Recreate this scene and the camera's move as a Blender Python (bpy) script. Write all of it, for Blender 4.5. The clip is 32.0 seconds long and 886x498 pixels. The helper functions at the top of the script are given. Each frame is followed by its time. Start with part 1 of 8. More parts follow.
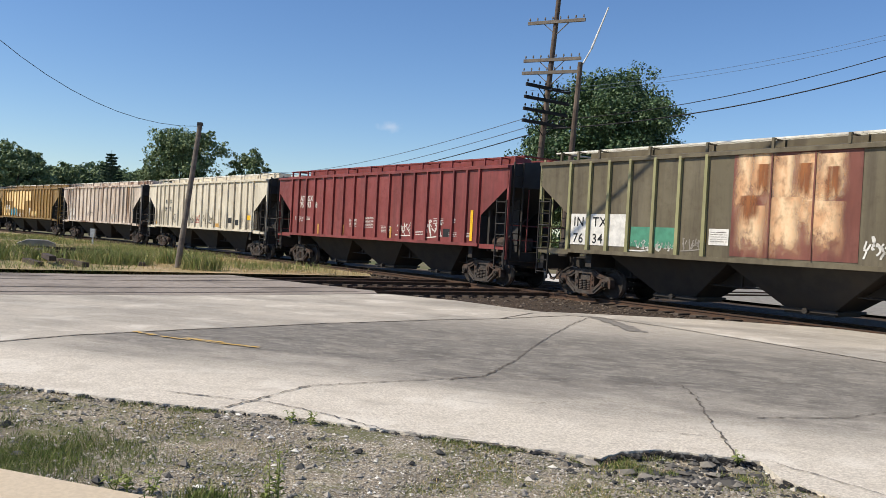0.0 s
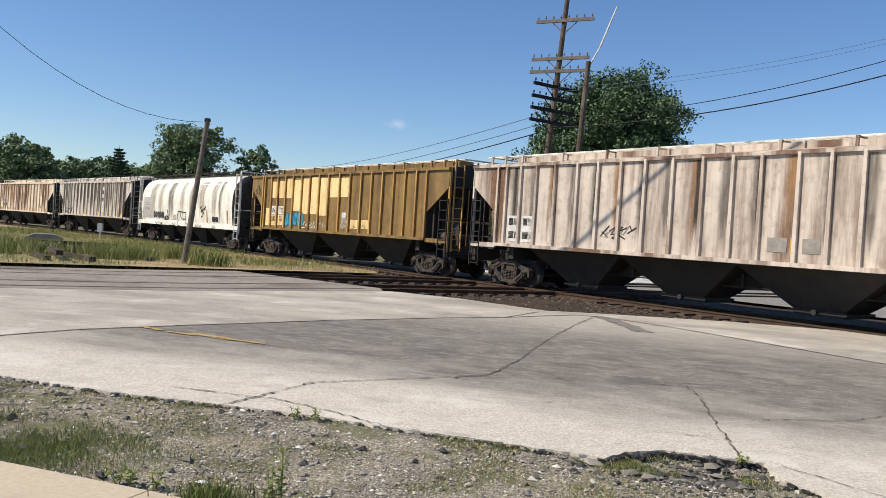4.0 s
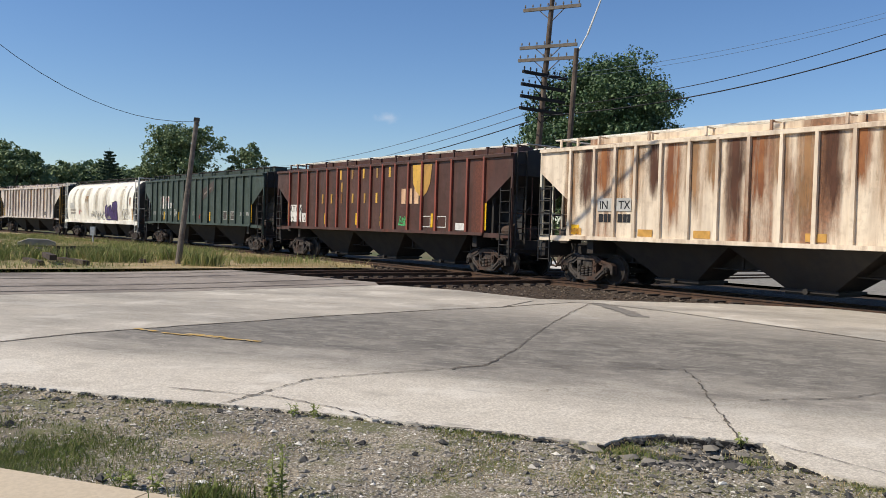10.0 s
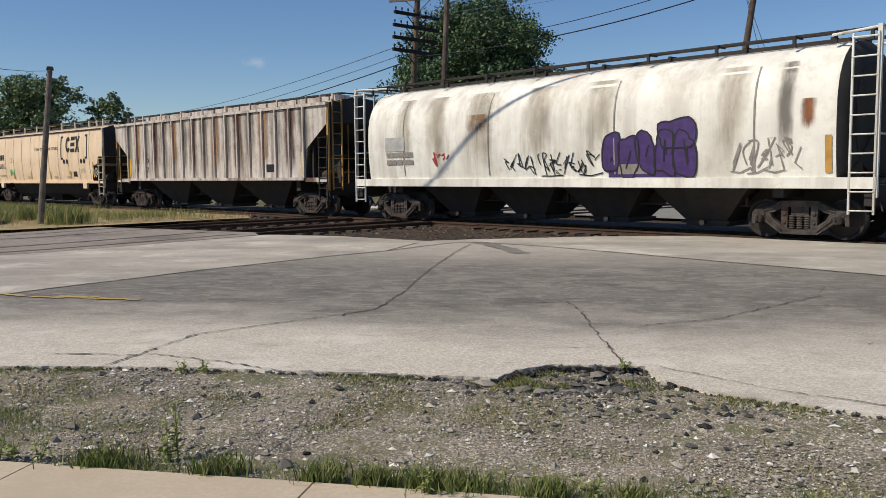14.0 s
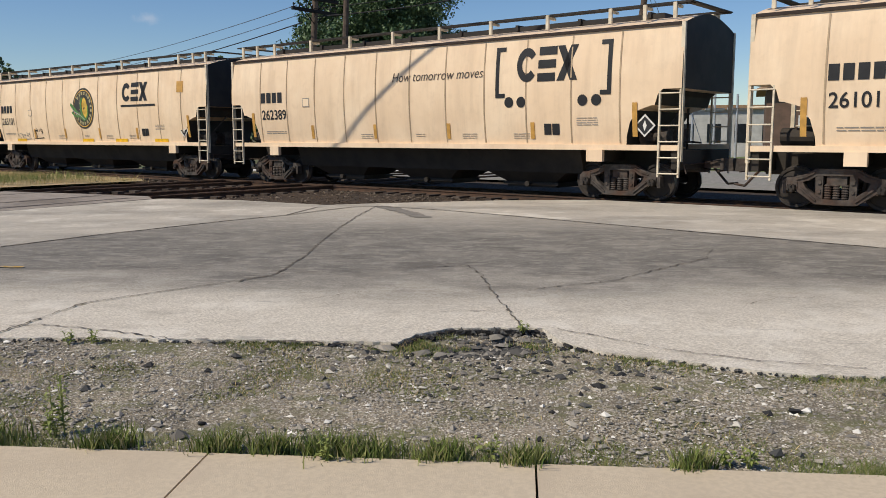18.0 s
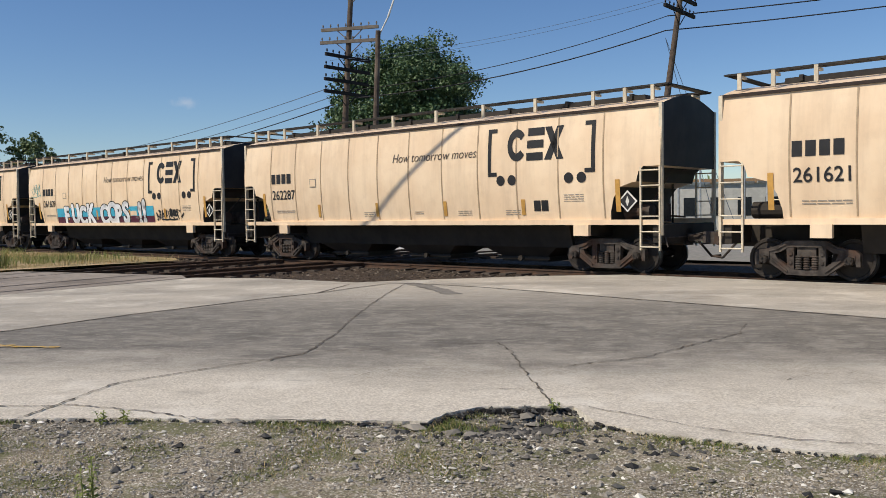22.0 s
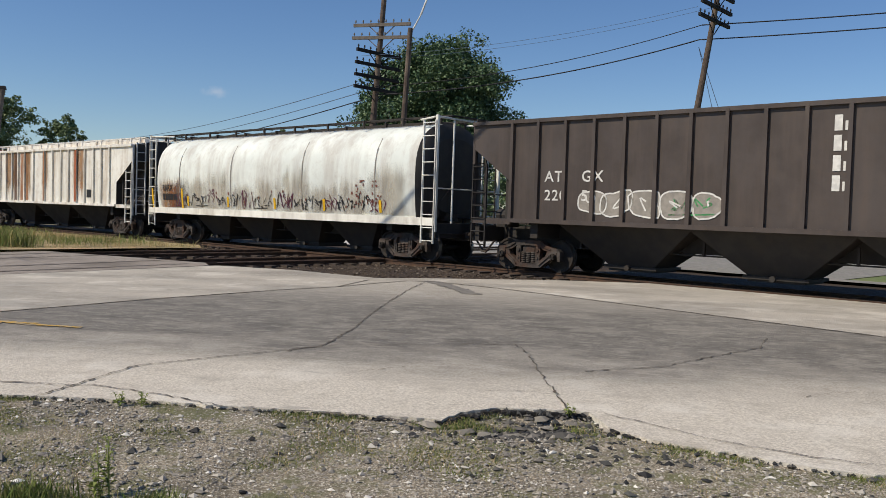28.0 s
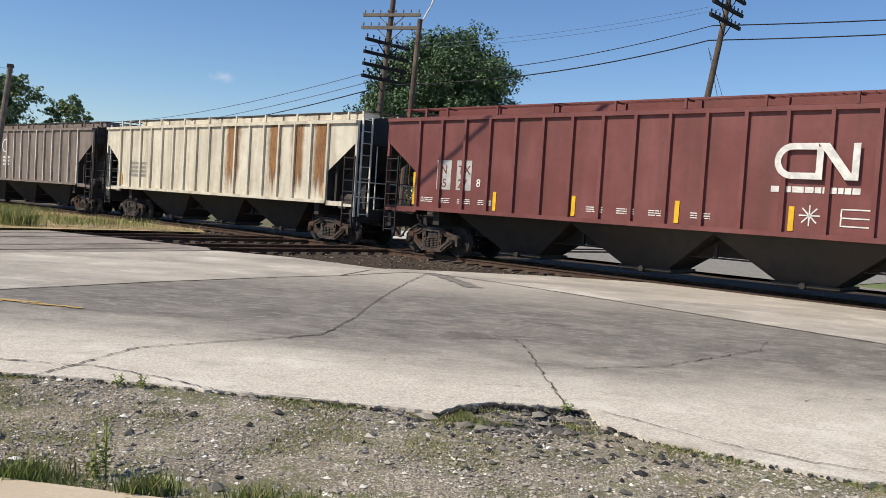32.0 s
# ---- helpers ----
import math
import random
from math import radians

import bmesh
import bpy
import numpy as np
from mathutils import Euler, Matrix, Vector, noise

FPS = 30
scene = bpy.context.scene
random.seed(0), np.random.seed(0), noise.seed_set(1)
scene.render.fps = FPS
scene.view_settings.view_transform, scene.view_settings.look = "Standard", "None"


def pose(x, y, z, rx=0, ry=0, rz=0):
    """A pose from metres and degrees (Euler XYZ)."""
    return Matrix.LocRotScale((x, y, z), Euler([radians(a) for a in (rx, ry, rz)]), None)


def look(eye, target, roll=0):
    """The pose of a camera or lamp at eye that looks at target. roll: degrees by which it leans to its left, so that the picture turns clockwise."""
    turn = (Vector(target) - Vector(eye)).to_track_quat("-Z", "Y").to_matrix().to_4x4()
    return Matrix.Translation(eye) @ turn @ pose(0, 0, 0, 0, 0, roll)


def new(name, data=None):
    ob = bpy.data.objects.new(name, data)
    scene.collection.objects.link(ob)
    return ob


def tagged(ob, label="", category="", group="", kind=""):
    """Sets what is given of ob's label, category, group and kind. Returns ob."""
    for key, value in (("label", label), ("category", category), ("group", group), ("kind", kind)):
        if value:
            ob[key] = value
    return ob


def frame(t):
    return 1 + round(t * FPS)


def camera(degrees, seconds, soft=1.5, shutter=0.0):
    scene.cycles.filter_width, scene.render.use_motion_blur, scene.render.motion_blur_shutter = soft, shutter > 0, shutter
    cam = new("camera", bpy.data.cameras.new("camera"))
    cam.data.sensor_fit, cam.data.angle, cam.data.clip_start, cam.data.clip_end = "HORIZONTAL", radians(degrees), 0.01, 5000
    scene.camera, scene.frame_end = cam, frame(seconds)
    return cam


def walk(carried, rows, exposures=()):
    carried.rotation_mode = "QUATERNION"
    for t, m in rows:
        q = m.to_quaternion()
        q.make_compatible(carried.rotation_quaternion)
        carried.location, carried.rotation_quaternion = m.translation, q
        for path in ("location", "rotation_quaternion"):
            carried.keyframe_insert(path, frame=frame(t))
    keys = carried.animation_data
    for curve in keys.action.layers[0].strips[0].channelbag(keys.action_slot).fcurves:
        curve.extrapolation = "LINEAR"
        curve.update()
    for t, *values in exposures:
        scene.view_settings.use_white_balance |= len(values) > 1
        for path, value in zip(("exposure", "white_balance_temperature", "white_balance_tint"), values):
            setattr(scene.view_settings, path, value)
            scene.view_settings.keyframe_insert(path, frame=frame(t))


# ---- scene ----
# ---- camera ----
cam = camera(55.19, 32.0, soft=0.65)
# seconds, eye, yaw, pitch, roll
PATH = [
    (0.0, 0.004, -0.041, 1.697, -0.41, -0.66, 3.15), (0.5, 0.001, -0.037, 1.698, -0.51, -0.74, 3.35), (1.0, 0.005, -0.036, 1.702, -0.64, -0.62, 3.34),
    (1.5, 0.006, -0.036, 1.700, -0.62, -0.48, 3.41), (2.0, 0.004, -0.039, 1.698, -0.55, -0.38, 3.55), (2.5, 0.002, -0.039, 1.700, -0.48, -0.36, 3.65),
    (3.0, 0.002, -0.037, 1.697, -0.31, -0.54, 4.01), (3.5, 0.004, -0.035, 1.697, -0.23, -0.67, 4.11), (5.5, 0.021, -0.034, 1.710, 1.23, -1.22, 1.52),
    (6.0, 0.018, -0.031, 1.706, 1.26, -1.22, 1.58), (6.5, 0.020, -0.029, 1.706, 1.49, -1.13, 1.93), (7.0, 0.021, -0.040, 1.704, 1.76, -0.98, 2.12),
    (7.5, 0.020, -0.036, 1.705, 1.87, -0.98, 2.28), (8.0, 0.017, -0.032, 1.706, 2.00, -1.32, 2.50), (8.5, 0.013, -0.033, 1.705, 2.01, -1.51, 2.81),
    (9.0, 0.013, -0.032, 1.698, 1.79, -1.51, 2.85), (9.5, 0.016, -0.028, 1.702, 1.16, -1.32, 2.59), (10.0, 0.022, -0.025, 1.697, -0.39, -1.35, 1.80),
    (10.5, 0.034, 0.020, 1.684, -3.20, -3.96, 0.14), (11.0, 0.010, 0.040, 1.668, -10.15, -7.22, 2.05), (11.5, -0.015, 0.062, 1.643, -19.48, -7.70, 5.54),
    (12.0, -0.028, 0.042, 1.647, -21.19, -8.53, 5.34), (12.5, -0.022, 0.024, 1.650, -20.47, -8.03, 4.59), (13.0, -0.025, 0.010, 1.650, -18.51, -7.44, 3.19),
    (13.5, -0.032, 0.011, 1.676, -13.12, -6.24, 1.58), (14.0, -0.038, 0.018, 1.686, -8.54, -5.03, -0.52), (14.5, -0.038, -0.006, 1.703, -7.58, -3.92, -2.98),
    (16.5, -0.009, 0.027, 1.691, -13.56, -6.15, -1.04), (17.0, -0.001, 0.043, 1.688, -13.61, -7.05, -0.88), (17.5, -0.005, 0.047, 1.692, -14.40, -7.53, -0.34),
    (18.0, -0.005, 0.047, 1.690, -15.11, -7.51, -0.03), (18.5, -0.001, 0.043, 1.694, -14.97, -7.06, -0.77), (19.0, 0.010, 0.019, 1.704, -14.39, -5.97, -1.69),
    (19.5, 0.004, 0.023, 1.713, -14.02, -4.64, -1.86), (20.5, 0.005, 0.009, 1.713, -13.72, -2.82, -1.46), (21.0, 0.004, 0.008, 1.714, -13.51, -2.56, -1.09),
    (21.5, 0.002, 0.012, 1.711, -13.24, -2.38, -0.98), (22.0, 0.004, 0.009, 1.711, -13.06, -2.38, -0.75), (22.5, -0.001, 0.008, 1.711, -13.02, -2.46, -0.46),
    (23.0, -0.002, 0.010, 1.710, -12.88, -2.56, -0.18), (23.5, -0.003, 0.005, 1.713, -12.71, -2.62, 0.07), (24.0, -0.005, 0.002, 1.710, -12.54, -2.59, 0.32),
    (24.5, -0.005, 0.002, 1.712, -12.23, -2.44, 0.47), (25.0, 0.001, 0.002, 1.712, -12.02, -2.23, 0.32), (25.5, 0.000, 0.002, 1.714, -11.78, -1.96, 0.18),
    (26.0, 0.000, -0.003, 1.712, -11.56, -1.87, 0.43), (26.5, -0.005, -0.001, 1.708, -11.59, -2.04, 0.93), (28.5, -0.004, 0.009, 1.704, -11.64, -2.49, 2.09),
    (29.0, -0.003, 0.012, 1.705, -11.77, -2.56, 2.27), (29.5, -0.008, 0.009, 1.704, -11.85, -2.60, 2.43), (30.0, -0.007, 0.007, 1.704, -11.81, -2.66, 2.68),
    (30.5, -0.003, 0.012, 1.703, -11.65, -2.86, 2.94), (31.0, -0.006, 0.004, 1.702, -11.58, -2.93, 3.14), (32.0, -0.013, 0.012, 1.701, -11.48, -2.93, 3.79),
]
EXPOSURES = [(0.0, 0.2), (3.5, 0.17), (6.0, 0.15), (7.0, -0.03), (9.0, 0.12), (10.0, 0.05), (11.0, 0.15), (13.0, 0.22), (14.2, -0.3), (17.0, -0.22), (20.0, -0.2), (21.0, -0.15), (24.0, -0.15), (26.5, -0.12), (29.0, -0.25), (31.0, -0.13), (32.0, 0.13)]


def aimed(t, x, y, z, yaw, pitch, roll):
    ya, pi = radians(yaw), radians(pitch)
    way = Vector((-math.sin(ya) * math.cos(pi), math.cos(ya) * math.cos(pi), math.sin(pi)))
    return t, look((x, y, z), Vector((x, y, z)) + way, roll)


walk(cam, [aimed(*r) for r in PATH], exposures=EXPOSURES)

# ---- light ----
SUN_AZ, SUN_EL = 258.0, 46.0      # compass-like: degrees from +y towards +x, and height
world = bpy.data.worlds.new("world")
scene.world = world
world.use_nodes = True
wn = world.node_tree.nodes
sky = wn.new("ShaderNodeTexSky")
sky.sky_type = 'NISHITA'
sky.sun_disc = False
sky.sun_elevation, sky.sun_rotation = radians(SUN_EL), radians(SUN_AZ)
sky.air_density, sky.dust_density, sky.ozone_density, sky.altitude = 1.0, 0.15, 4.5, 200
wn["Background"].inputs[1].default_value = 0.112
deep = wn.new("ShaderNodeHueSaturation")
deep.inputs["Hue"].default_value, deep.inputs["Saturation"].default_value = 0.506, 1.12
world.node_tree.links.new(sky.outputs[0], deep.inputs["Color"])
# one thin cloud low in the sky
way0 = Vector((math.sin(radians(-3.6)), math.cos(radians(-3.6)), .128)).normalized()
tcw = wn.new("ShaderNodeTexCoord")
off = wn.new("ShaderNodeVectorMath")
off.operation = 'SUBTRACT'
off.inputs[1].default_value = way0
world.node_tree.links.new(tcw.outputs["Generated"], off.inputs[0])
squash = wn.new("ShaderNodeVectorMath")
squash.operation = 'MULTIPLY'
squash.inputs[1].default_value = (1.0, 1.0, 2.4)
world.node_tree.links.new(off.outputs[0], squash.inputs[0])
wisp = wn.new("ShaderNodeTexNoise")
wisp.inputs["Scale"].default_value, wisp.inputs["Detail"].default_value = 110.0, 6.0
world.node_tree.links.new(tcw.outputs["Generated"], wisp.inputs["Vector"])
far_ = wn.new("ShaderNodeVectorMath")
far_.operation = 'LENGTH'
world.node_tree.links.new(squash.outputs[0], far_.inputs[0])
edge_ = wn.new("ShaderNodeMath")
edge_.operation = 'MULTIPLY_ADD'
edge_.inputs[1].default_value = .022
world.node_tree.links.new(wisp.outputs["Fac"], edge_.inputs[0])
world.node_tree.links.new(far_.outputs["Value"], edge_.inputs[2])
veil = wn.new("ShaderNodeMapRange")
veil.interpolation_type = 'SMOOTHSTEP'
for k_, v_ in zip(("From Min", "From Max", "To Min", "To Max"), (.010, .028, .30, 0.0)):
    veil.inputs[k_].default_value = v_
world.node_tree.links.new(edge_.outputs[0], veil.inputs["Value"])
cloudy = wn.new("ShaderNodeMix")
cloudy.data_type = 'RGBA'
cloudy.inputs["B"].default_value = (7.0, 6.9, 7.2, 1)
world.node_tree.links.new(veil.outputs[0], cloudy.inputs["Factor"])
world.node_tree.links.new(deep.outputs[0], cloudy.inputs["A"])
world.node_tree.links.new(cloudy.outputs["Result"], wn["Background"].inputs[0])
sun = new("sun", bpy.data.lights.new("sun", 'SUN'))
sun.data.energy, sun.data.angle, sun.data.color = 4.6, radians(0.53), (1.0, 0.90, 0.74)
sdir = Vector((math.sin(radians(SUN_AZ)) * math.cos(radians(SUN_EL)), math.cos(radians(SUN_AZ)) * math.cos(radians(SUN_EL)), math.sin(radians(SUN_EL))))
sun.matrix_basis = look(sdir * 60, (0, 0, 0))


# ---- materials ----
def node_mat(name, rough=0.8, metal=0.0):
    m = bpy.data.materials.new(name)
    m.use_nodes = True
    nt = m.node_tree
    b = nt.nodes["Principled BSDF"]
    b.inputs["Roughness"].default_value, b.inputs["Metallic"].default_value = rough, metal
    b.inputs["Specular IOR Level"].default_value = 0.35
    return m, nt, b


def coords(nt, scale=(1, 1, 1), shift=False, world_space=False):
    tc = nt.nodes.new("ShaderNodeTexCoord")
    mp = nt.nodes.new("ShaderNodeMapping")
    mp.inputs["Scale"].default_value = scale
    if world_space:
        g = nt.nodes.new("ShaderNodeNewGeometry")
        nt.links.new(g.outputs["Position"], mp.inputs["Vector"])
    else:
        nt.links.new(tc.outputs["Object"], mp.inputs["Vector"])
    if shift:
        oi = nt.nodes.new("ShaderNodeObjectInfo")
        mu = nt.nodes.new("ShaderNodeVectorMath")
        mu.operation = 'SCALE'
        mu.inputs[0].default_value = (37.0, 11.0, 5.0)
        nt.links.new(oi.outputs["Random"], mu.inputs["Scale"])
        nt.links.new(mu.outputs[0], mp.inputs["Location"])
    return mp.outputs[0]


def noise_at(nt, vec, scale, detail=6.0, rough=0.6):
    n = nt.nodes.new("ShaderNodeTexNoise")
    n.inputs["Scale"].default_value, n.inputs["Detail"].default_value, n.inputs["Roughness"].default_value = scale, detail, rough
    nt.links.new(vec, n.inputs["Vector"])
    return n.outputs["Fac"]


def ramp(nt, fac, lo, hi, a=0.0, b=1.0):
    r = nt.nodes.new("ShaderNodeMapRange")
    r.interpolation_type = 'SMOOTHSTEP'
    for k, v in zip(("From Min", "From Max", "To Min", "To Max"), (lo, hi, a, b)):
        r.inputs[k].default_value = v
    nt.links.new(fac, r.inputs["Value"])
    return r.outputs[0]


def mixed(nt, fac, a, b):
    m = nt.nodes.new("ShaderNodeMix")
    m.data_type = 'RGBA'
    for sock, v in ((m.inputs["A"], a), (m.inputs["B"], b)):
        if isinstance(v, tuple):
            sock.default_value = (*v[:3], 1)
        else:
            nt.links.new(v, sock)
    if isinstance(fac, float):
        m.inputs["Factor"].default_value = fac
    else:
        nt.links.new(fac, m.inputs["Factor"])
    return m.outputs["Result"]


def bumped(nt, b, height, strength=0.3, dist=0.02):
    bu = nt.nodes.new("ShaderNodeBump")
    bu.inputs["Strength"].default_value, bu.inputs["Distance"].default_value = strength, dist
    nt.links.new(height, bu.inputs["Height"])
    nt.links.new(bu.outputs[0], b.inputs["Normal"])


def surface(name, c1, c2, scale=3.0, rough=0.85, bump=0.3, c3=None, scale3=0.4, metal=0.0, dist=0.02, shift=False, lo=0.35, hi=0.65, ws=False):
    m, nt, b = node_mat(name, rough, metal)
    v = coords(nt, shift=shift, world_space=ws)
    n = noise_at(nt, v, scale, 8)
    col = mixed(nt, ramp(nt, n, lo, hi), c1, c2)
    if c3:
        col = mixed(nt, ramp(nt, noise_at(nt, v, scale3, 4), 0.45, 0.7), col, c3)
    nt.links.new(col, b.inputs["Base Color"])
    if bump:
        bumped(nt, b, noise_at(nt, v, scale * 6, 6), bump, dist)
    return m


def paint(name, base, dirt=(0.12, 0.09, 0.07), dirt_amt=0.5, rust=(0.20, 0.065, 0.02), rust_lo=0.62, rough=0.5, fade=None, streak_scale=1.1, rust_scale=0.55):
    """Weathered railcar paint: fading, run-down streaks of grime and patches of rust."""
    m, nt, b = node_mat(name, rough)
    v = coords(nt, shift=True)
    vs = coords(nt, (1, 1, 0.10), shift=True)
    fine = noise_at(nt, v, 14, 6)
    fade = fade or tuple(min(1, c * 1.18 + 0.015) for c in base)
    col = mixed(nt, ramp(nt, noise_at(nt, v, 0.7, 5), 0.35, 0.7), base, fade)
    st = noise_at(nt, vs, streak_scale * 2.2, 7, 0.65)
    col = mixed(nt, ramp(nt, st, 0.42, 0.68, 0.0, dirt_amt), col, dirt)
    gr = noise_at(nt, v, 3.2, 8, 0.7)
    col = mixed(nt, ramp(nt, gr, 0.48, 0.72, 0.0, dirt_amt * 0.6), col, dirt)
    mask = nt.nodes.new("ShaderNodeMath")
    mask.operation = 'ADD'
    nt.links.new(noise_at(nt, vs, rust_scale, 3), mask.inputs[0])
    sc = nt.nodes.new("ShaderNodeMath")
    sc.operation = 'MULTIPLY_ADD'
    sc.inputs[1].default_value, sc.inputs[2].default_value = 0.35, -0.175
    nt.links.new(noise_at(nt, vs, 3.5, 8, 0.7), sc.inputs[0])
    nt.links.new(sc.outputs[0], mask.inputs[1])
    rcol = mixed(nt, ramp(nt, fine, 0.35, 0.65), rust, tuple(c * 0.55 for c in rust))
    col = mixed(nt, ramp(nt, mask.outputs[0], rust_lo, rust_lo + 0.13, 0.0, 0.9), col, rcol)
    nt.links.new(col, b.inputs["Base Color"])
    nt.links.new(ramp(nt, gr, 0.3, 0.8, rough - 0.08, rough + 0.25), b.inputs["Roughness"])
    bumped(nt, b, fine, 0.08, 0.01)
    return m


def plain(name, c, rough=0.6, metal=0.0, var=0.25, scale=5.0):
    return surface(name, c, tuple(x * (1 - var) for x in c), scale, rough, 0.06, metal=metal, shift=True)


M = {}
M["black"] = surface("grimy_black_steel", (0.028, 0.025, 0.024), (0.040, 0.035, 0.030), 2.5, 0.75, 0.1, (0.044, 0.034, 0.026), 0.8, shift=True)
M["truck"] = surface("dusty_cast_steel", (0.088, 0.074, 0.064), (0.032, 0.027, 0.024), 5, 0.8, 0.35, (0.075, 0.04, 0.026), 1.3, shift=True)
M["wheel"] = surface("worn_wheel_steel", (0.026, 0.022, 0.02), (0.042, 0.034, 0.028), 5, 0.75, 0.1, metal=0.1, shift=True)
# Car ends: grime, and the shade they stand in, darken this colour.
M["shaded_end"] = surface("grime_and_shade_end_paint", (0.033, 0.033, 0.034), (0.050, 0.046, 0.043), 1.8, 0.7, 0.1, (0.035, 0.030, 0.027), 0.7, shift=True)
M["tread"] = surface("polished_tread_steel", (0.30, 0.28, 0.26), (0.16, 0.14, 0.13), 6, 0.4, 0.05, metal=0.8)
M["rail"] = surface("rusty_rail_steel", (0.10, 0.055, 0.032), (0.06, 0.036, 0.024), 6, 0.8, 0.2)
M["railhead"] = surface("dulled_rail_head", (0.11, 0.085, 0.07), (0.07, 0.055, 0.045), 4, 0.8, 0.05)
M["tie"] = surface("creosoted_timber", (0.075, 0.054, 0.04), (0.035, 0.027, 0.022), 6, 0.9, 0.5, (0.12, 0.095, 0.075), 1.2, shift=True)
M["ballast"] = surface("brown_ballast_ground", (0.10, 0.069, 0.046), (0.04, 0.028, 0.019), 16, 0.95, 0.9, (0.06, 0.045, 0.033), 0.6, dist=0.04)
M["letter_black"] = plain("black_stencil_paint", (0.02, 0.02, 0.022), 0.6)
M["letter_white"] = plain("white_stencil_paint", (0.75, 0.73, 0.68), 0.6)
M["yellow"] = plain("yellow_reflector_sheet", (0.85, 0.50, 0.02), 0.45)
M["amber"] = plain("faded_amber_reflector", (0.60, 0.33, 0.08), 0.5)
M["grey_letter"] = plain("grey_stencil_paint", (0.32, 0.29, 0.25), 0.6)


# ---- building helpers ----
def mesh_of(bm, name, smooth=False):
    bmesh.ops.recalc_face_normals(bm, faces=bm.faces)
    me = bpy.data.meshes.new(name)
    bm.to_mesh(me)
    bm.free()
    if smooth:
        for p in me.polygons:
            p.use_smooth = True
    return me


def from_lists(verts, faces, name, smooth=False):
    me = bpy.data.meshes.new(name)
    me.from_pydata(verts, [], faces)
    me.update()
    if smooth:
        for p in me.polygons:
            p.use_smooth = True
    return me


def put(name, me, material, parent=None, label="", at=None):
    """One mesh object; its material sits on the object, so that alike pieces share a mesh."""
    ob = new(name, me)
    if not me.materials:
        me.materials.append(material)
    ob.material_slots[0].link = 'OBJECT'
    ob.material_slots[0].material = material
    if parent:
        ob.parent = parent
    if at is not None:
        ob.matrix_basis = at
    if label:
        tagged(ob, label)
    return ob


def part(name, bm, material, parent, label=""):
    return put(name, mesh_of(bm, name), material, parent, label)


def box(bm, x0, x1, y0, y1, z0, z1, taper=0.0):
    vs = [bm.verts.new(p) for p in ((x0, y0, z0), (x1, y0, z0), (x1, y1, z0), (x0, y1, z0), (x0 + taper, y0, z1), (x1 - taper, y0, z1), (x1 - taper, y1, z1), (x0 + taper, y1, z1))]
    for f in ((0, 3, 2, 1), (4, 5, 6, 7), (0, 1, 5, 4), (1, 2, 6, 5), (2, 3, 7, 6), (3, 0, 4, 7)):
        bm.faces.new([vs[i] for i in f])


def tube(bm, a, b, r0, r1=None, n=8):
    """A tapered round bar from a to b."""
    a, b = Vector(a), Vector(b)
    r1 = r0 if r1 is None else r1
    q = (b - a).to_track_quat('Z', 'Y').to_matrix()
    rings = []
    for c, r in ((a, r0), (b, r1)):
        rings.append([bm.verts.new(c + q @ Vector((r * math.cos(2 * math.pi * i / n), r * math.sin(2 * math.pi * i / n), 0))) for i in range(n)])
    for i in range(n):
        bm.faces.new((rings[0][i], rings[0][(i + 1) % n], rings[1][(i + 1) % n], rings[1][i]))
    bm.faces.new(rings[0][::-1])
    bm.faces.new(rings[1])


def prism(bm, pts, y0, y1):
    """A side outline in x and z, drawn out across from y0 to y1."""
    lo = [bm.verts.new((x, y0, z)) for x, z in pts]
    hi = [bm.verts.new((x, y1, z)) for x, z in pts]
    bm.faces.new(lo)
    bm.faces.new(hi[::-1])
    for i in range(len(pts)):
        j = (i + 1) % len(pts)
        bm.faces.new((lo[j], lo[i], hi[i], hi[j]))


CACHE = {}


def shared(key, build):
    if key not in CACHE:
        CACHE[key] = build()
    return CACHE[key]


# ---- plan: s runs along the railway (the way the train goes), q across it, away from the eye ----
U = Vector((0.58143, -0.81360, 0))
Q = Vector((0.81360, 0.58143, 0))
RAIL_Z, SIDE_Q, TRACK_Q = 0.15, 18.40, 20.0
BEND = 0.00095


def at_sq(s, q, z=0.0):
    p = U * s + Q * q
    return Vector((p.x, p.y, z))


def line_q(s):
    """The middle of the railway: straight, then a wide curve far off."""
    if s > -30:
        return TRACK_Q
    if s > -130:
        return TRACK_Q - BEND * (s + 30) ** 2
    return TRACK_Q - BEND * 1e4 - .19 * (-130 - s)


def smooth01(x):
    x = min(1.0, max(0.0, x))
    return x * x * (3 - 2 * x)


def ground_z(x, y):
    q = x * Q.x + y * Q.y
    return 0.11 * smooth01((q - 6) / 9)


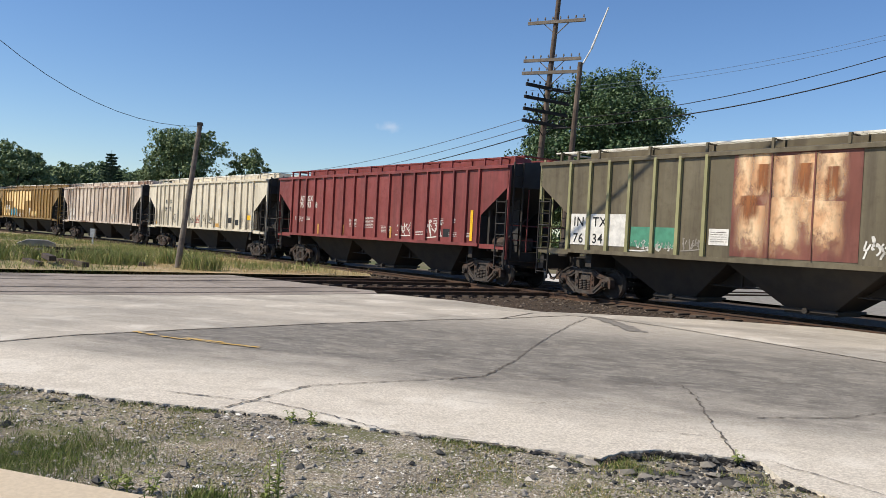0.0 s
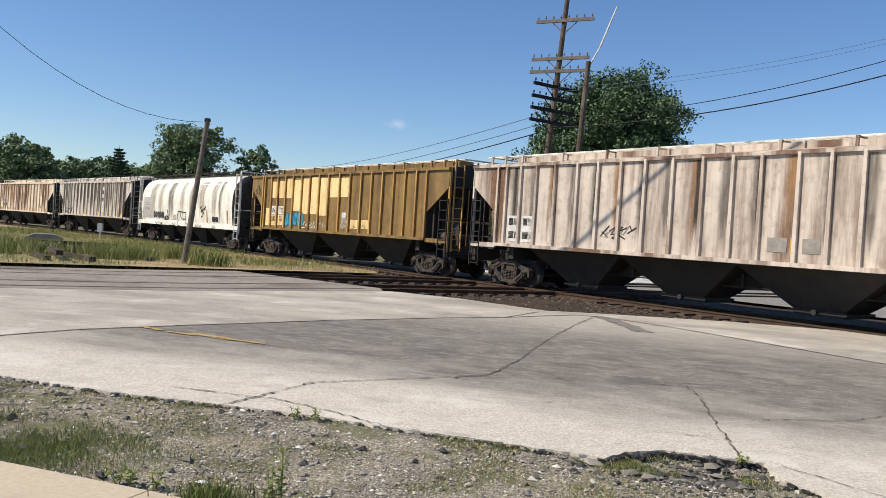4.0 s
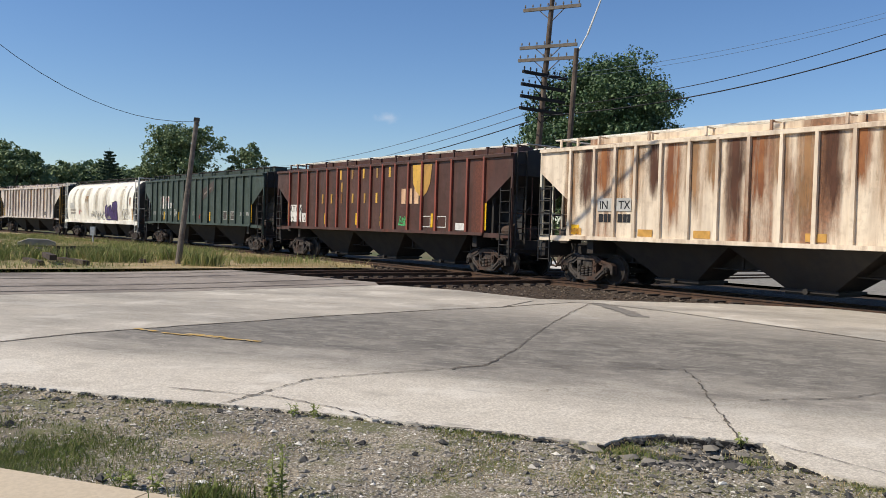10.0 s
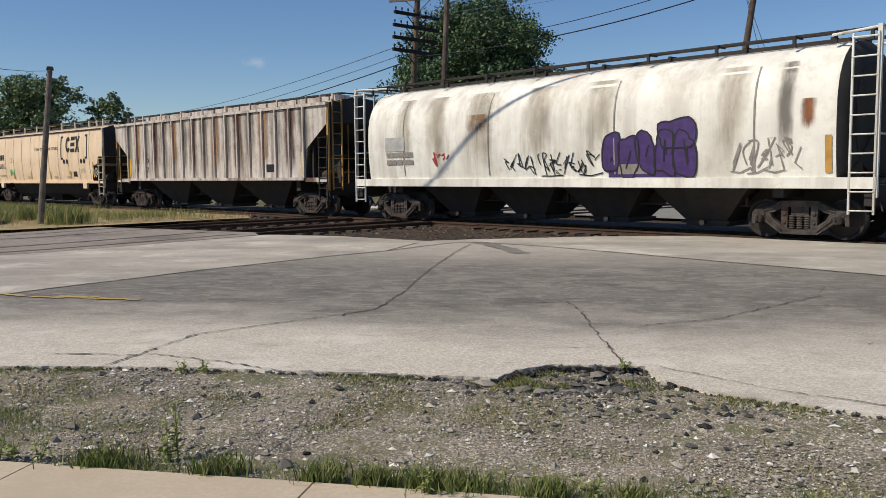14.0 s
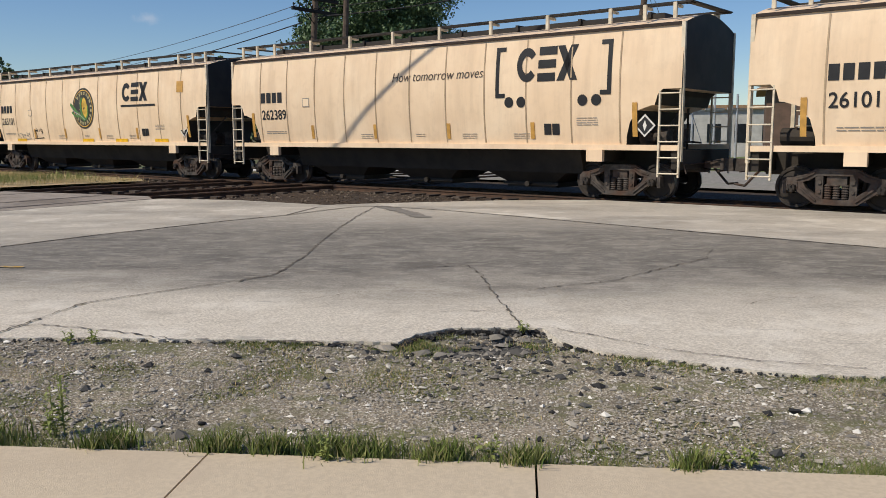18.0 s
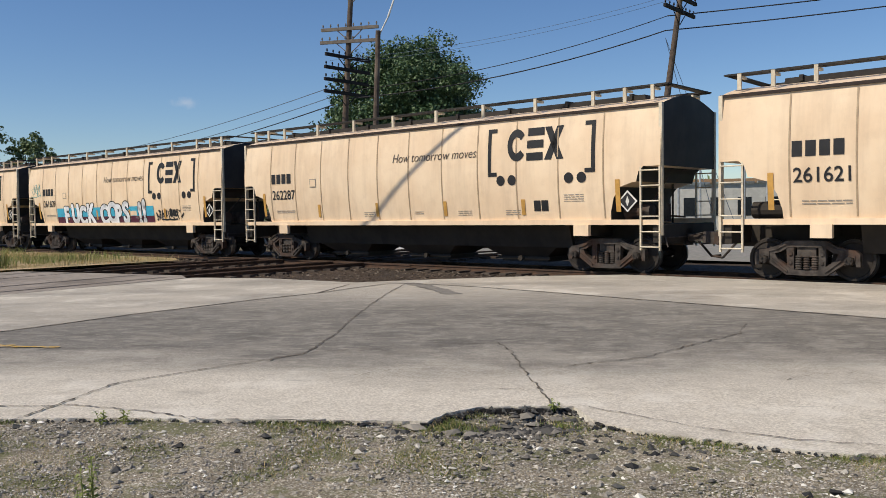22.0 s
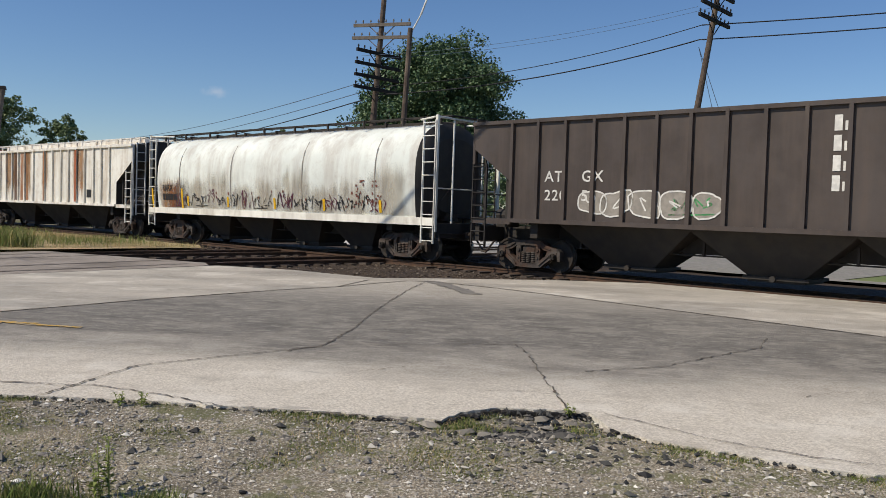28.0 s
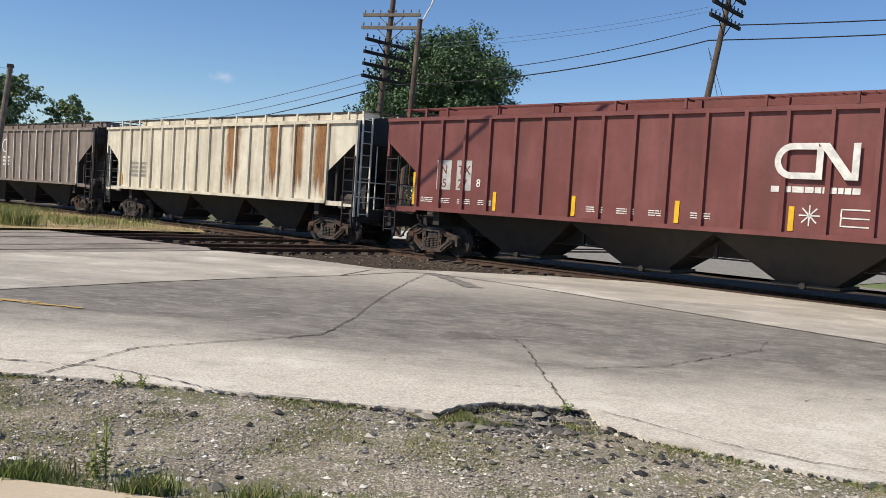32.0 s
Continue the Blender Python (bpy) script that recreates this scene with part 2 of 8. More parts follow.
# ---- railcars ----
def skin(rings, name, smooth=True, cap=True):
    """A closed shell over rings of (x, y, z) points, each ring open at the bottom."""
    n = len(rings[0])
    verts = [p for r in rings for p in r]
    faces = []
    for i in range(len(rings) - 1):
        a, b = i * n, (i + 1) * n
        for j in range(n - 1):
            faces.append((a + j, a + j + 1, b + j + 1, b + j))
        faces.append((a + n - 1, a, b, b + n - 1))
    if cap:
        faces.append(tuple(range(n))[::-1])
        faces.append(tuple(range((len(rings) - 1) * n, len(rings) * n)))
    bm = bmesh.new()
    vs = [bm.verts.new(p) for p in verts]
    for f in faces:
        try:
            bm.faces.new([vs[i] for i in f])
        except ValueError:
            pass
    bmesh.ops.recalc_face_normals(bm, faces=bm.faces)
    out = []
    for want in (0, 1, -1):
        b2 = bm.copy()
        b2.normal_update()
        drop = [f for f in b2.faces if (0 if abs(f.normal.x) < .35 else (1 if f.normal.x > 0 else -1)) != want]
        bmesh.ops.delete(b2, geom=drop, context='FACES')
        me = bpy.data.meshes.new(name if want == 0 else "end_sheet")
        b2.to_mesh(me)
        b2.free()
        if smooth:
            for p in me.polygons:
                p.use_smooth = True
        me.set_sharp_from_angle(angle=radians(28))
        out.append(me)
    bm.free()
    return out


def side_ribbed(z):
    return 1.52


def side_bowed(z):
    k = (z - 2.75) / 1.45
    return 1.56 - 0.13 * k * k


def side_round(z):
    if z < 2.72:
        return 1.60 - .10 * ((2.72 - z) / 1.34) ** 2
    k = min(1.0, (z - 2.72) / 1.66)
    return 1.60 * (1 - k ** 2.5) ** (1 / 2.5)


INSET = 1.42


def bottom_ribbed(a):
    return [(-a, 3.45), (-a + INSET, 2.46), (-a + INSET + 0.001, 1.42), (a - INSET - 0.001, 1.42), (a - INSET, 2.46), (a, 3.45)]


def bottom_bowed(a):
    half = [(a, 2.64), (a - .45, 2.64), (a - .58, 2.52), (a - .65, 2.28), (a - .75, 2.27), (a - 1.1, 2.16), (a - 1.28, 1.9), (a - 1.38, 1.55), (a - 1.40, 1.3), (a - 1.401, 1.23)]
    return [(-x, z) for x, z in half] + [(x, z) for x, z in half[::-1]]


def body_mesh(kind, a):
    rings = []
    if kind == "round":
        e = a - .80
        for x, k in [(-e - .22, .55), (-e - .12, .86), (-e, 1.0), (-e + .4, 1.0)] + [(-e + .4 + (2 * e - .8) * i / 10, 1.0) for i in range(1, 10)] + [(e - .4, 1.0), (e, 1.0), (e + .12, .86), (e + .22, .55)]:
            ring = []
            for i in range(33):
                if 5 < i < 27:
                    t = radians(9 * (i - 16))
                    y, z = 1.60 * abs(math.sin(t)) ** .8 * (1 if i > 16 else -1), 2.72 + 1.66 * abs(math.cos(t)) ** .8
                else:
                    z = 1.38 + 1.34 * min(i, 32 - i) / 6
                    y = side_round(z) * (1 if i > 16 else -1)
                ring.append((x, y * (0.4 + 0.6 * k), 2.72 + (z - 2.72) * (0.4 + 0.6 * k)))
            rings.append(ring)
        return skin(rings, "round_body")
    prof = side_ribbed if kind != "bowed" else side_bowed
    eave, peak = (4.15, 4.40) if kind != "bowed" else (4.12, 4.42)
    line = bottom_ribbed(a) if kind != "bowed" else bottom_bowed(a)
    for x, zb in line:
        side = [(x, -prof(zb + (eave - zb) * i / 8), zb + (eave - zb) * i / 8) for i in range(9)]
        w = prof(eave)
        if kind == "open":
            top = [(x, -w + .1, eave), (x, -w + .12, eave - .5), (x, w - .12, eave - .5), (x, w - .1, eave)]
        else:
            top = [(x, -w + 2 * w * i / 12, eave + (peak - eave) * (1 - abs(1 - i / 6) ** 1.6)) for i in range(1, 12)]
        rings.append(side + top + [(px, -py, pz) for px, py, pz in side[::-1]])
    return skin(rings, kind + "_body")


def rib_mesh(z0, z1):
    bm = bmesh.new()
    box(bm, -.055, .055, -.085, 0, z0, z1, 0.012)
    return mesh_of(bm, "rib")


def wheelset_mesh():
    bm = bmesh.new()
    tube(bm, (0, -1.1, 0), (0, 1.1, 0), 0.08, n=10)
    for s in (-1, 1):
        n = 28
        prof = [(0.10, .03), (0.14, .09), (0.36, .05), (0.385, .075), (0.44, .075), (0.452, -.05), (0.475, -.062), (0.475, -.085), (0.40, -.085), (0.36, -.03), (0.12, -.06)]
        rings = [[bm.verts.new((r * math.cos(2 * math.pi * i / n), s * (0.75 + y), r * math.sin(2 * math.pi * i / n))) for r, y in prof] for i in range(n)]
        for i in range(n):
            for j in range(len(prof) - 1):
                f = bm.faces.new((rings[i][j], rings[(i + 1) % n][j], rings[(i + 1) % n][j + 1], rings[i][j + 1]))
                f.material_index = 1 if j == 4 else 0
        # bearing end cap with its three bolts, and the seal ring behind it
        tube(bm, (0, s * 1.05, 0), (0, s * 1.20, 0), .10, .085, n=14)
        for k in range(3):
            c, d = .055 * math.cos(2.094 * k), .055 * math.sin(2.094 * k)
            tube(bm, (c, s * 1.19, d), (c, s * 1.235, d), .022, n=6)
    me = mesh_of(bm, "wheelset", True)
    me.materials.append(M["wheel"])
    me.materials.append(M["tread"])
    me.set_sharp_from_angle(angle=radians(35))
    return me


def frame_mesh():
    """A cast three-piece truck side frame: heavy chords and columns round its open windows."""
    bm = bmesh.new()
    for sx in (-1, 1):
        def piece(pts, y0, y1):
            prism(bm, [(sx * x, z) for x, z in pts][::sx], y0, y1)
        # pedestal jaws over the bearing
        piece([(1.10, .34), (1.09, .60), (1.00, .68), (.80, .70), (.78, .58), (.98, .56), (1.01, .34)], -.11, .08)
        piece([(.70, .36), (.80, .36), (.80, .60), (.66, .60)], -.09, .07)
        # top chord, rising to the middle
        piece([(.84, .70), (.62, .76), (.42, .87), (0, .88), (0, .74), (.38, .73), (.56, .62), (.80, .57)], -.10, .07)
        # tension member, falling to the spring seat
        piece([(.80, .58), (.80, .40), (.42, .13), (0, .12), (0, .23), (.30, .25), (.60, .46), (.66, .58)], -.10, .07)
        # column beside the springs, and the rib down the chord
        piece([(.26, .24), (.40, .30), (.42, .76), (.26, .76)], -.09, .06)
        piece([(.80, .66), (.60, .715), (.42, .82), (.42, .79), (.60, .685), (.80, .63)], -.13, -.09)
        piece([(.74, .46), (.40, .19), (.38, .22), (.72, .49)], -.13, -.09)
        tube(bm, (sx * .33, -.12, .60), (sx * .33, -.08, .60), .05, n=8)
        tube(bm, (sx * .33, -.12, .40), (sx * .33, -.08, .40), .04, n=8)
        # bearing adapter
        piece([(1.0, .44), (1.0, .575), (.78, .575), (.78, .44), (.80, .53), (.98, .53)], -.13, .04)
    return mesh_of(bm, "side_frame")


def spring_mesh():
    """One coil spring, ridged turn by turn."""
    bm = bmesh.new()
    n, rings = 12, []
    for k in range(13):
        r = .078 if k % 2 else .056
        rings.append([bm.verts.new((r * math.cos(2 * math.pi * i / n), -.04 + r * math.sin(2 * math.pi * i / n), .24 + .026 * k)) for i in range(n)])
    for a, b in zip(rings, rings[1:]):
        for i in range(n):
            bm.faces.new((a[i], a[(i + 1) % n], b[(i + 1) % n], b[i]))
    bm.faces.new(rings[0][::-1])
    bm.faces.new(rings[-1])
    return mesh_of(bm, "spring")


def bolster_mesh():
    bm = bmesh.new()
    box(bm, -.20, .20, -1.05, 1.05, .52, .80)
    box(bm, -.16, .16, -.3, .3, .78, .98)
    tube(bm, (-.5, -.7, .42), (-.5, .7, .42), .05)
    tube(bm, (.5, -.7, .42), (.5, .7, .42), .05)
    return mesh_of(bm, "bolster")


def ladder_mesh(h, w, rungs, low):
    bm = bmesh.new()
    for x in (-w / 2, w / 2):
        box(bm, x - .02, x + .02, -.03, .03, low, h)
    for i in range(rungs):
        z = low + 0.08 + (h - low - .16) * i / (rungs - 1)
        tube(bm, (-w / 2, -.03, z), (w / 2, -.03, z), .018, n=6)
    return mesh_of(bm, "ladder")


def hopper_mesh(x0, x1, foot, knee, span):
    """A discharge bay: full width down to the knee, then sloping walls that narrow to its outlet gate."""
    bm = bmesh.new()
    m = (x0 + x1) / 2
    levels = [(1.44, x0, x1, 1.18), (knee, x0, x1, 1.18 - .35 * (1.44 - knee)), (knee - .01, m - span, m + span, 1.17 - .35 * (1.44 - knee)), (.34, m - foot, m + foot, .60), (.20, m - foot, m + foot, .60)]
    rings = [[bm.verts.new(p) for p in ((a, -w, z), (b, -w, z), (b, w, z), (a, w, z))] for z, a, b, w in levels]
    for r, t in zip(rings, rings[1:]):
        for i in range(4):
            bm.faces.new((r[i], r[(i + 1) % 4], t[(i + 1) % 4], t[i]))
    bm.faces.new(rings[0])
    bm.faces.new(rings[-1][::-1])
    # gate frame with its opening shaft
    box(bm, m - foot - .10, m + foot + .10, -.66, .66, .26, .33)
    tube(bm, (m, -.80, .295), (m, .80, .295), .035, n=8)
    for y in (-.8, .8):
        tube(bm, (m, y - .03, .295), (m, y + .03, .295), .075, n=8)
    return mesh_of(bm, "hopper_bay")


def text_mesh(words, size, font_space=1.0, shear=0.0, bold=0.010):
    def build():
        cu = bpy.data.curves.new("words", 'FONT')
        cu.body, cu.size, cu.space_character, cu.shear, cu.offset = words, size, font_space, shear, size * bold
        ob = bpy.data.objects.new("words", cu)
        scene.collection.objects.link(ob)
        me = bpy.data.meshes.new_from_object(ob.evaluated_get(bpy.context.evaluated_depsgraph_get()))
        bpy.data.objects.remove(ob)
        bpy.data.curves.remove(cu)
        return [tuple(v.co) for v in me.vertices], [tuple(p.vertices) for p in me.polygons]
    return shared(("text", words, size, font_space, shear, bold), build)


def curve_through(ctrl, steps):
    """A smooth line through a few points."""
    if steps == 1 or len(ctrl) < 3:
        return ctrl
    out = []
    for i in range(len(ctrl) - 1):
        p0, p1, p2, p3 = ctrl[max(0, i - 1)], ctrl[i], ctrl[i + 1], ctrl[min(len(ctrl) - 1, i + 2)]
        for j in range(steps):
            u = j / steps
            out.append(tuple(.5 * (2 * p1[m] + (p2[m] - p0[m]) * u + (2 * p0[m] - 5 * p1[m] + 4 * p2[m] - p3[m]) * u * u + (3 * p1[m] - p0[m] - 3 * p2[m] + p3[m]) * u ** 3) for m in (0, 1)))
    out.append(ctrl[-1])
    return out


def streak_mat(name, c, amount=1.0, scale=7.0, c2=None, drawn=0.09, whole=False):
    """A stain that thins out towards its edges in vertical streaks, over the paint below."""
    m, nt, b = node_mat(name, 0.75)
    tc = nt.nodes.new("ShaderNodeTexCoord")
    sep = nt.nodes.new("ShaderNodeSeparateXYZ")
    nt.links.new(tc.outputs["UV"], sep.inputs[0])
    v = coords(nt, (1, 1, drawn), shift=True)
    rough = noise_at(nt, v, scale, 7, 0.65)
    blot = noise_at(nt, coords(nt, (1, 1, .5), shift=True), 2.2, 7, 0.65)

    def maths(op, a, b_, c_=None):
        n = nt.nodes.new("ShaderNodeMath")
        n.operation = op
        n.use_clamp = op in ('MULTIPLY', 'MINIMUM')
        for i, q in enumerate((a, b_, c_)):
            if q is None:
                continue
            if isinstance(q, (int, float)):
                n.inputs[i].default_value = q
            else:
                nt.links.new(q, n.inputs[i])
        return n.outputs[0]
    off = maths('ABSOLUTE', maths('MULTIPLY_ADD', sep.outputs["X"], 2.0, -1.0), 0)
    wide = ramp(nt, maths('MULTIPLY_ADD', blot, 0.9, maths('SUBTRACT', 0.5, off)), 0.1, 0.75)
    tall = ramp(nt, maths('MULTIPLY_ADD', rough, 0.9, maths('SUBTRACT', sep.outputs["Y"], -.3 if whole else 0.42)), 0.05, 0.5)
    f = maths('MULTIPLY', maths('MULTIPLY', wide, tall), maths('MULTIPLY', ramp(nt, rough, 0.30, 0.56, 0.45, 1.0), amount))
    nt.links.new(mixed(nt, ramp(nt, blot, 0.35, 0.65), c, c2 or tuple(x * .6 for x in c)), b.inputs["Base Color"])
    nt.links.new(f, b.inputs["Alpha"])
    return m


class Side:
    """Paint laid on the side of one car that the sun lights."""

    def __init__(self, car, prof, proud=0.012, wide=None):
        self.car, self.prof, self.proud = car, prof, proud
        ribbed = prof is side_ribbed and wide is None
        self.kx, self.dz = (1.06, .19) if ribbed else (1.0, 0.0)

    def flat(self, name, pts, faces, material, label="", up=0.0):
        vs = [(x * self.kx, -(self.prof(z + self.dz) + self.proud + up), z + self.dz) for x, z in pts]
        me = from_lists(vs, faces, name)
        return put(name, me, material, self.car, label)

    def words(self, words, x, z, size, material, name="lettering", wide=1.0, shear=0.0, up=0.0, stretch=1.0):
        vs, fs = text_mesh(words, size, wide, shear, -.006 if shear else .012)
        return self.flat(name, [(x + v[0] * stretch, z + v[1]) for v in vs], fs, material, up=up)

    def patch(self, name, x0, x1, z0, z1, material, label="", up=0.0, nx=1):
        n = 6
        pts = [(x0 + (x1 - x0) * i / nx, z0 + (z1 - z0) * j / n) for i in range(nx + 1) for j in range(n + 1)]
        fs = [(i * (n + 1) + j, (i + 1) * (n + 1) + j, (i + 1) * (n + 1) + j + 1, i * (n + 1) + j + 1) for i in range(nx) for j in range(n)]
        return self.flat(name, pts, fs, material, label, up)

    def bars(self, x, z, w, rows, material, seed=0, h=0.022, gap=0.06):
        """Small print that is too far off to be read: lines of plain bars."""
        rnd = random.Random(seed)
        pts, fs = [], []
        for r in range(rows):
            cx, zz = x, z - r * gap
            while cx < x + w:
                ww = rnd.uniform(.10, .30)
                k = len(pts)
                pts += [(cx, zz), (min(cx + ww, x + w), zz), (min(cx + ww, x + w), zz + h), (cx, zz + h)]
                fs.append((k, k + 1, k + 2, k + 3))
                cx += ww + .025
        return self.flat("small_print", pts, fs, material)

    def stroke(self, pts, width, material, name="graffiti", up=0.0):
        vs, fs = [], []
        for i, (x, z) in enumerate(pts):
            a, b = pts[max(0, i - 1)], pts[min(len(pts) - 1, i + 1)]
            d = Vector((b[0] - a[0], b[1] - a[1]))
            d = d.normalized() if d.length else Vector((1, 0))
            vs += [(x - d.y * width / 2, z + d.x * width / 2), (x + d.y * width / 2, z - d.x * width / 2)]
        fs = [(2 * i, 2 * i + 1, 2 * i + 3, 2 * i + 2) for i in range(len(pts) - 1)]
        return self.flat(name, vs, fs, material, up=up)

    def strokes(self, lines, width, material, name="graffiti", up=0.0):
        """Several sprayed lines joined in one piece."""
        vs, fs = [], []
        for pts in lines:
            k = len(vs)
            for i, (x, z) in enumerate(pts):
                a, b = pts[max(0, i - 1)], pts[min(len(pts) - 1, i + 1)]
                d = Vector((b[0] - a[0], b[1] - a[1]))
                d = d.normalized() if d.length else Vector((1, 0))
                vs += [(x - d.y * width / 2, z + d.x * width / 2), (x + d.y * width / 2, z - d.x * width / 2)]
            fs += [(k + 2 * i, k + 2 * i + 1, k + 2 * i + 3, k + 2 * i + 2) for i in range(len(pts) - 1)]
        return self.flat(name, vs, fs, material, up=up)

    def tag(self, x, z, w, h, material, seed=0, width=0.045, loops=6, up=0.0):
        """A sprayed scrawl: jagged and looping marks side by side."""
        rnd = random.Random(seed * 7 + 1)
        n = max(2, int(loops))
        lines = []
        for k in range(n):
            cx, cw = x + w * k / n, w / n * 1.15
            for _ in range(2 if rnd.random() < .6 else 1):
                ctrl = []
                side = rnd.random() < .5
                for j in range(rnd.choice((2, 3, 3, 4, 5))):
                    side = not side
                    ctrl.append((cx + cw * (rnd.uniform(.0, .4) if side else rnd.uniform(.55, 1.0)), z + h * rnd.random() ** .8 if j % 2 else z + h * rnd.uniform(.0, .95)))
                lines.append(curve_through(ctrl, rnd.choice((1, 5, 5))))
        if rnd.random() < .35:
            lines.append([(x - .05 * w, z + h * rnd.uniform(-.05, .1)), (x + w * .5, z + h * .02), (x + w * 1.05, z + h * rnd.uniform(.05, .2))])
        return self.strokes(lines, width * .75, material, up=up)

    def throwup(self, x, z, w, h, n, fill, edge, seed, width=.05, up=0.0):
        """Swollen sprayed letter shapes, filled and outlined."""
        rnd = random.Random(seed)
        lines = []
        for k in range(n):
            cx, cz = x + w * (k + .5) / n, z + h / 2 + rnd.uniform(-.06, .06) * h
            pts = []
            bend = [rnd.uniform(.62, 1.12) for _ in range(7)]
            for i in range(21):
                t = 2 * math.pi * i / 21
                f = i / 3
                b0, b1 = bend[int(f) % 7], bend[(int(f) + 1) % 7]
                r = b0 + (b1 - b0) * (f - int(f))
                c, s = math.cos(t), math.sin(t)
                pts.append((cx + w / n * .62 * r * abs(c) ** .7 * (1 if c > 0 else -1), cz + h * .52 * r * abs(s) ** .7 * (1 if s > 0 else -1)))
            pts = [(px, max(pz, z - .02)) for px, pz in pts]
            self.flat("graffiti", pts, [tuple(range(21))[::-1]], fill, up=up + .0015 * (k % 3))
            lines.append(pts + [pts[0], pts[1]])
            q = [(cx + rnd.uniform(-.2, .2) * w / n, cz + h * rnd.uniform(-.3, .3)) for _ in range(3)]
            lines.append(curve_through(q, 4))
        return self.strokes(lines, width, edge, "graffiti_outline", up + .006)

    def run(self, x0, x1, z0, z1, material, seed=0, name="rust_run", label="", ragged=.5, up=0.0):
        """Rust or grime run down a panel, soft at its edges."""
        Side.layer = (Side.layer + 1) % 9
        nx, n = 4, 8
        pts = [(x0 + (x1 - x0) * i / nx, z0 + (z1 - z0) * j / n) for i in range(nx + 1) for j in range(n + 1)]
        fs = [(i * (n + 1) + j, (i + 1) * (n + 1) + j, (i + 1) * (n + 1) + j + 1, i * (n + 1) + j + 1) for i in range(nx) for j in range(n)]
        ob = self.flat(name, pts, fs, material, label, up - .009 + .001 * Side.layer)
        uv = ob.data.uv_layers.new(name="span")
        for lp in ob.data.loops:
            i, j = divmod(lp.vertex_index, n + 1)
            uv.data[lp.index].uv = (i / nx, j / n)
        return ob

    layer = 0

    def stripes(self, xs, material, z0=1.32, h=0.5, w=0.12):
        for x in xs:
            self.patch("reflector_stripe", x - w / 2, x + w / 2, z0, z0 + h, material, up=0.004)


WHEELS = []


def truck_under(car, x):
    t = put("truck", shared("bolster", bolster_mesh), M["truck"], car, at=pose(x, 0, 0))
    for y, r in ((-1.0, 0), (1.0, 180)):
        put("side_frame", shared("side_frame", frame_mesh), M["truck"], t, at=pose(0, y, 0, 0, 0, r))
        for dx in (-.17, 0, .17):
            put("spring", shared("spring", spring_mesh), M["truck"], t, at=pose(dx, y, 0, 0, 0, r))
    for dx in (-.89, .89):
        WHEELS.append((car, x + dx, dx, put("wheelset", shared("wheelset", wheelset_mesh), M["wheel"], t, at=pose(dx, 0, .46))))
    return t


def coupler_mesh():
    bm = bmesh.new()
    box(bm, -.1, .45, -.09, .09, .80, .98)
    box(bm, .40, .74, -.16, .16, .74, 1.04, 0.03)
    box(bm, -.9, 0, -.22, .22, .70, 1.10)
    tube(bm, (.5, -.5, .75), (.5, .5, .75), .02, n=6)
    tube(bm, (.05, .3, .85), (.45, .28, .42), .03, n=6)
    tube(bm, (.45, .28, .42), (.72, .2, .45), .03, n=6)
    tube(bm, (.02, -1.35, .92), (.02, -.2, .92), .018, n=6)
    tube(bm, (.02, -1.35, .92), (.10, -1.38, .70), .018, n=6)
    tube(bm, (.02, -.2, .92), (.42, -.12, 1.02), .018, n=6)
    return mesh_of(bm, "coupler")


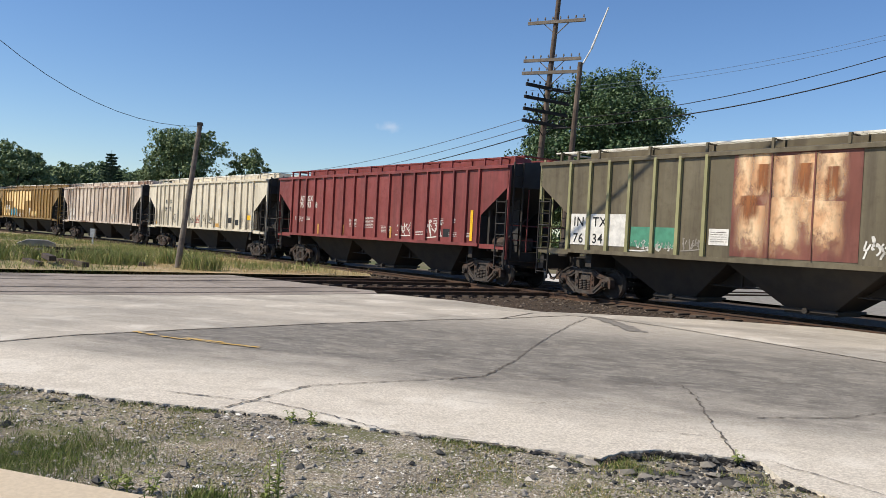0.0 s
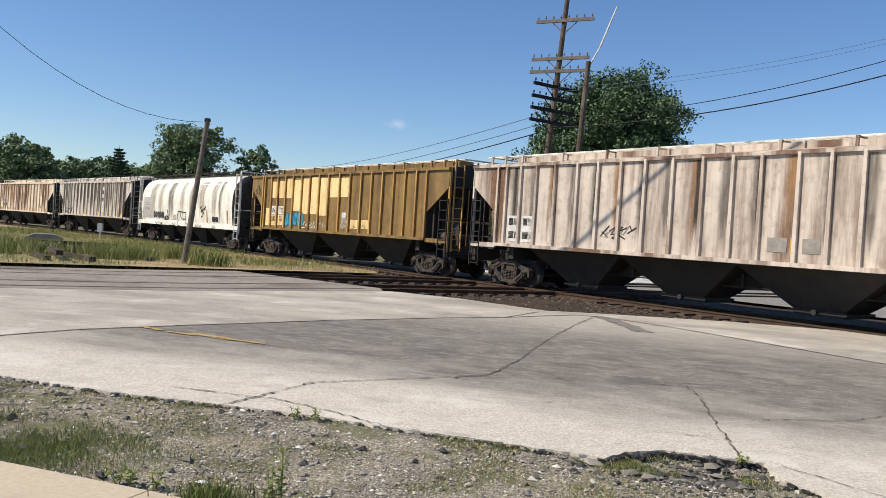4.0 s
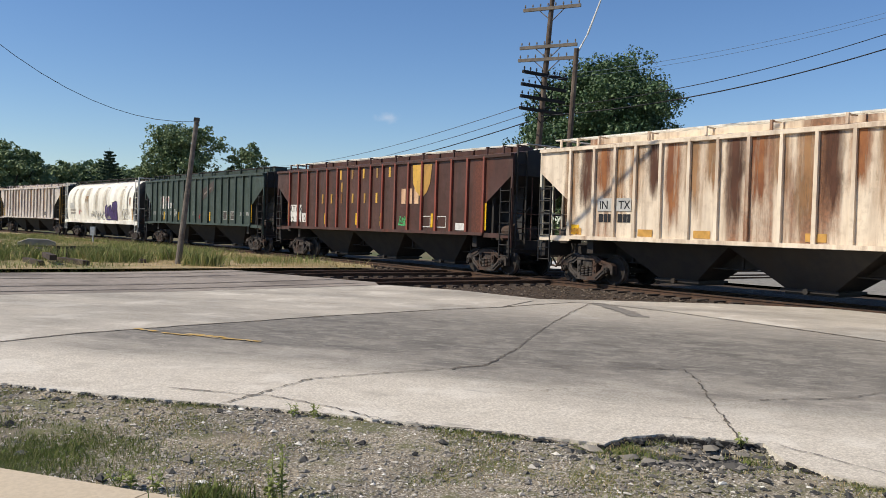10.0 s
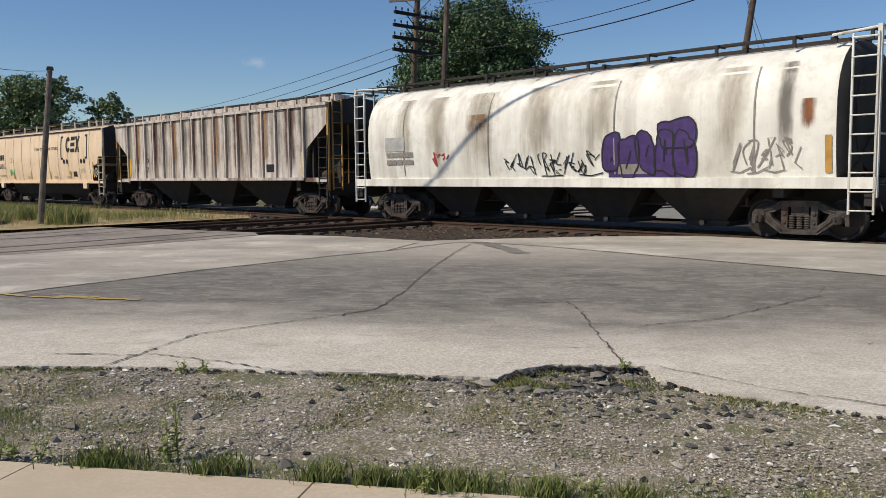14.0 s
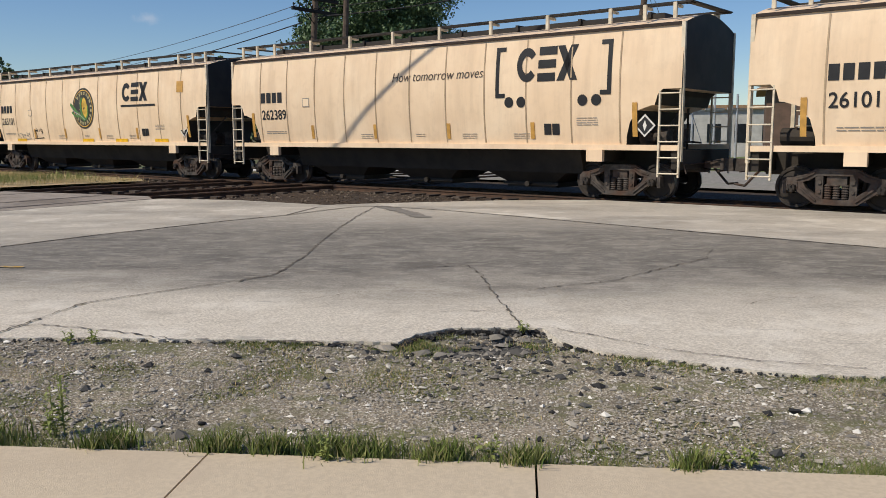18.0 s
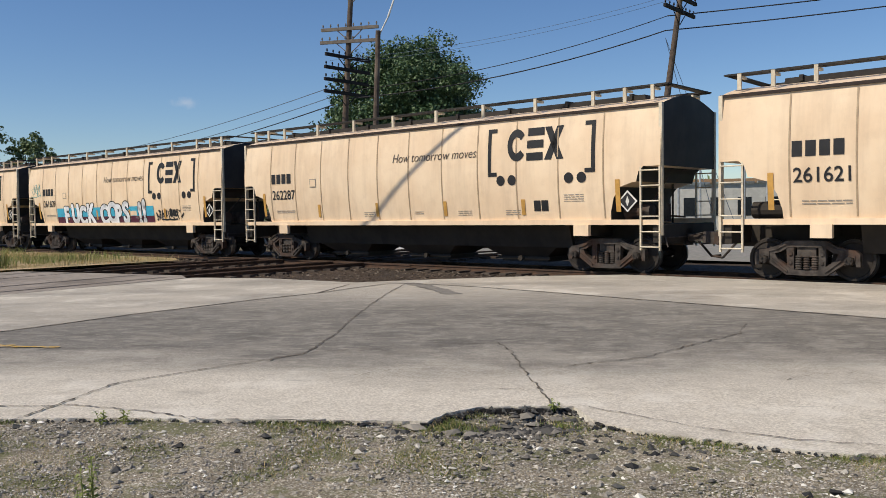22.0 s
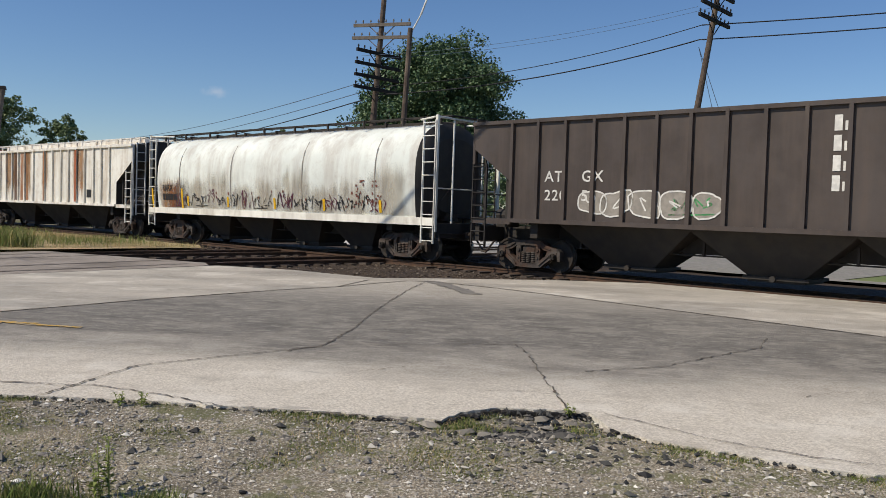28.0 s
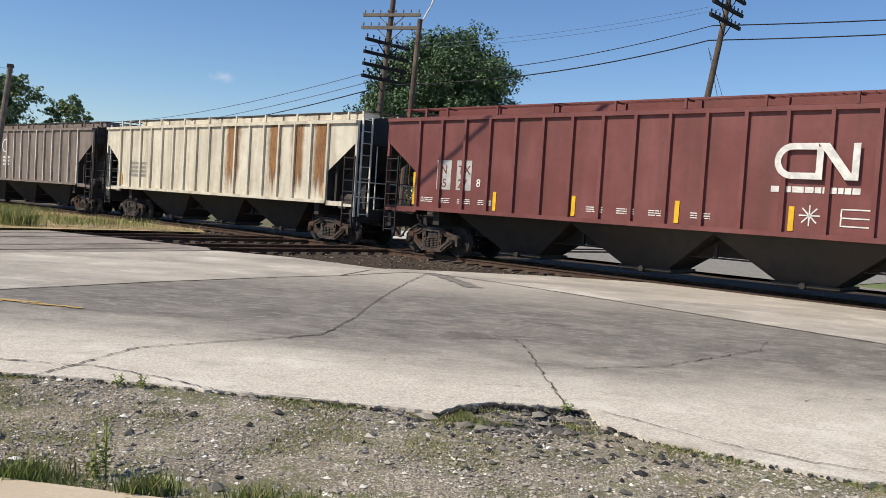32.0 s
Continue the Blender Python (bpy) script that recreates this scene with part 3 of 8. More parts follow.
def railcar(label, kind, length, coat, ribs=14, rib_coat=None, sill_coat=None, posts=None, under=None, walk_coat=None, rib_list=None, ladder_coat=None):
    """A freight car on two trucks, its base at rail level, x forward."""
    a = length / 2
    car = tagged(new("freight_car"), label, "freight car", "cars of the train")
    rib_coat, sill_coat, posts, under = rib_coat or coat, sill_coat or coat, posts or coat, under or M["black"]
    walk_coat = walk_coat or M["black"]
    body, front, back = shared(("body", kind, round(a, 2)), lambda: body_mesh(kind, a))
    put("body", body, coat, car)
    # End sheets are near black: grime plus shade put into the paint.
    put("end_sheet", front, M["shaded_end"], car, "near-black end sheet with grime and shade in its colour")
    put("end_sheet", back, M["shaded_end"], car, "near-black end sheet with grime and shade in its colour")
    if kind in ("ribbed", "open"):
        xs = rib_list or [-a + INSET + .02 + (length - 2 * INSET - .04) * i / (ribs - 1) for i in range(ribs)]
        me = shared(("rib", 1), lambda: rib_mesh(1.44, 4.13))
        for x in xs:
            for y, r in ((-1.52, 0), (1.52, 180)):
                put("rib", me, rib_coat, car, at=pose(x, y, 0, 0, 0, r))
    # side sills and the rail along the eaves
    def sill():
        bm = bmesh.new()
        for y in (-1, 1):
            if kind == "round":
                box(bm, -a, a, y * 1.50 - .05, y * 1.50 + .05, 1.16, 1.40)
            elif kind == "bowed":
                box(bm, -a, a, y * 1.46 - .05, y * 1.46 + .05, 1.23, 1.36)
            else:
                box(bm, -a + INSET, a - INSET, y * 1.56 - .05, y * 1.56 + .05, 1.36, 1.47)
                for sx in (-1, 1):
                    box(bm, min(sx * (a - INSET), sx * a), max(sx * (a - INSET), sx * a), y * 1.5 - .04, y * 1.5 + .04, 1.30, 1.46)
        return mesh_of(bm, "side_sill")
    put("side_sill", shared(("sill", kind, round(a, 2)), sill), sill_coat, car)

    def eave():
        bm = bmesh.new()
        for y in (-1, 1):
            if kind == "bowed":
                box(bm, -a, a, y * 1.45 - .05, y * 1.45 + .05, 4.06, 4.13)
            else:
                box(bm, -a, a, y * 1.53 - .07, y * 1.53 + .07, 4.08, 4.18)
        return mesh_of(bm, "eave_rail")
    if kind != "round":
        put("eave_rail", shared(("eave", kind, round(a, 2)), eave), coat if kind != "bowed" else M["seam"], car)
    # centre sill, end platforms
    def spine():
        bm = bmesh.new()
        box(bm, -a, a, -.32, .32, .74, 1.25)
        tube(bm, (-a + 1.2, -.62, .72), (a - 1.2, -.62, .72), .022, n=6)
        for i in range(7):
            x = -a + 3.2 + (2 * a - 6.4) * i / 6
            box(bm, x - .03, x + .03, -.66, -.58, .70, 1.1)
        for sx in (-1, 1):
            box(bm, min(sx * a, sx * (a - .25)), max(sx * a, sx * (a - .25)), -1.45, 1.45, .80, 1.24)
            box(bm, min(sx * (a - 2.0), sx * (a - 2.25)), max(sx * (a - 2.0), sx * (a - 2.25)), -1.35, 1.35, .95, 1.35)
        return mesh_of(bm, "centre_sill")
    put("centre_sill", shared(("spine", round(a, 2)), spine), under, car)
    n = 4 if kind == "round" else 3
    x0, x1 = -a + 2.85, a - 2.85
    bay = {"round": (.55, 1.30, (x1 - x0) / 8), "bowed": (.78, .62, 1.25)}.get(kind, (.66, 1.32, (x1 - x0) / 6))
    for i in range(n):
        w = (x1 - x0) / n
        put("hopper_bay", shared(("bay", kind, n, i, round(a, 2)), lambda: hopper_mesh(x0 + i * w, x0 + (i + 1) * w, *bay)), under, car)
    for sx in (-1, 1):
        truck_under(car, sx * (a - 1.75))
        put("coupler", shared("coupler", coupler_mesh), M["truck"], car, at=pose(sx * a, 0, 0, 0, 0, 0 if sx > 0 else 180))
        # ladders, corner posts, end rungs
        tall = {"ribbed": 3.0, "open": 3.0, "bowed": 2.62, "round": 4.35}[kind]
        lad = shared(("ladder", tall), lambda: ladder_mesh(tall, .50, int((tall - .62) / .38) + 1, .62))
        for y in (-1.53, 1.53):
            put("ladder", lad, ladder_coat or (posts if kind in ("bowed", "round") else M["dull_black"]), car, at=pose(sx * (a - .28), y, 0))
        h = {"ribbed": 4.15, "open": 4.15, "bowed": 4.12, "round": 4.5}[kind]
        post = shared(("post", h), lambda: post_mesh(h))
        for y in (-1.48, 1.48):
            put("corner_post", post, posts, car, at=pose(sx * (a - .02), y, 0))
        if kind == "ribbed" or kind == "open":
            for y in (-1.3, 1.3):
                put("slope_strut", shared(("strut",), strut_mesh), under, car, at=pose(sx * (a - 1.15), y, 0))
            put("end_ladder", shared(("end_ladder",), lambda: ladder_mesh(4.3, .42, 9, 1.0)), under if posts is coat else posts, car, at=pose(sx * (a + .05), -1.12, 0, 0, 0, 90 * sx))
            put("handrail", shared(("handrail", sx), lambda: handrail_mesh(sx)), posts, car, at=pose(sx * a, 0, 0))
            # Webs close the view under the slope, shade again in their colour.
            if sx > 0:
                for y in (-.72, .72):
                    put("slope_web", shared(("web",), web_mesh), M["shaded_end"], car, at=pose(a, y, 0))
        put("brake_gear", shared(("brake", sx), lambda: brake_mesh(sx)), M["truck"] if sx > 0 else under, car, at=pose(sx * (a - .9), 0, 0))
    if kind != "open":
        walkway(car, kind, a, walk_coat, posts, coat)
    return car


def post_mesh(h):
    bm = bmesh.new()
    box(bm, -.045, .045, -.04, .04, .98, h)
    return mesh_of(bm, "corner_post")


def strut_mesh():
    bm = bmesh.new()
    box(bm, -.05, .05, -.05, .05, 1.22, 2.85)
    return mesh_of(bm, "slope_strut")


def web_mesh():
    """The plate that stiffens the slope sheet over the truck."""
    bm = bmesh.new()
    prism(bm, [(-.30, 1.25), (-1.40, 1.25), (-1.40, 2.38), (-.30, 3.12)], -.012, .012)
    return mesh_of(bm, "slope_web")


def handrail_mesh(sx):
    """Grab irons and a rail across the end platform."""
    bm = bmesh.new()
    tube(bm, (-sx * .04, -1.45, 2.15), (-sx * .04, 1.45, 2.15), .02, n=6)
    for y in (-.55, .55):
        tube(bm, (-sx * .04, y, 1.2), (-sx * .04, y, 3.4), .022, n=6)
    tube(bm, (-sx * .04, -1.45, 1.65), (-sx * .04, 1.45, 1.65), .02, n=6)
    return mesh_of(bm, "handrail")


def brake_mesh(sx):
    bm = bmesh.new()
    tube(bm, (-.35, -.9, 1.55), (.35, -.9, 1.55), .19, n=12)
    box(bm, -.3, .25, -.3, .3, 1.3, 1.75)
    tube(bm, (.1, .7, 1.2), (.1, .7, 2.5), .03)
    tube(bm, (-.3, -.5, 1.5), (.5, .6, 1.4), .025)
    tube(bm, (.3, -.9, 1.7), (.4, -.2, 2.4), .025)
    box(bm, -.2, .2, -1.25, -.7, 1.22, 1.36)
    return mesh_of(bm, "brake_gear")


def walkway(car, kind, a, coat, posts, body_coat):
    """Running boards, hatch coamings and their brackets along the roof."""
    top = {"ribbed": 4.56, "bowed": 4.62, "round": 4.56}[kind]
    ys = .62 if kind != "bowed" else .95

    def board():
        bm = bmesh.new()
        for y in (-1, 1):
            n = int(a * 2 / .22)
            for k in range(4):
                yy = y * (ys + .09 * k)
                box(bm, -a, a, yy - .012, yy + .012, top - .045, top)
            for i in range(n):
                x = -a + 2 * a * (i + .5) / n
                box(bm, x - .012, x + .012, y * ys - (.29 if y < 0 else 0), y * ys + (.29 if y > 0 else 0), top - .04, top - .005)
        for sx in (-1, 1):
            box(bm, min(sx * (a - .2), sx * (a + .03)), max(sx * (a - .2), sx * (a + .03)), -ys - .28, ys + .28, top - .03, top - .002)
        return mesh_of(bm, "running_board")
    put("running_board", shared(("board", kind, round(a, 2)), board), coat, car)

    def hatch():
        bm = bmesh.new()
        box(bm, -a + 1.0, a - 1.0, -.36, .36, top - .28, top + (.03 if kind == "ribbed" else -.10), .04)
        up = .07 if kind == "ribbed" else -.06
        for i in range(int(a)):
            x = -a + 1.4 + (2 * a - 2.8) * i / (int(a) - 1)
            box(bm, x - .04, x + .04, -.42, .42, top - .2, top + up)
        return mesh_of(bm, "hatch_cover")
    put("hatch_cover", shared(("hatch", kind, round(a, 2)), hatch), body_coat if kind == "ribbed" else coat, car)

    def bracket():
        bm = bmesh.new()
        if kind == "bowed":
            box(bm, -.042, .042, -1.29, -1.23, 4.24, 4.60)
            box(bm, -.03, .03, -1.25, -.9, 4.50, 4.56)
        else:
            box(bm, -.035, .035, -1.02, -.96, top - .28, top - .02)
            box(bm, -.03, .03, -1.0, -.6, top - .07, top - .02)
        return mesh_of(bm, "bracket")
    me = shared(("bracket", kind), bracket)
    xs = [-a + .35, -a + 1.1, -a + 2.0] + [-a + 2.0 + (2 * a - 4.0) * i / 7 for i in range(1, 7)] + [a - 2.0, a - 1.1, a - .35]
    for x in xs:
        for r in (0, 180):
            put("bracket", me, posts if kind == "bowed" else body_coat if kind == "ribbed" else coat, car, at=pose(x, 0, 0, 0, 0, r))


M["seam"] = plain("dark_roof_seam", (0.035, 0.022, 0.016), 0.7)
M["tan"] = paint("tan_car_paint", (0.79, 0.595, 0.40), (0.40, 0.28, 0.185), 0.22, rust_lo=0.86, rough=0.45, fade=(0.87, 0.685, 0.48))
M["olive"] = paint("olive_brown_paint", (0.125, 0.105, 0.065), (0.06, 0.045, 0.03), 0.6, rust_lo=0.80)
M["olive_rib"] = paint("olive_green_rib_paint", (0.26, 0.25, 0.12), dirt_amt=0.35, rust_lo=0.82)
M["red"] = paint("oxide_red_paint", (0.20, 0.042, 0.038), (0.09, 0.032, 0.028), 0.55, rust_lo=0.9, rough=0.5)
M["cream"] = paint("cream_grey_paint", (0.60, 0.55, 0.44), (0.22, 0.17, 0.12), 0.45, rust_lo=0.80)
M["cream_rusty"] = paint("stained_cream_paint", (0.58, 0.50, 0.42), (0.22, 0.15, 0.11), 0.8, rust=(0.19, 0.09, 0.05), rust_lo=0.52)
M["ochre"] = paint("olive_brown_ochre_paint", (0.205, 0.125, 0.042), (0.085, 0.05, 0.024), 0.7, rust=(0.36, 0.23, 0.07), rust_lo=0.60, fade=(0.30, 0.19, 0.062))
M["ochre_rib"] = paint("orange_ochre_rib_paint", (0.46, 0.27, 0.075), dirt=(0.16, 0.075, 0.03), dirt_amt=0.6, rust=(0.22, 0.07, 0.025), rust_lo=0.58)
M["white"] = paint("grimy_white_paint", (0.80, 0.775, 0.69), (0.40, 0.34, 0.27), 0.5, rust=(0.42, 0.26, 0.14), rust_lo=0.74, streak_scale=0.6)
M["grey_rusty"] = paint("grey_rust_streaked_paint", (0.58, 0.52, 0.465), (0.18, 0.135, 0.11), 0.75, rust=(0.15, 0.07, 0.045), rust_lo=0.58, streak_scale=1.6)
M["white_rusty"] = paint("white_rust_blotched_paint", (0.72, 0.61, 0.47), (0.34, 0.23, 0.15), 0.6, rust=(0.26, 0.105, 0.045), rust_lo=0.56)
M["brown"] = paint("dark_brown_red_paint", (0.076, 0.032, 0.023), (0.042, 0.028, 0.021), 0.7, rust=(0.17, 0.055, 0.03), rust_lo=0.60)
M["brown_rib"] = paint("red_brown_rib_paint", (0.24, 0.05, 0.028), dirt_amt=0.4, rust_lo=0.75)
M["green"] = paint("dark_green_paint", (0.038, 0.057, 0.046), (0.032, 0.036, 0.028), 0.6, rust=(0.10, 0.05, 0.03), rust_lo=0.80)
M["charcoal"] = paint("charcoal_brown_paint", (0.055, 0.042, 0.036), (0.10, 0.075, 0.06), 0.5, rust=(0.11, 0.05, 0.03), rust_lo=0.78)
M["pale"] = paint("pale_white_paint", (0.74, 0.73, 0.66), (0.24, 0.17, 0.12), 0.55, rust=(0.26, 0.09, 0.035), rust_lo=0.80)
M["white_band"] = paint("white_paint_with_rust_bands", (0.74, 0.72, 0.66), (0.34, 0.22, 0.12), 0.5, rust=(0.42, 0.24, 0.12), rust_lo=0.74, rust_scale=0.8)
M["maroon"] = paint("maroon_brown_paint", (0.16, 0.048, 0.042), (0.09, 0.04, 0.035), 0.45, rust_lo=0.92)
M["grey_brown"] = paint("grey_brown_paint", (0.20, 0.16, 0.135), (0.10, 0.08, 0.065), 0.6, rust_lo=0.85)
M["dull_black"] = surface("sun_dulled_black_steel", (0.018, 0.016, 0.015), (0.035, 0.03, 0.026), 2.0, 0.7, 0.1, shift=True)
# Brown underframe: its grime and the shade beneath the car, both as colour.
M["shadow_brown"] = surface("grimed_shaded_hopper_brown", (0.042, 0.034, 0.027), (0.026, 0.022, 0.018), 1.5, 0.8, 0.1, shift=True)
M["purple"] = plain("purple_spray_paint", (0.075, 0.04, 0.16), 0.6)
M["blue_band"] = plain("pale_blue_spray_paint", (0.06, 0.43, 0.62), 0.6)
M["wine"] = plain("wine_red_spray_paint", (0.10, 0.02, 0.045), 0.6)
M["green_spray"] = plain("green_spray_paint", (0.10, 0.45, 0.16), 0.6)
M["green_patch"] = plain("green_panel_paint", (0.08, 0.28, 0.18), 0.6)
M["red_spray"] = plain("red_spray_paint", (0.40, 0.05, 0.05), 0.6)
M["letter_yellow"] = paint("faded_yellow_letter_paint", (0.62, 0.36, 0.06), dirt_amt=0.6, rust_lo=0.62)
M["rust_panel"] = paint("peeling_rust_panel", (0.165, 0.055, 0.038), (0.085, 0.03, 0.025), 0.7, rust=(0.42, 0.22, 0.11), rust_lo=0.60, rust_scale=1.6)
M["peel"] = paint("peeling_cream_letter_paint", (0.66, 0.44, 0.27), (0.30, 0.12, 0.06), 0.7, rust_lo=0.58, rust_scale=2.2)
M["buff"] = paint("buff_panel_paint", (0.80, 0.60, 0.29), dirt=(0.34, 0.20, 0.08), dirt_amt=0.5, rust_lo=0.72)
M["streak_dark"] = streak_mat("dark_grime_streak", (0.06, 0.048, 0.04), .85)
M["streak_grey"] = streak_mat("grey_grime_streak", (0.16, 0.14, 0.12), .6)
M["streak_soft"] = streak_mat("faint_tan_grime_streak", (0.44, 0.37, 0.28), .5, 3.0)
M["peel_soft"] = streak_mat("peeling_pale_paint", (0.80, 0.58, 0.36), 1.0, 3.4, (0.60, 0.34, 0.18), .7)
M["streak_brown"] = streak_mat("brown_rust_streak", (0.11, 0.045, 0.025), .95)
M["streak_orange"] = streak_mat("orange_rust_streak", (0.36, 0.14, 0.045), .9, c2=(0.20, 0.07, 0.03))
M["band_brown"] = streak_mat("brown_rust_band", (0.13, 0.06, 0.035), .9, 5.0, whole=True)
M["band_orange"] = streak_mat("orange_rust_band", (0.42, 0.19, 0.08), .8, 5.0, (0.30, 0.12, 0.05), whole=True)
M["spray_dark"] = plain("near_black_spray_paint", (0.03, 0.027, 0.03), 0.6)
M["rust_pale"] = streak_mat("pale_rust_stain", (0.40, 0.21, 0.09), .75)
M["spray_white"] = plain("white_spray_paint", (0.85, 0.86, 0.88), 0.5, var=.06)
M["pale_round"] = paint("chalky_pale_paint", (0.70, 0.73, 0.68), (0.30, 0.22, 0.17), 0.40, rust=(0.30, 0.14, 0.08), rust_lo=0.84, streak_scale=0.6)
M["letter_yellow_dim"] = paint("dim_yellow_letter_paint", (0.40, 0.22, 0.045), dirt_amt=0.7, rust_lo=0.58)


# ---- ground ----
def hollow(x, y):
    """The pothole washed out at the broken road edge."""
    return .085 * math.exp(-((x - 2.08) / .62) ** 2 - ((y - 6.62) / .34) ** 2)


def sheet(name, pts, material, label="", cell=1.0, category="", kind="structure", zoff=0.0, jitter=0.0, seed=1, skirt=0.0):
    """A surface over an outline in the plan, cut fine enough to follow the ground."""
    bm = bmesh.new()
    vs = [bm.verts.new((x, y, 0)) for x, y in pts]
    bm.faces.new(vs)
    xs = [p[0] for p in pts]
    ys = [p[1] for p in pts]
    if cell:
        x = math.floor(min(xs)) + cell
        while x < max(xs):
            bmesh.ops.bisect_plane(bm, geom=bm.verts[:] + bm.edges[:] + bm.faces[:], plane_co=(x, 0, 0), plane_no=(1, 0, 0))
            x += cell
        y = math.floor(min(ys)) + cell
        while y < max(ys):
            bmesh.ops.bisect_plane(bm, geom=bm.verts[:] + bm.edges[:] + bm.faces[:], plane_co=(0, y, 0), plane_no=(0, 1, 0))
            y += cell
    for v in bm.verts:
        v.co.z = ground_z(v.co.x, v.co.y) + zoff - (hollow(v.co.x, v.co.y) if name == "gravel_shoulder" else 0) + (jitter * noise.noise(Vector((v.co.x * 1.3, v.co.y * 1.3, seed))) if jitter else 0)
    if skirt:
        rim = [e for e in bm.edges if e.is_boundary]
        made = bmesh.ops.extrude_edge_only(bm, edges=rim)["geom"]
        for v in made:
            if isinstance(v, bmesh.types.BMVert):
                v.co.z -= skirt
    for f in bm.faces:
        f.normal_update()
        if f.normal.z < -.01:
            f.normal_flip()
    me = bpy.data.meshes.new(name)
    bm.to_mesh(me)
    bm.free()
    ob = put(name, me, material)
    return tagged(ob, label, category or name.replace("_", " "), "", kind)


M["dirt"] = surface("dry_grass_ground", (0.13, 0.12, 0.06), (0.19, 0.15, 0.09), 1.2, 0.95, 0.5, (0.09, 0.11, 0.04), 0.12)
def gravel_material():
    """Packed dirt full of small stones, mossy and dusty in patches."""
    m, nt, b = node_mat("packed_gravel_dirt", 0.95)
    v = coords(nt, world_space=True)
    cell = nt.nodes.new("ShaderNodeTexVoronoi")
    cell.inputs["Scale"].default_value = 85
    nt.links.new(v, cell.inputs["Vector"])
    tone = nt.nodes.new("ShaderNodeRGBToBW")
    nt.links.new(cell.outputs["Color"], tone.inputs[0])
    col = mixed(nt, ramp(nt, tone.outputs[0], 0.25, 0.75), (0.175, 0.146, 0.105), (0.41, 0.35, 0.255))
    col = mixed(nt, ramp(nt, tone.outputs[0], 0.74, 0.80), col, (0.62, 0.57, 0.48))
    col = mixed(nt, ramp(nt, noise_at(nt, v, 1.3, 6, 0.65), 0.46, 0.66, 0.0, 0.75), col, (0.12, 0.105, 0.078))
    col = mixed(nt, ramp(nt, noise_at(nt, v, 0.8, 6, 0.6), 0.52, 0.68, 0.0, 0.6), col, (0.38, 0.32, 0.235))
    col = mixed(nt, ramp(nt, noise_at(nt, v, 1.9, 7, 0.7), 0.47, 0.60, 0.0, 0.75), col, (0.135, 0.14, 0.055))
    nt.links.new(col, b.inputs["Base Color"])
    bumped(nt, b, cell.outputs["Distance"], 0.6, 0.012)
    return m


M["gravel"] = gravel_material()
M["lot"] = surface("pale_gravel_lot", (0.30, 0.28, 0.25), (0.20, 0.19, 0.17), 6, 0.95, 0.4, (0.24, 0.24, 0.20), 0.3)
M["field"] = surface("dry_weedy_soil", (0.44, 0.325, 0.19), (0.30, 0.245, 0.12), 1.5, 0.95, 0.5, (0.12, 0.14, 0.05), 0.15)
M["lawn"] = surface("sunny_lawn", (0.16, 0.20, 0.07), (0.12, 0.16, 0.05), 2.0, 0.95, 0.4, (0.20, 0.21, 0.09), 0.2)
M["bright"] = surface("bleached_concrete", (0.62, 0.60, 0.55), (0.52, 0.50, 0.46), 3.0, 0.9, 0.2)
M["walk"] = surface("warm_sidewalk_concrete", (0.60, 0.50, 0.365), (0.53, 0.44, 0.32), 30, 0.9, 0.25, (0.50, 0.41, 0.30), 0.8, shift=True)
M["asphalt"] = surface("worn_crossing_asphalt", (0.34, 0.295, 0.25), (0.26, 0.225, 0.19), 5, 0.9, 0.5, (0.17, 0.145, 0.12), 0.35)
M["tar"] = surface("grey_tar_smear", (0.17, 0.157, 0.138), (0.24, 0.22, 0.19), 9, 0.9, 0.3)
M["crack"] = surface("dark_crack_dirt", (0.075, 0.062, 0.05), (0.17, 0.145, 0.115), 8, 0.95, 0.3)
M["yellow_line"] = surface("worn_yellow_road_paint", (0.55, 0.33, 0.06), (0.42, 0.33, 0.20), 14, 0.8, 0.1, lo=0.45, hi=0.55)


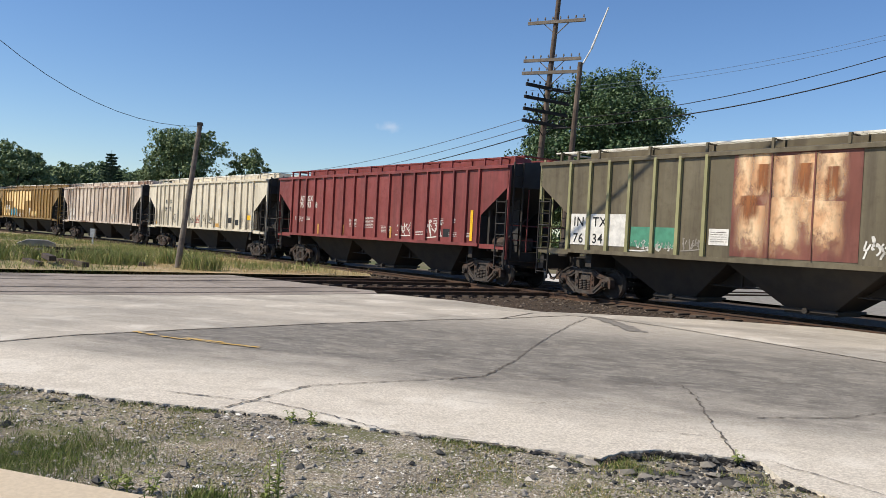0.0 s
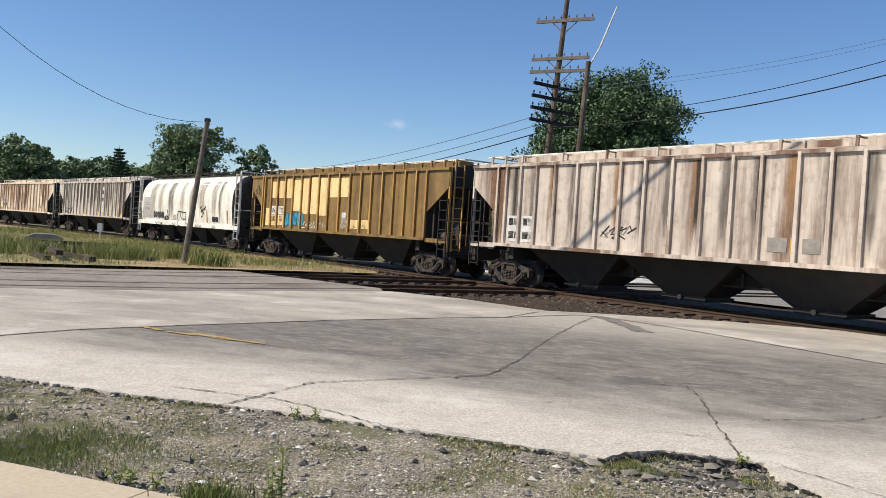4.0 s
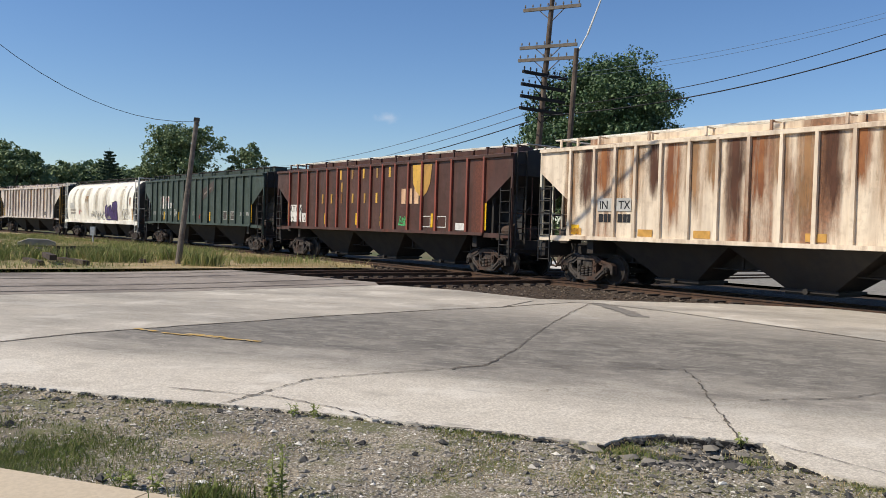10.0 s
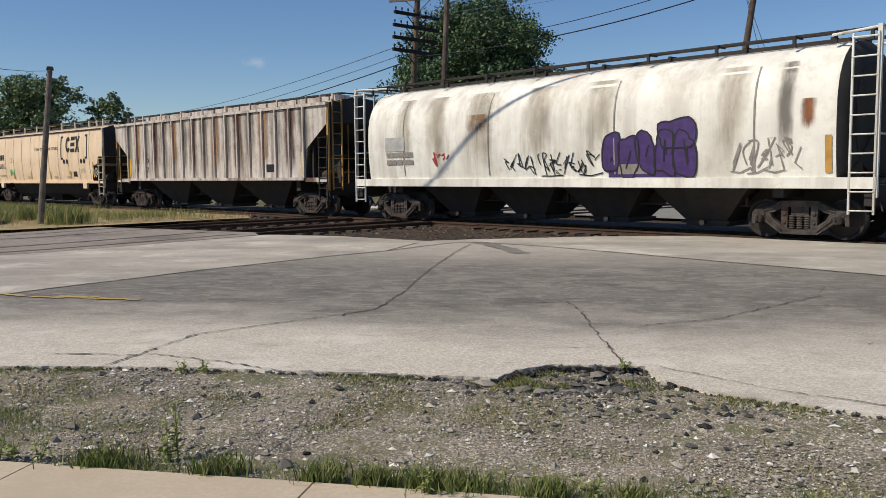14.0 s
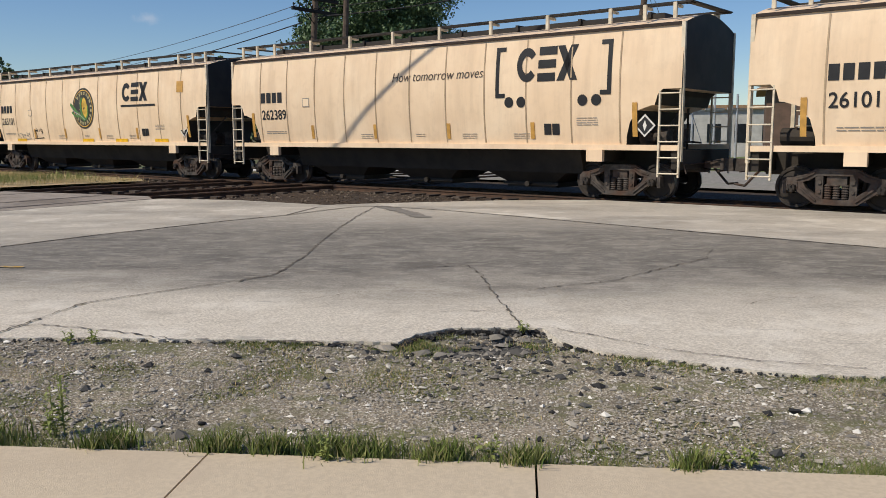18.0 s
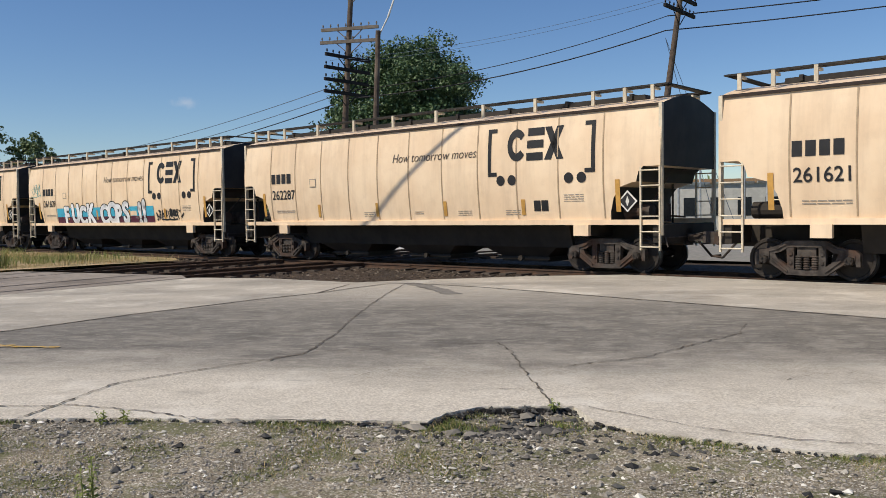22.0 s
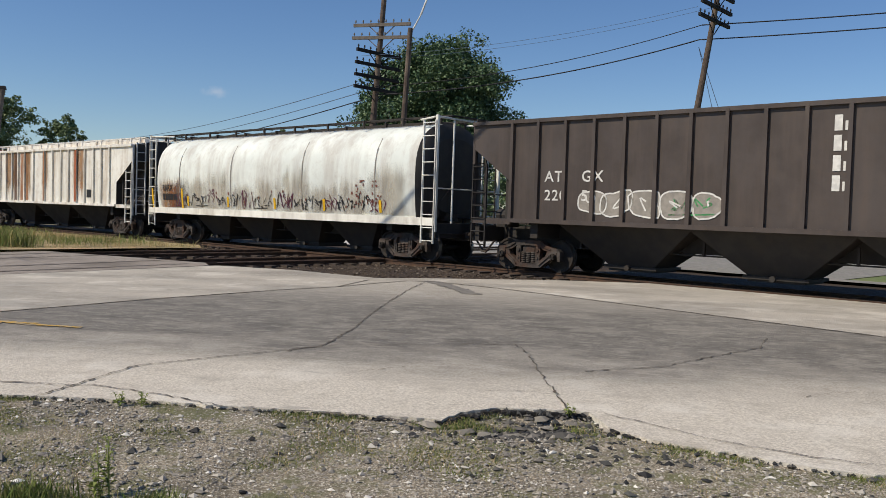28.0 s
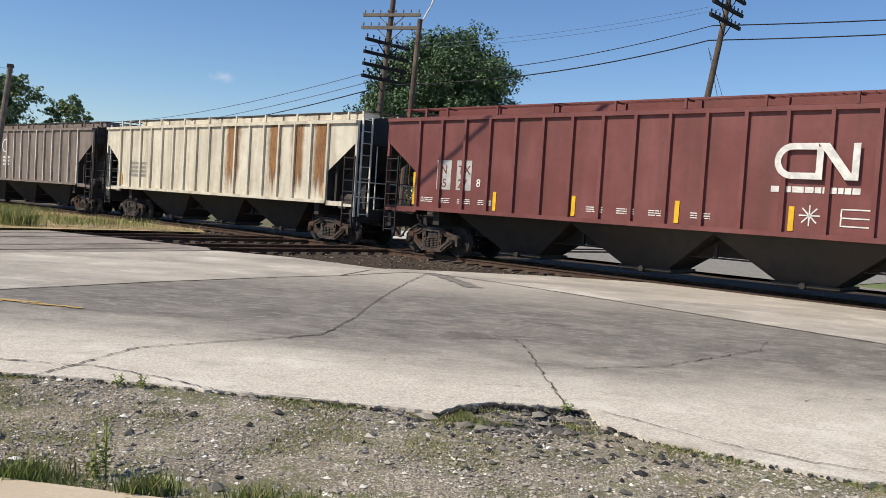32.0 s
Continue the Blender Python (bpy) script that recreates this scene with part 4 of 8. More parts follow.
def road_material(name, pale, dark, worn_lane=True):
    """Old bleached concrete, greyer where tyres have worn it, with grit and stains."""
    m, nt, b = node_mat(name, 0.85)
    v = coords(nt, world_space=True)
    rot = nt.nodes.new("ShaderNodeMapping")
    rot.inputs["Rotation"].default_value = (0, 0, radians(21))
    nt.links.new(v, rot.inputs["Vector"])
    st = nt.nodes.new("ShaderNodeMapping")
    st.inputs["Scale"].default_value = (0.50, 1.0, 1.0)
    nt.links.new(rot.outputs[0], st.inputs["Vector"])
    sep = nt.nodes.new("ShaderNodeSeparateXYZ")
    nt.links.new(rot.outputs[0], sep.inputs[0])
    wob = nt.nodes.new("ShaderNodeMath")
    wob.operation = 'MULTIPLY_ADD'
    wob.inputs[1].default_value = 4.2
    nt.links.new(noise_at(nt, st.outputs[0], 0.42, 7, 0.62), wob.inputs[0])
    nt.links.new(sep.outputs["Y"], wob.inputs[2])
    a = ramp(nt, wob.outputs[0], 9.6, 12.6)
    d = ramp(nt, wob.outputs[0], 15.5, 21.0, 1.0, 0.4)
    lane = nt.nodes.new("ShaderNodeMath")
    lane.operation = 'MULTIPLY'
    nt.links.new(a, lane.inputs[0])
    nt.links.new(d, lane.inputs[1])
    grit = noise_at(nt, v, 42, 6, 0.8)
    base = mixed(nt, ramp(nt, grit, 0.36, 0.64), dark, pale)
    base = mixed(nt, ramp(nt, noise_at(nt, v, 2.2, 7, 0.7), 0.48, 0.72, 0.0, 0.55), base, (0.42, 0.37, 0.30))
    worn = mixed(nt, ramp(nt, grit, 0.35, 0.65), (0.145, 0.132, 0.113), (0.255, 0.234, 0.20))
    worn = mixed(nt, ramp(nt, noise_at(nt, st.outputs[0], 1.7, 8, 0.72), 0.45, 0.64, 0.0, 0.75), worn, (0.115, 0.105, 0.09))
    worn = mixed(nt, ramp(nt, noise_at(nt, v, 1.1, 6, 0.6), 0.50, 0.70, 0.0, 0.4), worn, (0.38, 0.345, 0.29))
    worn = mixed(nt, ramp(nt, noise_at(nt, st.outputs[0], 6.0, 9, 0.75), 0.50, 0.60, 0.0, 0.55), worn, (0.36, 0.33, 0.28))
    worn = mixed(nt, ramp(nt, noise_at(nt, v, 9.0, 8, 0.75), 0.54, 0.62, 0.0, 0.45), worn, (0.10, 0.092, 0.08))
    base = mixed(nt, ramp(nt, noise_at(nt, v, 14.0, 8, 0.75), 0.55, 0.66, 0.0, 0.40), base, (0.34, 0.30, 0.24))
    base = mixed(nt, ramp(nt, noise_at(nt, v, 0.9, 7, 0.7), 0.52, 0.62, 0.0, 0.35), base, (0.84, 0.79, 0.69))
    col = mixed(nt, lane.outputs[0], base, worn) if worn_lane else mixed(nt, ramp(nt, noise_at(nt, st.outputs[0], 0.5, 6, 0.6), 0.40, 0.66, 0.0, 0.55), base, worn)
    col = mixed(nt, ramp(nt, noise_at(nt, v, 0.55, 6), 0.55, 0.8, 0.0, 0.4), col, (0.30, 0.265, 0.215))
    thin = nt.nodes.new("ShaderNodeMapping")
    thin.inputs["Scale"].default_value = (0.22, 1.0, 1.0)
    nt.links.new(rot.outputs[0], thin.inputs["Vector"])
    col = mixed(nt, ramp(nt, noise_at(nt, thin.outputs[0], 4.5, 6, 0.7), 0.60, 0.70, 0.0, 0.35), col, (0.14, 0.125, 0.105))
    col = mixed(nt, ramp(nt, noise_at(nt, v, 80, 2), 0.64, 0.72, 0.0, 0.6), col, (0.15, 0.13, 0.105))
    col = mixed(nt, ramp(nt, noise_at(nt, v, 110, 2), 0.66, 0.74, 0.0, 0.6), col, (0.80, 0.76, 0.68))
    nt.links.new(col, b.inputs["Base Color"])
    bumped(nt, b, grit, 0.6, 0.015)
    return m


M["road"] = road_material("bleached_road_concrete", (0.80, 0.735, 0.62), (0.46, 0.405, 0.33))
M["road_far"] = road_material("greyed_road_concrete", (0.62, 0.565, 0.475), (0.38, 0.34, 0.28), False)
FAR = 900.0
tagged(put("ground", from_lists([(-FAR, -FAR, -.14), (FAR, -FAR, -.14), (FAR, FAR, -.14), (-FAR, FAR, -.14)], [(0, 1, 2, 3)], "ground"), M["dirt"]), "dry grassy ground reaching the horizon", "ground", "", "structure")


def xy(s, q):
    p = at_sq(s, q)
    return (p.x, p.y)


# near edge of the road, ragged, from left to right
EDGE = [(-30.0, 18.4), (-12.0, 11.4), (-6.5, 9.25), (-4.26, 8.4), (-2.95, 7.95), (-1.85, 7.72), (-0.9, 7.47), (-0.26, 7.24), (0.5, 7.0), (0.95, 6.83), (1.40, 6.68), (1.62, 6.92), (1.98, 7.05), (2.45, 6.95), (2.74, 6.84), (2.70, 6.35), (2.88, 5.95), (3.86, 5.06), (5.29, 4.45), (8.0, 3.2), (16.0, 0.2), (40.0, -9.0)]
def ragged(line, step, amp, seed):
    """The same line with a broken edge."""
    rnd = random.Random(seed)
    out = []
    for (x0, y0), (x1, y1) in zip(line, line[1:]):
        n = max(1, int(math.hypot(x1 - x0, y1 - y0) / step)) if -8 < x0 < 9 else 1
        for i in range(n):
            u = i / n
            out.append((x0 + (x1 - x0) * u, y0 + (y1 - y0) * u + (rnd.uniform(-amp, amp) * (1.6 if rnd.random() < .15 else .7) if i or n > 1 else 0)))
    return out + [line[-1]]


BALLAST = -0.125          # how far the ballast lies below the road
FAR_EDGE = [xy(45, 19.1), xy(20, 19.1), xy(0, 19.0), xy(-6, 18.95), xy(-10.5, 18.8), xy(-12.2, 17.2), xy(-14.0, 14.5), xy(-14.6, 13.5), xy(-17.5, 13.2), xy(-19.6, 12.4), xy(-19.8, 8), xy(-19.8, -20)]
sheet("road", ragged(EDGE, .06, .03, 5) + FAR_EDGE, M["road"], "bleached cracked concrete road with darker worn lanes", 1.5, zoff=0.03, skirt=.24)
# the slabs beyond the long joint, older and less worn
FAR_SLAB = [(-6.6, 9.5), (-5.94, 10.63), (-5.12, 12.13), (-3.87, 13.54), (-1.92, 15.51), (0.2, 17.0), (1.41, 17.62), (2.25, 18.35), (3.1, 19.0), (3.71, 18.80), (4.80, 17.43), (5.92, 15.53), (6.83, 13.88), (9.3, 9.6), (12.0, 5.5), (15.0, 1.2)]
sheet("far_slab", FAR_SLAB + [xy(14, 18.9), xy(0, 18.9), xy(-6, 18.85), xy(-10.4, 18.7), xy(-12.1, 17.1), xy(-13.9, 14.4), xy(-14.5, 13.4), xy(-17.4, 13.1), xy(-19.6, 12.3), xy(-19.7, 8), xy(-19.7, -3.3), (-12.3, 11.7)], M["road_far"], "greyed concrete slabs on the far side of the road", 1.5, zoff=0.0345)
sheet("crossing_pavement", [xy(-19.75, -20), xy(-19.75, 12.2), xy(-20.6, 12.6), xy(-24, 11.8), xy(-27.3, 11.0), xy(-27.3, -20)], M["asphalt"], "worn grey asphalt patched between the crossing rails", 1.5, zoff=0.035, skirt=.22)
sheet("gravel_shoulder", [(-14, 12.1), (-6.5, 9.4), (-0.2, 7.35), (2.4, 7.1), (3.9, 5.2), (16, 0.4), (40, -8.8), (40, -11), (16, -1.6), (3.76, 3.0), (-2.78, 5.4), (-14, 9.4)], M["gravel"], "grey gravel verge with dirt and stones", 0.16, zoff=0.0, jitter=0.012)
sheet("ballast_bed", [xy(60, 18.0), xy(60, 26.5), xy(-26, 26.5), xy(-40, 26.0), xy(-60, 24.6), xy(-80, 22.6), xy(-110, 18.6), xy(-140, 13), xy(-140, 6.5), xy(-110, 12.2), xy(-80, 15.6), xy(-60, 17.0), xy(-40, 17.6), xy(-28, 17.6), xy(-28, 12.0), xy(-19, 12.0), xy(-10, 14.0), xy(-8, 18.0)], M["ballast"], "brown ballast under the railway", 1.0, zoff=BALLAST, jitter=0.03)
sheet("field", [xy(-27.4, -30), xy(-27.4, 16.6)] + [xy(s, line_q(s) - 2.5 - .02 * (-28 - s)) for s in (-29, -40, -55, -70, -85, -100, -130, -300)] + [xy(-300, -90)], M["field"], "weedy field beside the railway", 0, zoff=.05)
sheet("gravel_lot", [xy(60, 26.3), xy(60, 27.4), xy(-8.6, 27.4), xy(-8.6, 40), xy(-26, 40), xy(-26, 26.3)], M["lot"], "pale gravel strip behind the railway", 0, zoff=-0.03)
sheet("service_road", [xy(-27.5, 26.2), xy(-27.5, 60), xy(-35, 60), xy(-35, 26.0)], M["bright"], "bleached concrete road beyond the railway", 0, zoff=-0.02)
sheet("lawn", [xy(60, 27.3), xy(60, 90), xy(-26, 90), xy(-26, 39.9), xy(-8.7, 39.9), xy(-8.7, 27.3)], M["lawn"], "sunlit lawn beyond the railway", 0, zoff=-0.05)


# ---- sidewalk, slab by slab ----
def slab_mesh(w, dpt):
    bm = bmesh.new()
    box(bm, 0, w - .012, -dpt, 0, -.10, .035)
    bmesh.ops.bevel(bm, geom=[e for e in bm.edges], offset=.008, segments=1)
    return mesh_of(bm, "slab")


sidewalk = tagged(new("sidewalk"), "warm beige concrete sidewalk beside the gravel verge", "sidewalk", "", "structure")
sidewalk.matrix_basis = Matrix.Translation((1.54, 3.93, 0)) @ Matrix.Rotation(math.atan2(-0.347, 0.94), 4, 'Z')
for k in range(-8, 9):
    put("slab", shared("slab", lambda: slab_mesh(1.72, 1.55)), M["walk"], sidewalk, at=Matrix.Translation((1.72 * k, 0, 0)))


# ---- railway ----
def rail_mesh(path, name="rail", lift=None):
    """A flat-bottomed rail drawn along points (x, y), its head at the level that lift gives."""
    prof = [(-.07, 0), (-.07, .02), (-.012, .05), (-.012, .12), (-.036, .13), (-.036, .165), (.036, .165), (.036, .13), (.012, .12), (.012, .05), (.07, .02), (.07, 0)]
    verts, faces = [], []
    for i, p in enumerate(path):
        a, b = path[max(0, i - 1)], path[min(len(path) - 1, i + 1)]
        d = (Vector(b) - Vector(a)).normalized()
        nx, ny = -d.y, d.x
        verts += [(p[0] + nx * u, p[1] + ny * u, v - .165 + (lift(*p) if lift else 0)) for u, v in prof]
    n = len(prof)
    for i in range(len(path) - 1):
        for j in range(n):
            faces.append((i * n + j, i * n + (j + 1) % n, (i + 1) * n + (j + 1) % n, (i + 1) * n + j))
    return from_lists(verts, faces, name)


def tie_mesh():
    bm = bmesh.new()
    box(bm, -.11, .11, -1.3, 1.3, -.16, 0, .006)
    return mesh_of(bm, "tie")


main_line = tagged(new("railway_track"), "rusty railway track on timber ties that the train runs on", "railway track", "", "structure")
for g in (-.75, .75):
    put("rail", rail_mesh([xy(s, line_q(s) + g) for s in list(range(60, -31, -10)) + list(range(-32, -150, -4))]), M["rail"], main_line, at=pose(0, 0, RAIL_Z))
    put("rail_head", from_lists([(x, y, 0) for s in list(range(60, -31, -10)) + list(range(-32, -150, -4)) for x, y in (xy(s, line_q(s) + g - .03), xy(s, line_q(s) + g + .03))], [(2 * i, 2 * i + 1, 2 * i + 3, 2 * i + 2) for i in range(39 - 0) if 2 * i + 3 < 2 * (len(list(range(60, -31, -10))) + len(list(range(-32, -150, -4))))], "rail_head"), M["railhead"], main_line, at=pose(0, 0, RAIL_Z + .004))
heading = math.degrees(math.atan2(U.y, U.x))
s = 22.0
while s > -95:
    if not (-28.2 < s < -18.5):
        slope = -2 * BEND * (s + 30) if s < -30 else 0
        p = at_sq(s, line_q(s), RAIL_Z - .115)
        put("tie", shared("tie", tie_mesh), M["tie"], main_line, at=pose(p.x, p.y, p.z, 0, 0, heading + random.uniform(-2, 2)))
    s -= .55
for mid, nm in ((-21.2, "near"), (-25.4, "far")):
    cross = tagged(new("crossing_track"), "old rusty track crossing the railway at a diamond", "railway track", "crossing tracks", "structure")
    for g in (-.75, .75):
        put("rail", rail_mesh([xy(mid + g, q) for q in range(-20, 61, 2)], "rail", lambda x, y: ground_z(x, y) + .05 - .11), M["rail"], cross, at=pose(0, 0, RAIL_Z - .055))
        for off in (-.065, .065):
            pts = [xy(mid + g + off + dx, q) for q in range(-20, 13, 2) for dx in (-.022, .022)]
            put("flangeway", from_lists([(x, y, ground_z(x, y) + .041) for x, y in pts], [(2 * i, 2 * i + 1, 2 * i + 3, 2 * i + 2) for i in range(len(pts) // 2 - 1)], "flangeway"), M["black"], cross)
    for off in (-.75 - .14, .75 - .14 + .28, -.75 + .14, .75 - .14):
        put("guard_rail", rail_mesh([xy(mid + off, q) for q in (13.2, 16, 19, 22, 26)]), M["rail"], cross, at=pose(0, 0, RAIL_Z - .01))
    q = 12.6
    while q < 30:
        p = at_sq(mid, q, RAIL_Z - .105)
        put("tie", shared("tie", tie_mesh), M["tie"], cross, at=pose(p.x, p.y, p.z, 0, 0, heading + 90 + random.uniform(-2, 2)))
        q += .6
for gq in (19.25 - .14, 19.25 + .14, 20.75 - .14, 20.75 + .14):
    put("guard_rail", rail_mesh([xy(s, gq) for s in (-18.2, -22, -25, -29)]), M["rail"], main_line, at=pose(0, 0, RAIL_Z - .012))


# ---- cracks, joints and the yellow line on the road ----
def ribbon(name, pts, width, material, label, wobble=0.05, seed=1, zoff=0.034, kind="structure"):
    rnd = random.Random(seed)
    line = []
    for (x0, y0), (x1, y1) in zip(pts, pts[1:]):
        n = max(2, int(math.hypot(x1 - x0, y1 - y0) / .07))
        for i in range(n):
            u = i / n
            line.append((x0 + (x1 - x0) * u + rnd.uniform(-wobble, wobble), y0 + (y1 - y0) * u + rnd.uniform(-wobble, wobble)))
    line.append(pts[-1])
    vs, fs = [], []
    for i, (x, y) in enumerate(line):
        a, b = line[max(0, i - 1)], line[min(len(line) - 1, i + 1)]
        d = (Vector(b) - Vector(a)).normalized()
        w = width * (rnd.uniform(.55, 1.0) if name in ("yellow_line", "joint", "tar_smear") else rnd.uniform(.08, .46) * (1.0 if rnd.random() < .92 else 1.9)) / 2
        for sgn in (-1, 1):
            px, py = x - d.y * w * sgn, y + d.x * w * sgn
            vs.append((px, py, ground_z(px, py) + zoff))
    fs = [(2 * i, 2 * i + 1, 2 * i + 3, 2 * i + 2) for i in range(len(line) - 1)]
    return tagged(put(name, from_lists(vs, fs, name), material), label, name.replace("_", " "), "cracks in the road" if name == "crack" else "", kind)


# straight joints between the slabs, then the cracks that wander across them
JOINTS = [
    (FAR_SLAB[:9], .036),
    (FAR_SLAB[8:16], .036),
    ([(1.41, 17.62), (2.25, 19.2)], .06),
]
CRACKS = [
    ([(-1.96, 7.62), (-1.73, 8.11), (-1.33, 9.07), (-0.63, 9.55), (0.35, 10.16), (0.66, 10.40)], .062),
    ([(0.66, 10.40), (0.80, 10.75), (1.20, 11.9), (1.58, 13.31)], .075),
    ([(1.58, 13.31), (2.2, 15.3), (2.97, 17.49), (3.6, 19.1)], .06),
    ([(-2.60, 8.39), (-1.92, 8.20), (-1.55, 8.12), (-1.20, 7.92), (-0.75, 7.56), (-0.35, 7.22)], .05),
    ([(0.35, 10.16), (0.92, 10.48), (2.10, 10.45), (3.11, 10.37)], .048),
    ([(3.10, 10.40), (3.08, 9.7), (2.81, 8.36), (2.70, 7.6), (2.56, 6.85)], .045),
    ([(3.36, 8.60), (4.38, 8.79), (5.12, 9.25), (6.26, 9.88), (6.82, 10.62)], .05),
    ([(1.2, 6.5), (1.0, 6.72), (.4, 6.98), (-.2, 7.2)], .06),
    ([(2.85, 6.75), (3.15, 6.30), (3.4, 5.85), (3.9, 5.35), (4.5, 5.0)], .035),
    ([(0.25, 10.0), (0.36, 10.22)], .10),
    ([(.95, 8.75), (1.35, 8.92), (1.5, 9.0)], .02),
    ([(1.85, 7.7), (2.3, 7.72), (2.62, 7.55)], .018),
    ([(5.0, 7.2), (5.5, 7.35), (5.9, 7.3)], .018),
]
for k, (pts, w) in enumerate(JOINTS):
    ribbon("joint", pts, w, M["crack"], "dark joint between the road's concrete slabs", .012, 40 + k, .040)
for k, (pts, w) in enumerate(CRACKS):
    ribbon("crack", pts, w, M["crack"], "ragged dark crack in the concrete road", .022, k, .040)
for k, (pts, w) in enumerate((([(3.60, 19.0), (3.78, 18.2), (3.9, 17.0), (3.95, 16.2)], .42),)):
    ribbon("tar_smear", pts, w, M["tar"], "grey tar smeared along a crack", .05, 60 + k, .038)
for k, (pts, w) in enumerate((([(-4.55, 12.85), (-4.1, 12.60)], .12), ([(-4.02, 12.50), (-3.5, 12.24)], .09), ([(-3.62, 12.46), (-3.05, 12.18)], .17), ([(-3.0, 12.10), (-2.4, 11.86)], .12), ([(-3.30, 12.20), (-2.9, 12.0)], .05))):
    ribbon("yellow_line", pts, w, M["yellow_line"], "worn yellow line painted on the road", .03, 5 + k, .042)


# ---- stones and grass ----
def edge_y(x):
    """How far ahead the ragged road edge lies."""
    for (x0, y0), (x1, y1) in zip(EDGE, EDGE[1:]):
        if x0 <= x < x1:
            return y0 + (y1 - y0) * (x - x0) / (x1 - x0)
    return 0.0


def stones(name, count, place, size, material, label, seed, category="stones", flat=.5, sunk=.28, base_z=0.0):
    rnd = random.Random(seed)
    verts, faces = [], []
    base = [(0, 0, 1), (1, 0, 0), (0, 1, 0), (-1, 0, 0), (0, -1, 0), (0, 0, -1)]
    fcs = [(0, 1, 2), (0, 2, 3), (0, 3, 4), (0, 4, 1), (5, 2, 1), (5, 3, 2), (5, 4, 3), (5, 1, 4)]
    for _ in range(count):
        x, y = place(rnd)
        r = size * (0.35 + 1.2 * rnd.random() ** 3)
        k = len(verts)
        ang = rnd.random() * 6.28
        c, sn = math.cos(ang), math.sin(ang)
        z = ground_z(x, y) + base_z - hollow(x, y) + r * sunk
        for bx, by, bz in base:
            ux, uy, uz = (bx + rnd.uniform(-.4, .4)) * r, (by + rnd.uniform(-.4, .4)) * r * .75, (bz + rnd.uniform(-.3, .3)) * r * flat
            verts.append((x + c * ux - sn * uy, y + sn * ux + c * uy, z + uz))
        faces += [tuple(i + k for i in f) for f in fcs]
    return tagged(put(name, from_lists(verts, faces, name), material), label, category, "", "stuff")


def island_mat(name, cols, rough=0.9):
    m, nt, b = node_mat(name, rough)
    g = nt.nodes.new("ShaderNodeNewGeometry")
    r = nt.nodes.new("ShaderNodeValToRGB")
    r.color_ramp.elements[0].color, r.color_ramp.elements[1].color = (*cols[0], 1), (*cols[-1], 1)
    for i, c in enumerate(cols[1:-1]):
        e = r.color_ramp.elements.new((i + 1) / (len(cols) - 1))
        e.color = (*c, 1)
    nt.links.new(g.outputs["Random Per Island"], r.inputs[0])
    nt.links.new(r.outputs[0], b.inputs["Base Color"])
    return m


M["pebble"] = island_mat("mixed_grey_pebbles", [(0.12, 0.112, 0.105), (0.36, 0.33, 0.275), (0.20, 0.185, 0.165), (0.46, 0.415, 0.345), (0.28, 0.255, 0.215), (0.42, 0.37, 0.30), (0.80, 0.77, 0.70)])
M["chunk"] = island_mat("broken_asphalt_chunks", [(0.022, 0.022, 0.023), (0.045, 0.043, 0.042), (0.075, 0.075, 0.07), (0.16, 0.145, 0.125)])
M["slab_chunk"] = island_mat("broken_pavement_slabs", [(0.05, 0.048, 0.046), (0.27, 0.245, 0.20), (0.09, 0.083, 0.075), (0.36, 0.325, 0.27)])
M["ballast_stone"] = island_mat("brown_ballast_stones", [(0.045, 0.032, 0.023), (0.085, 0.062, 0.044), (0.125, 0.095, 0.07), (0.19, 0.155, 0.12)])


def on_verge(rnd):
    while True:
        u, w = rnd.uniform(-8, 12), rnd.uniform(0.03, 3.4)
        x, y = 1.54 + .938 * u + .347 * w, 3.93 - .347 * u + .938 * w
        if y < edge_y(x) - .04:
            return x, y


def near_verge(rnd):
    """The stretch of the verge just ahead of the sidewalk."""
    while True:
        u, w = rnd.uniform(-4.5, 4.5), rnd.uniform(0.03, 3.2)
        x, y = 1.54 + .938 * u + .347 * w, 3.93 - .347 * u + .938 * w
        if y < edge_y(x) - .04:
            return x, y


stones("verge_grit", 42000, near_verge, .0095, M["pebble"], "fine pale grit on the verge", 2)
stones("verge_stones", 17000, on_verge, .016, M["pebble"], "loose grey and white stones on the verge", 3)
stones("verge_pebbles", 2600, on_verge, .026, M["pebble"], "coarse pale stones on the verge", 9)
stones("verge_rubble", 260, on_verge, .042, M["chunk"], "larger dark stones on the verge", 4)


def in_hole(rnd):
    while True:
        x, y = rnd.gauss(2.1, .42), rnd.gauss(6.5, .22)
        if y < edge_y(x) - .05 and 1.0 < x < 3.3:
            return x, y


stones("broken_asphalt", 560, in_hole, .036, M["chunk"], "broken asphalt chunks in the pothole at the road edge", 5, flat=.45, sunk=.15)
stones("broken_slabs", 70, in_hole, .085, M["slab_chunk"], "flat broken slabs of pavement in the pothole", 8, flat=.22, sunk=.2)
stones("edge_crumbs", 1500, lambda r: (lambda x: (x, edge_y(x) - r.uniform(-.015, .05)))(r.uniform(-6, 7)), .017, M["chunk"], "dark crumbs along the broken road edge", 18, flat=.6, sunk=.7)
stones("notch_rubble", 260, lambda r: (lambda x: (x, edge_y(x) - r.uniform(-.01, .09)))(r.uniform(1.36, 2.74)), .024, M["chunk"], "dark crumbled asphalt at the pothole's rim", 19, flat=.7, sunk=.9)
stones("dark_spill", 240, lambda r: (lambda p: p if p[1] < edge_y(p[0]) - .05 else (2.6, 5.6))((r.gauss(2.55, .5), r.gauss(5.75, .4))), .027, M["chunk"], "dark stones spilled from the pothole", 10)
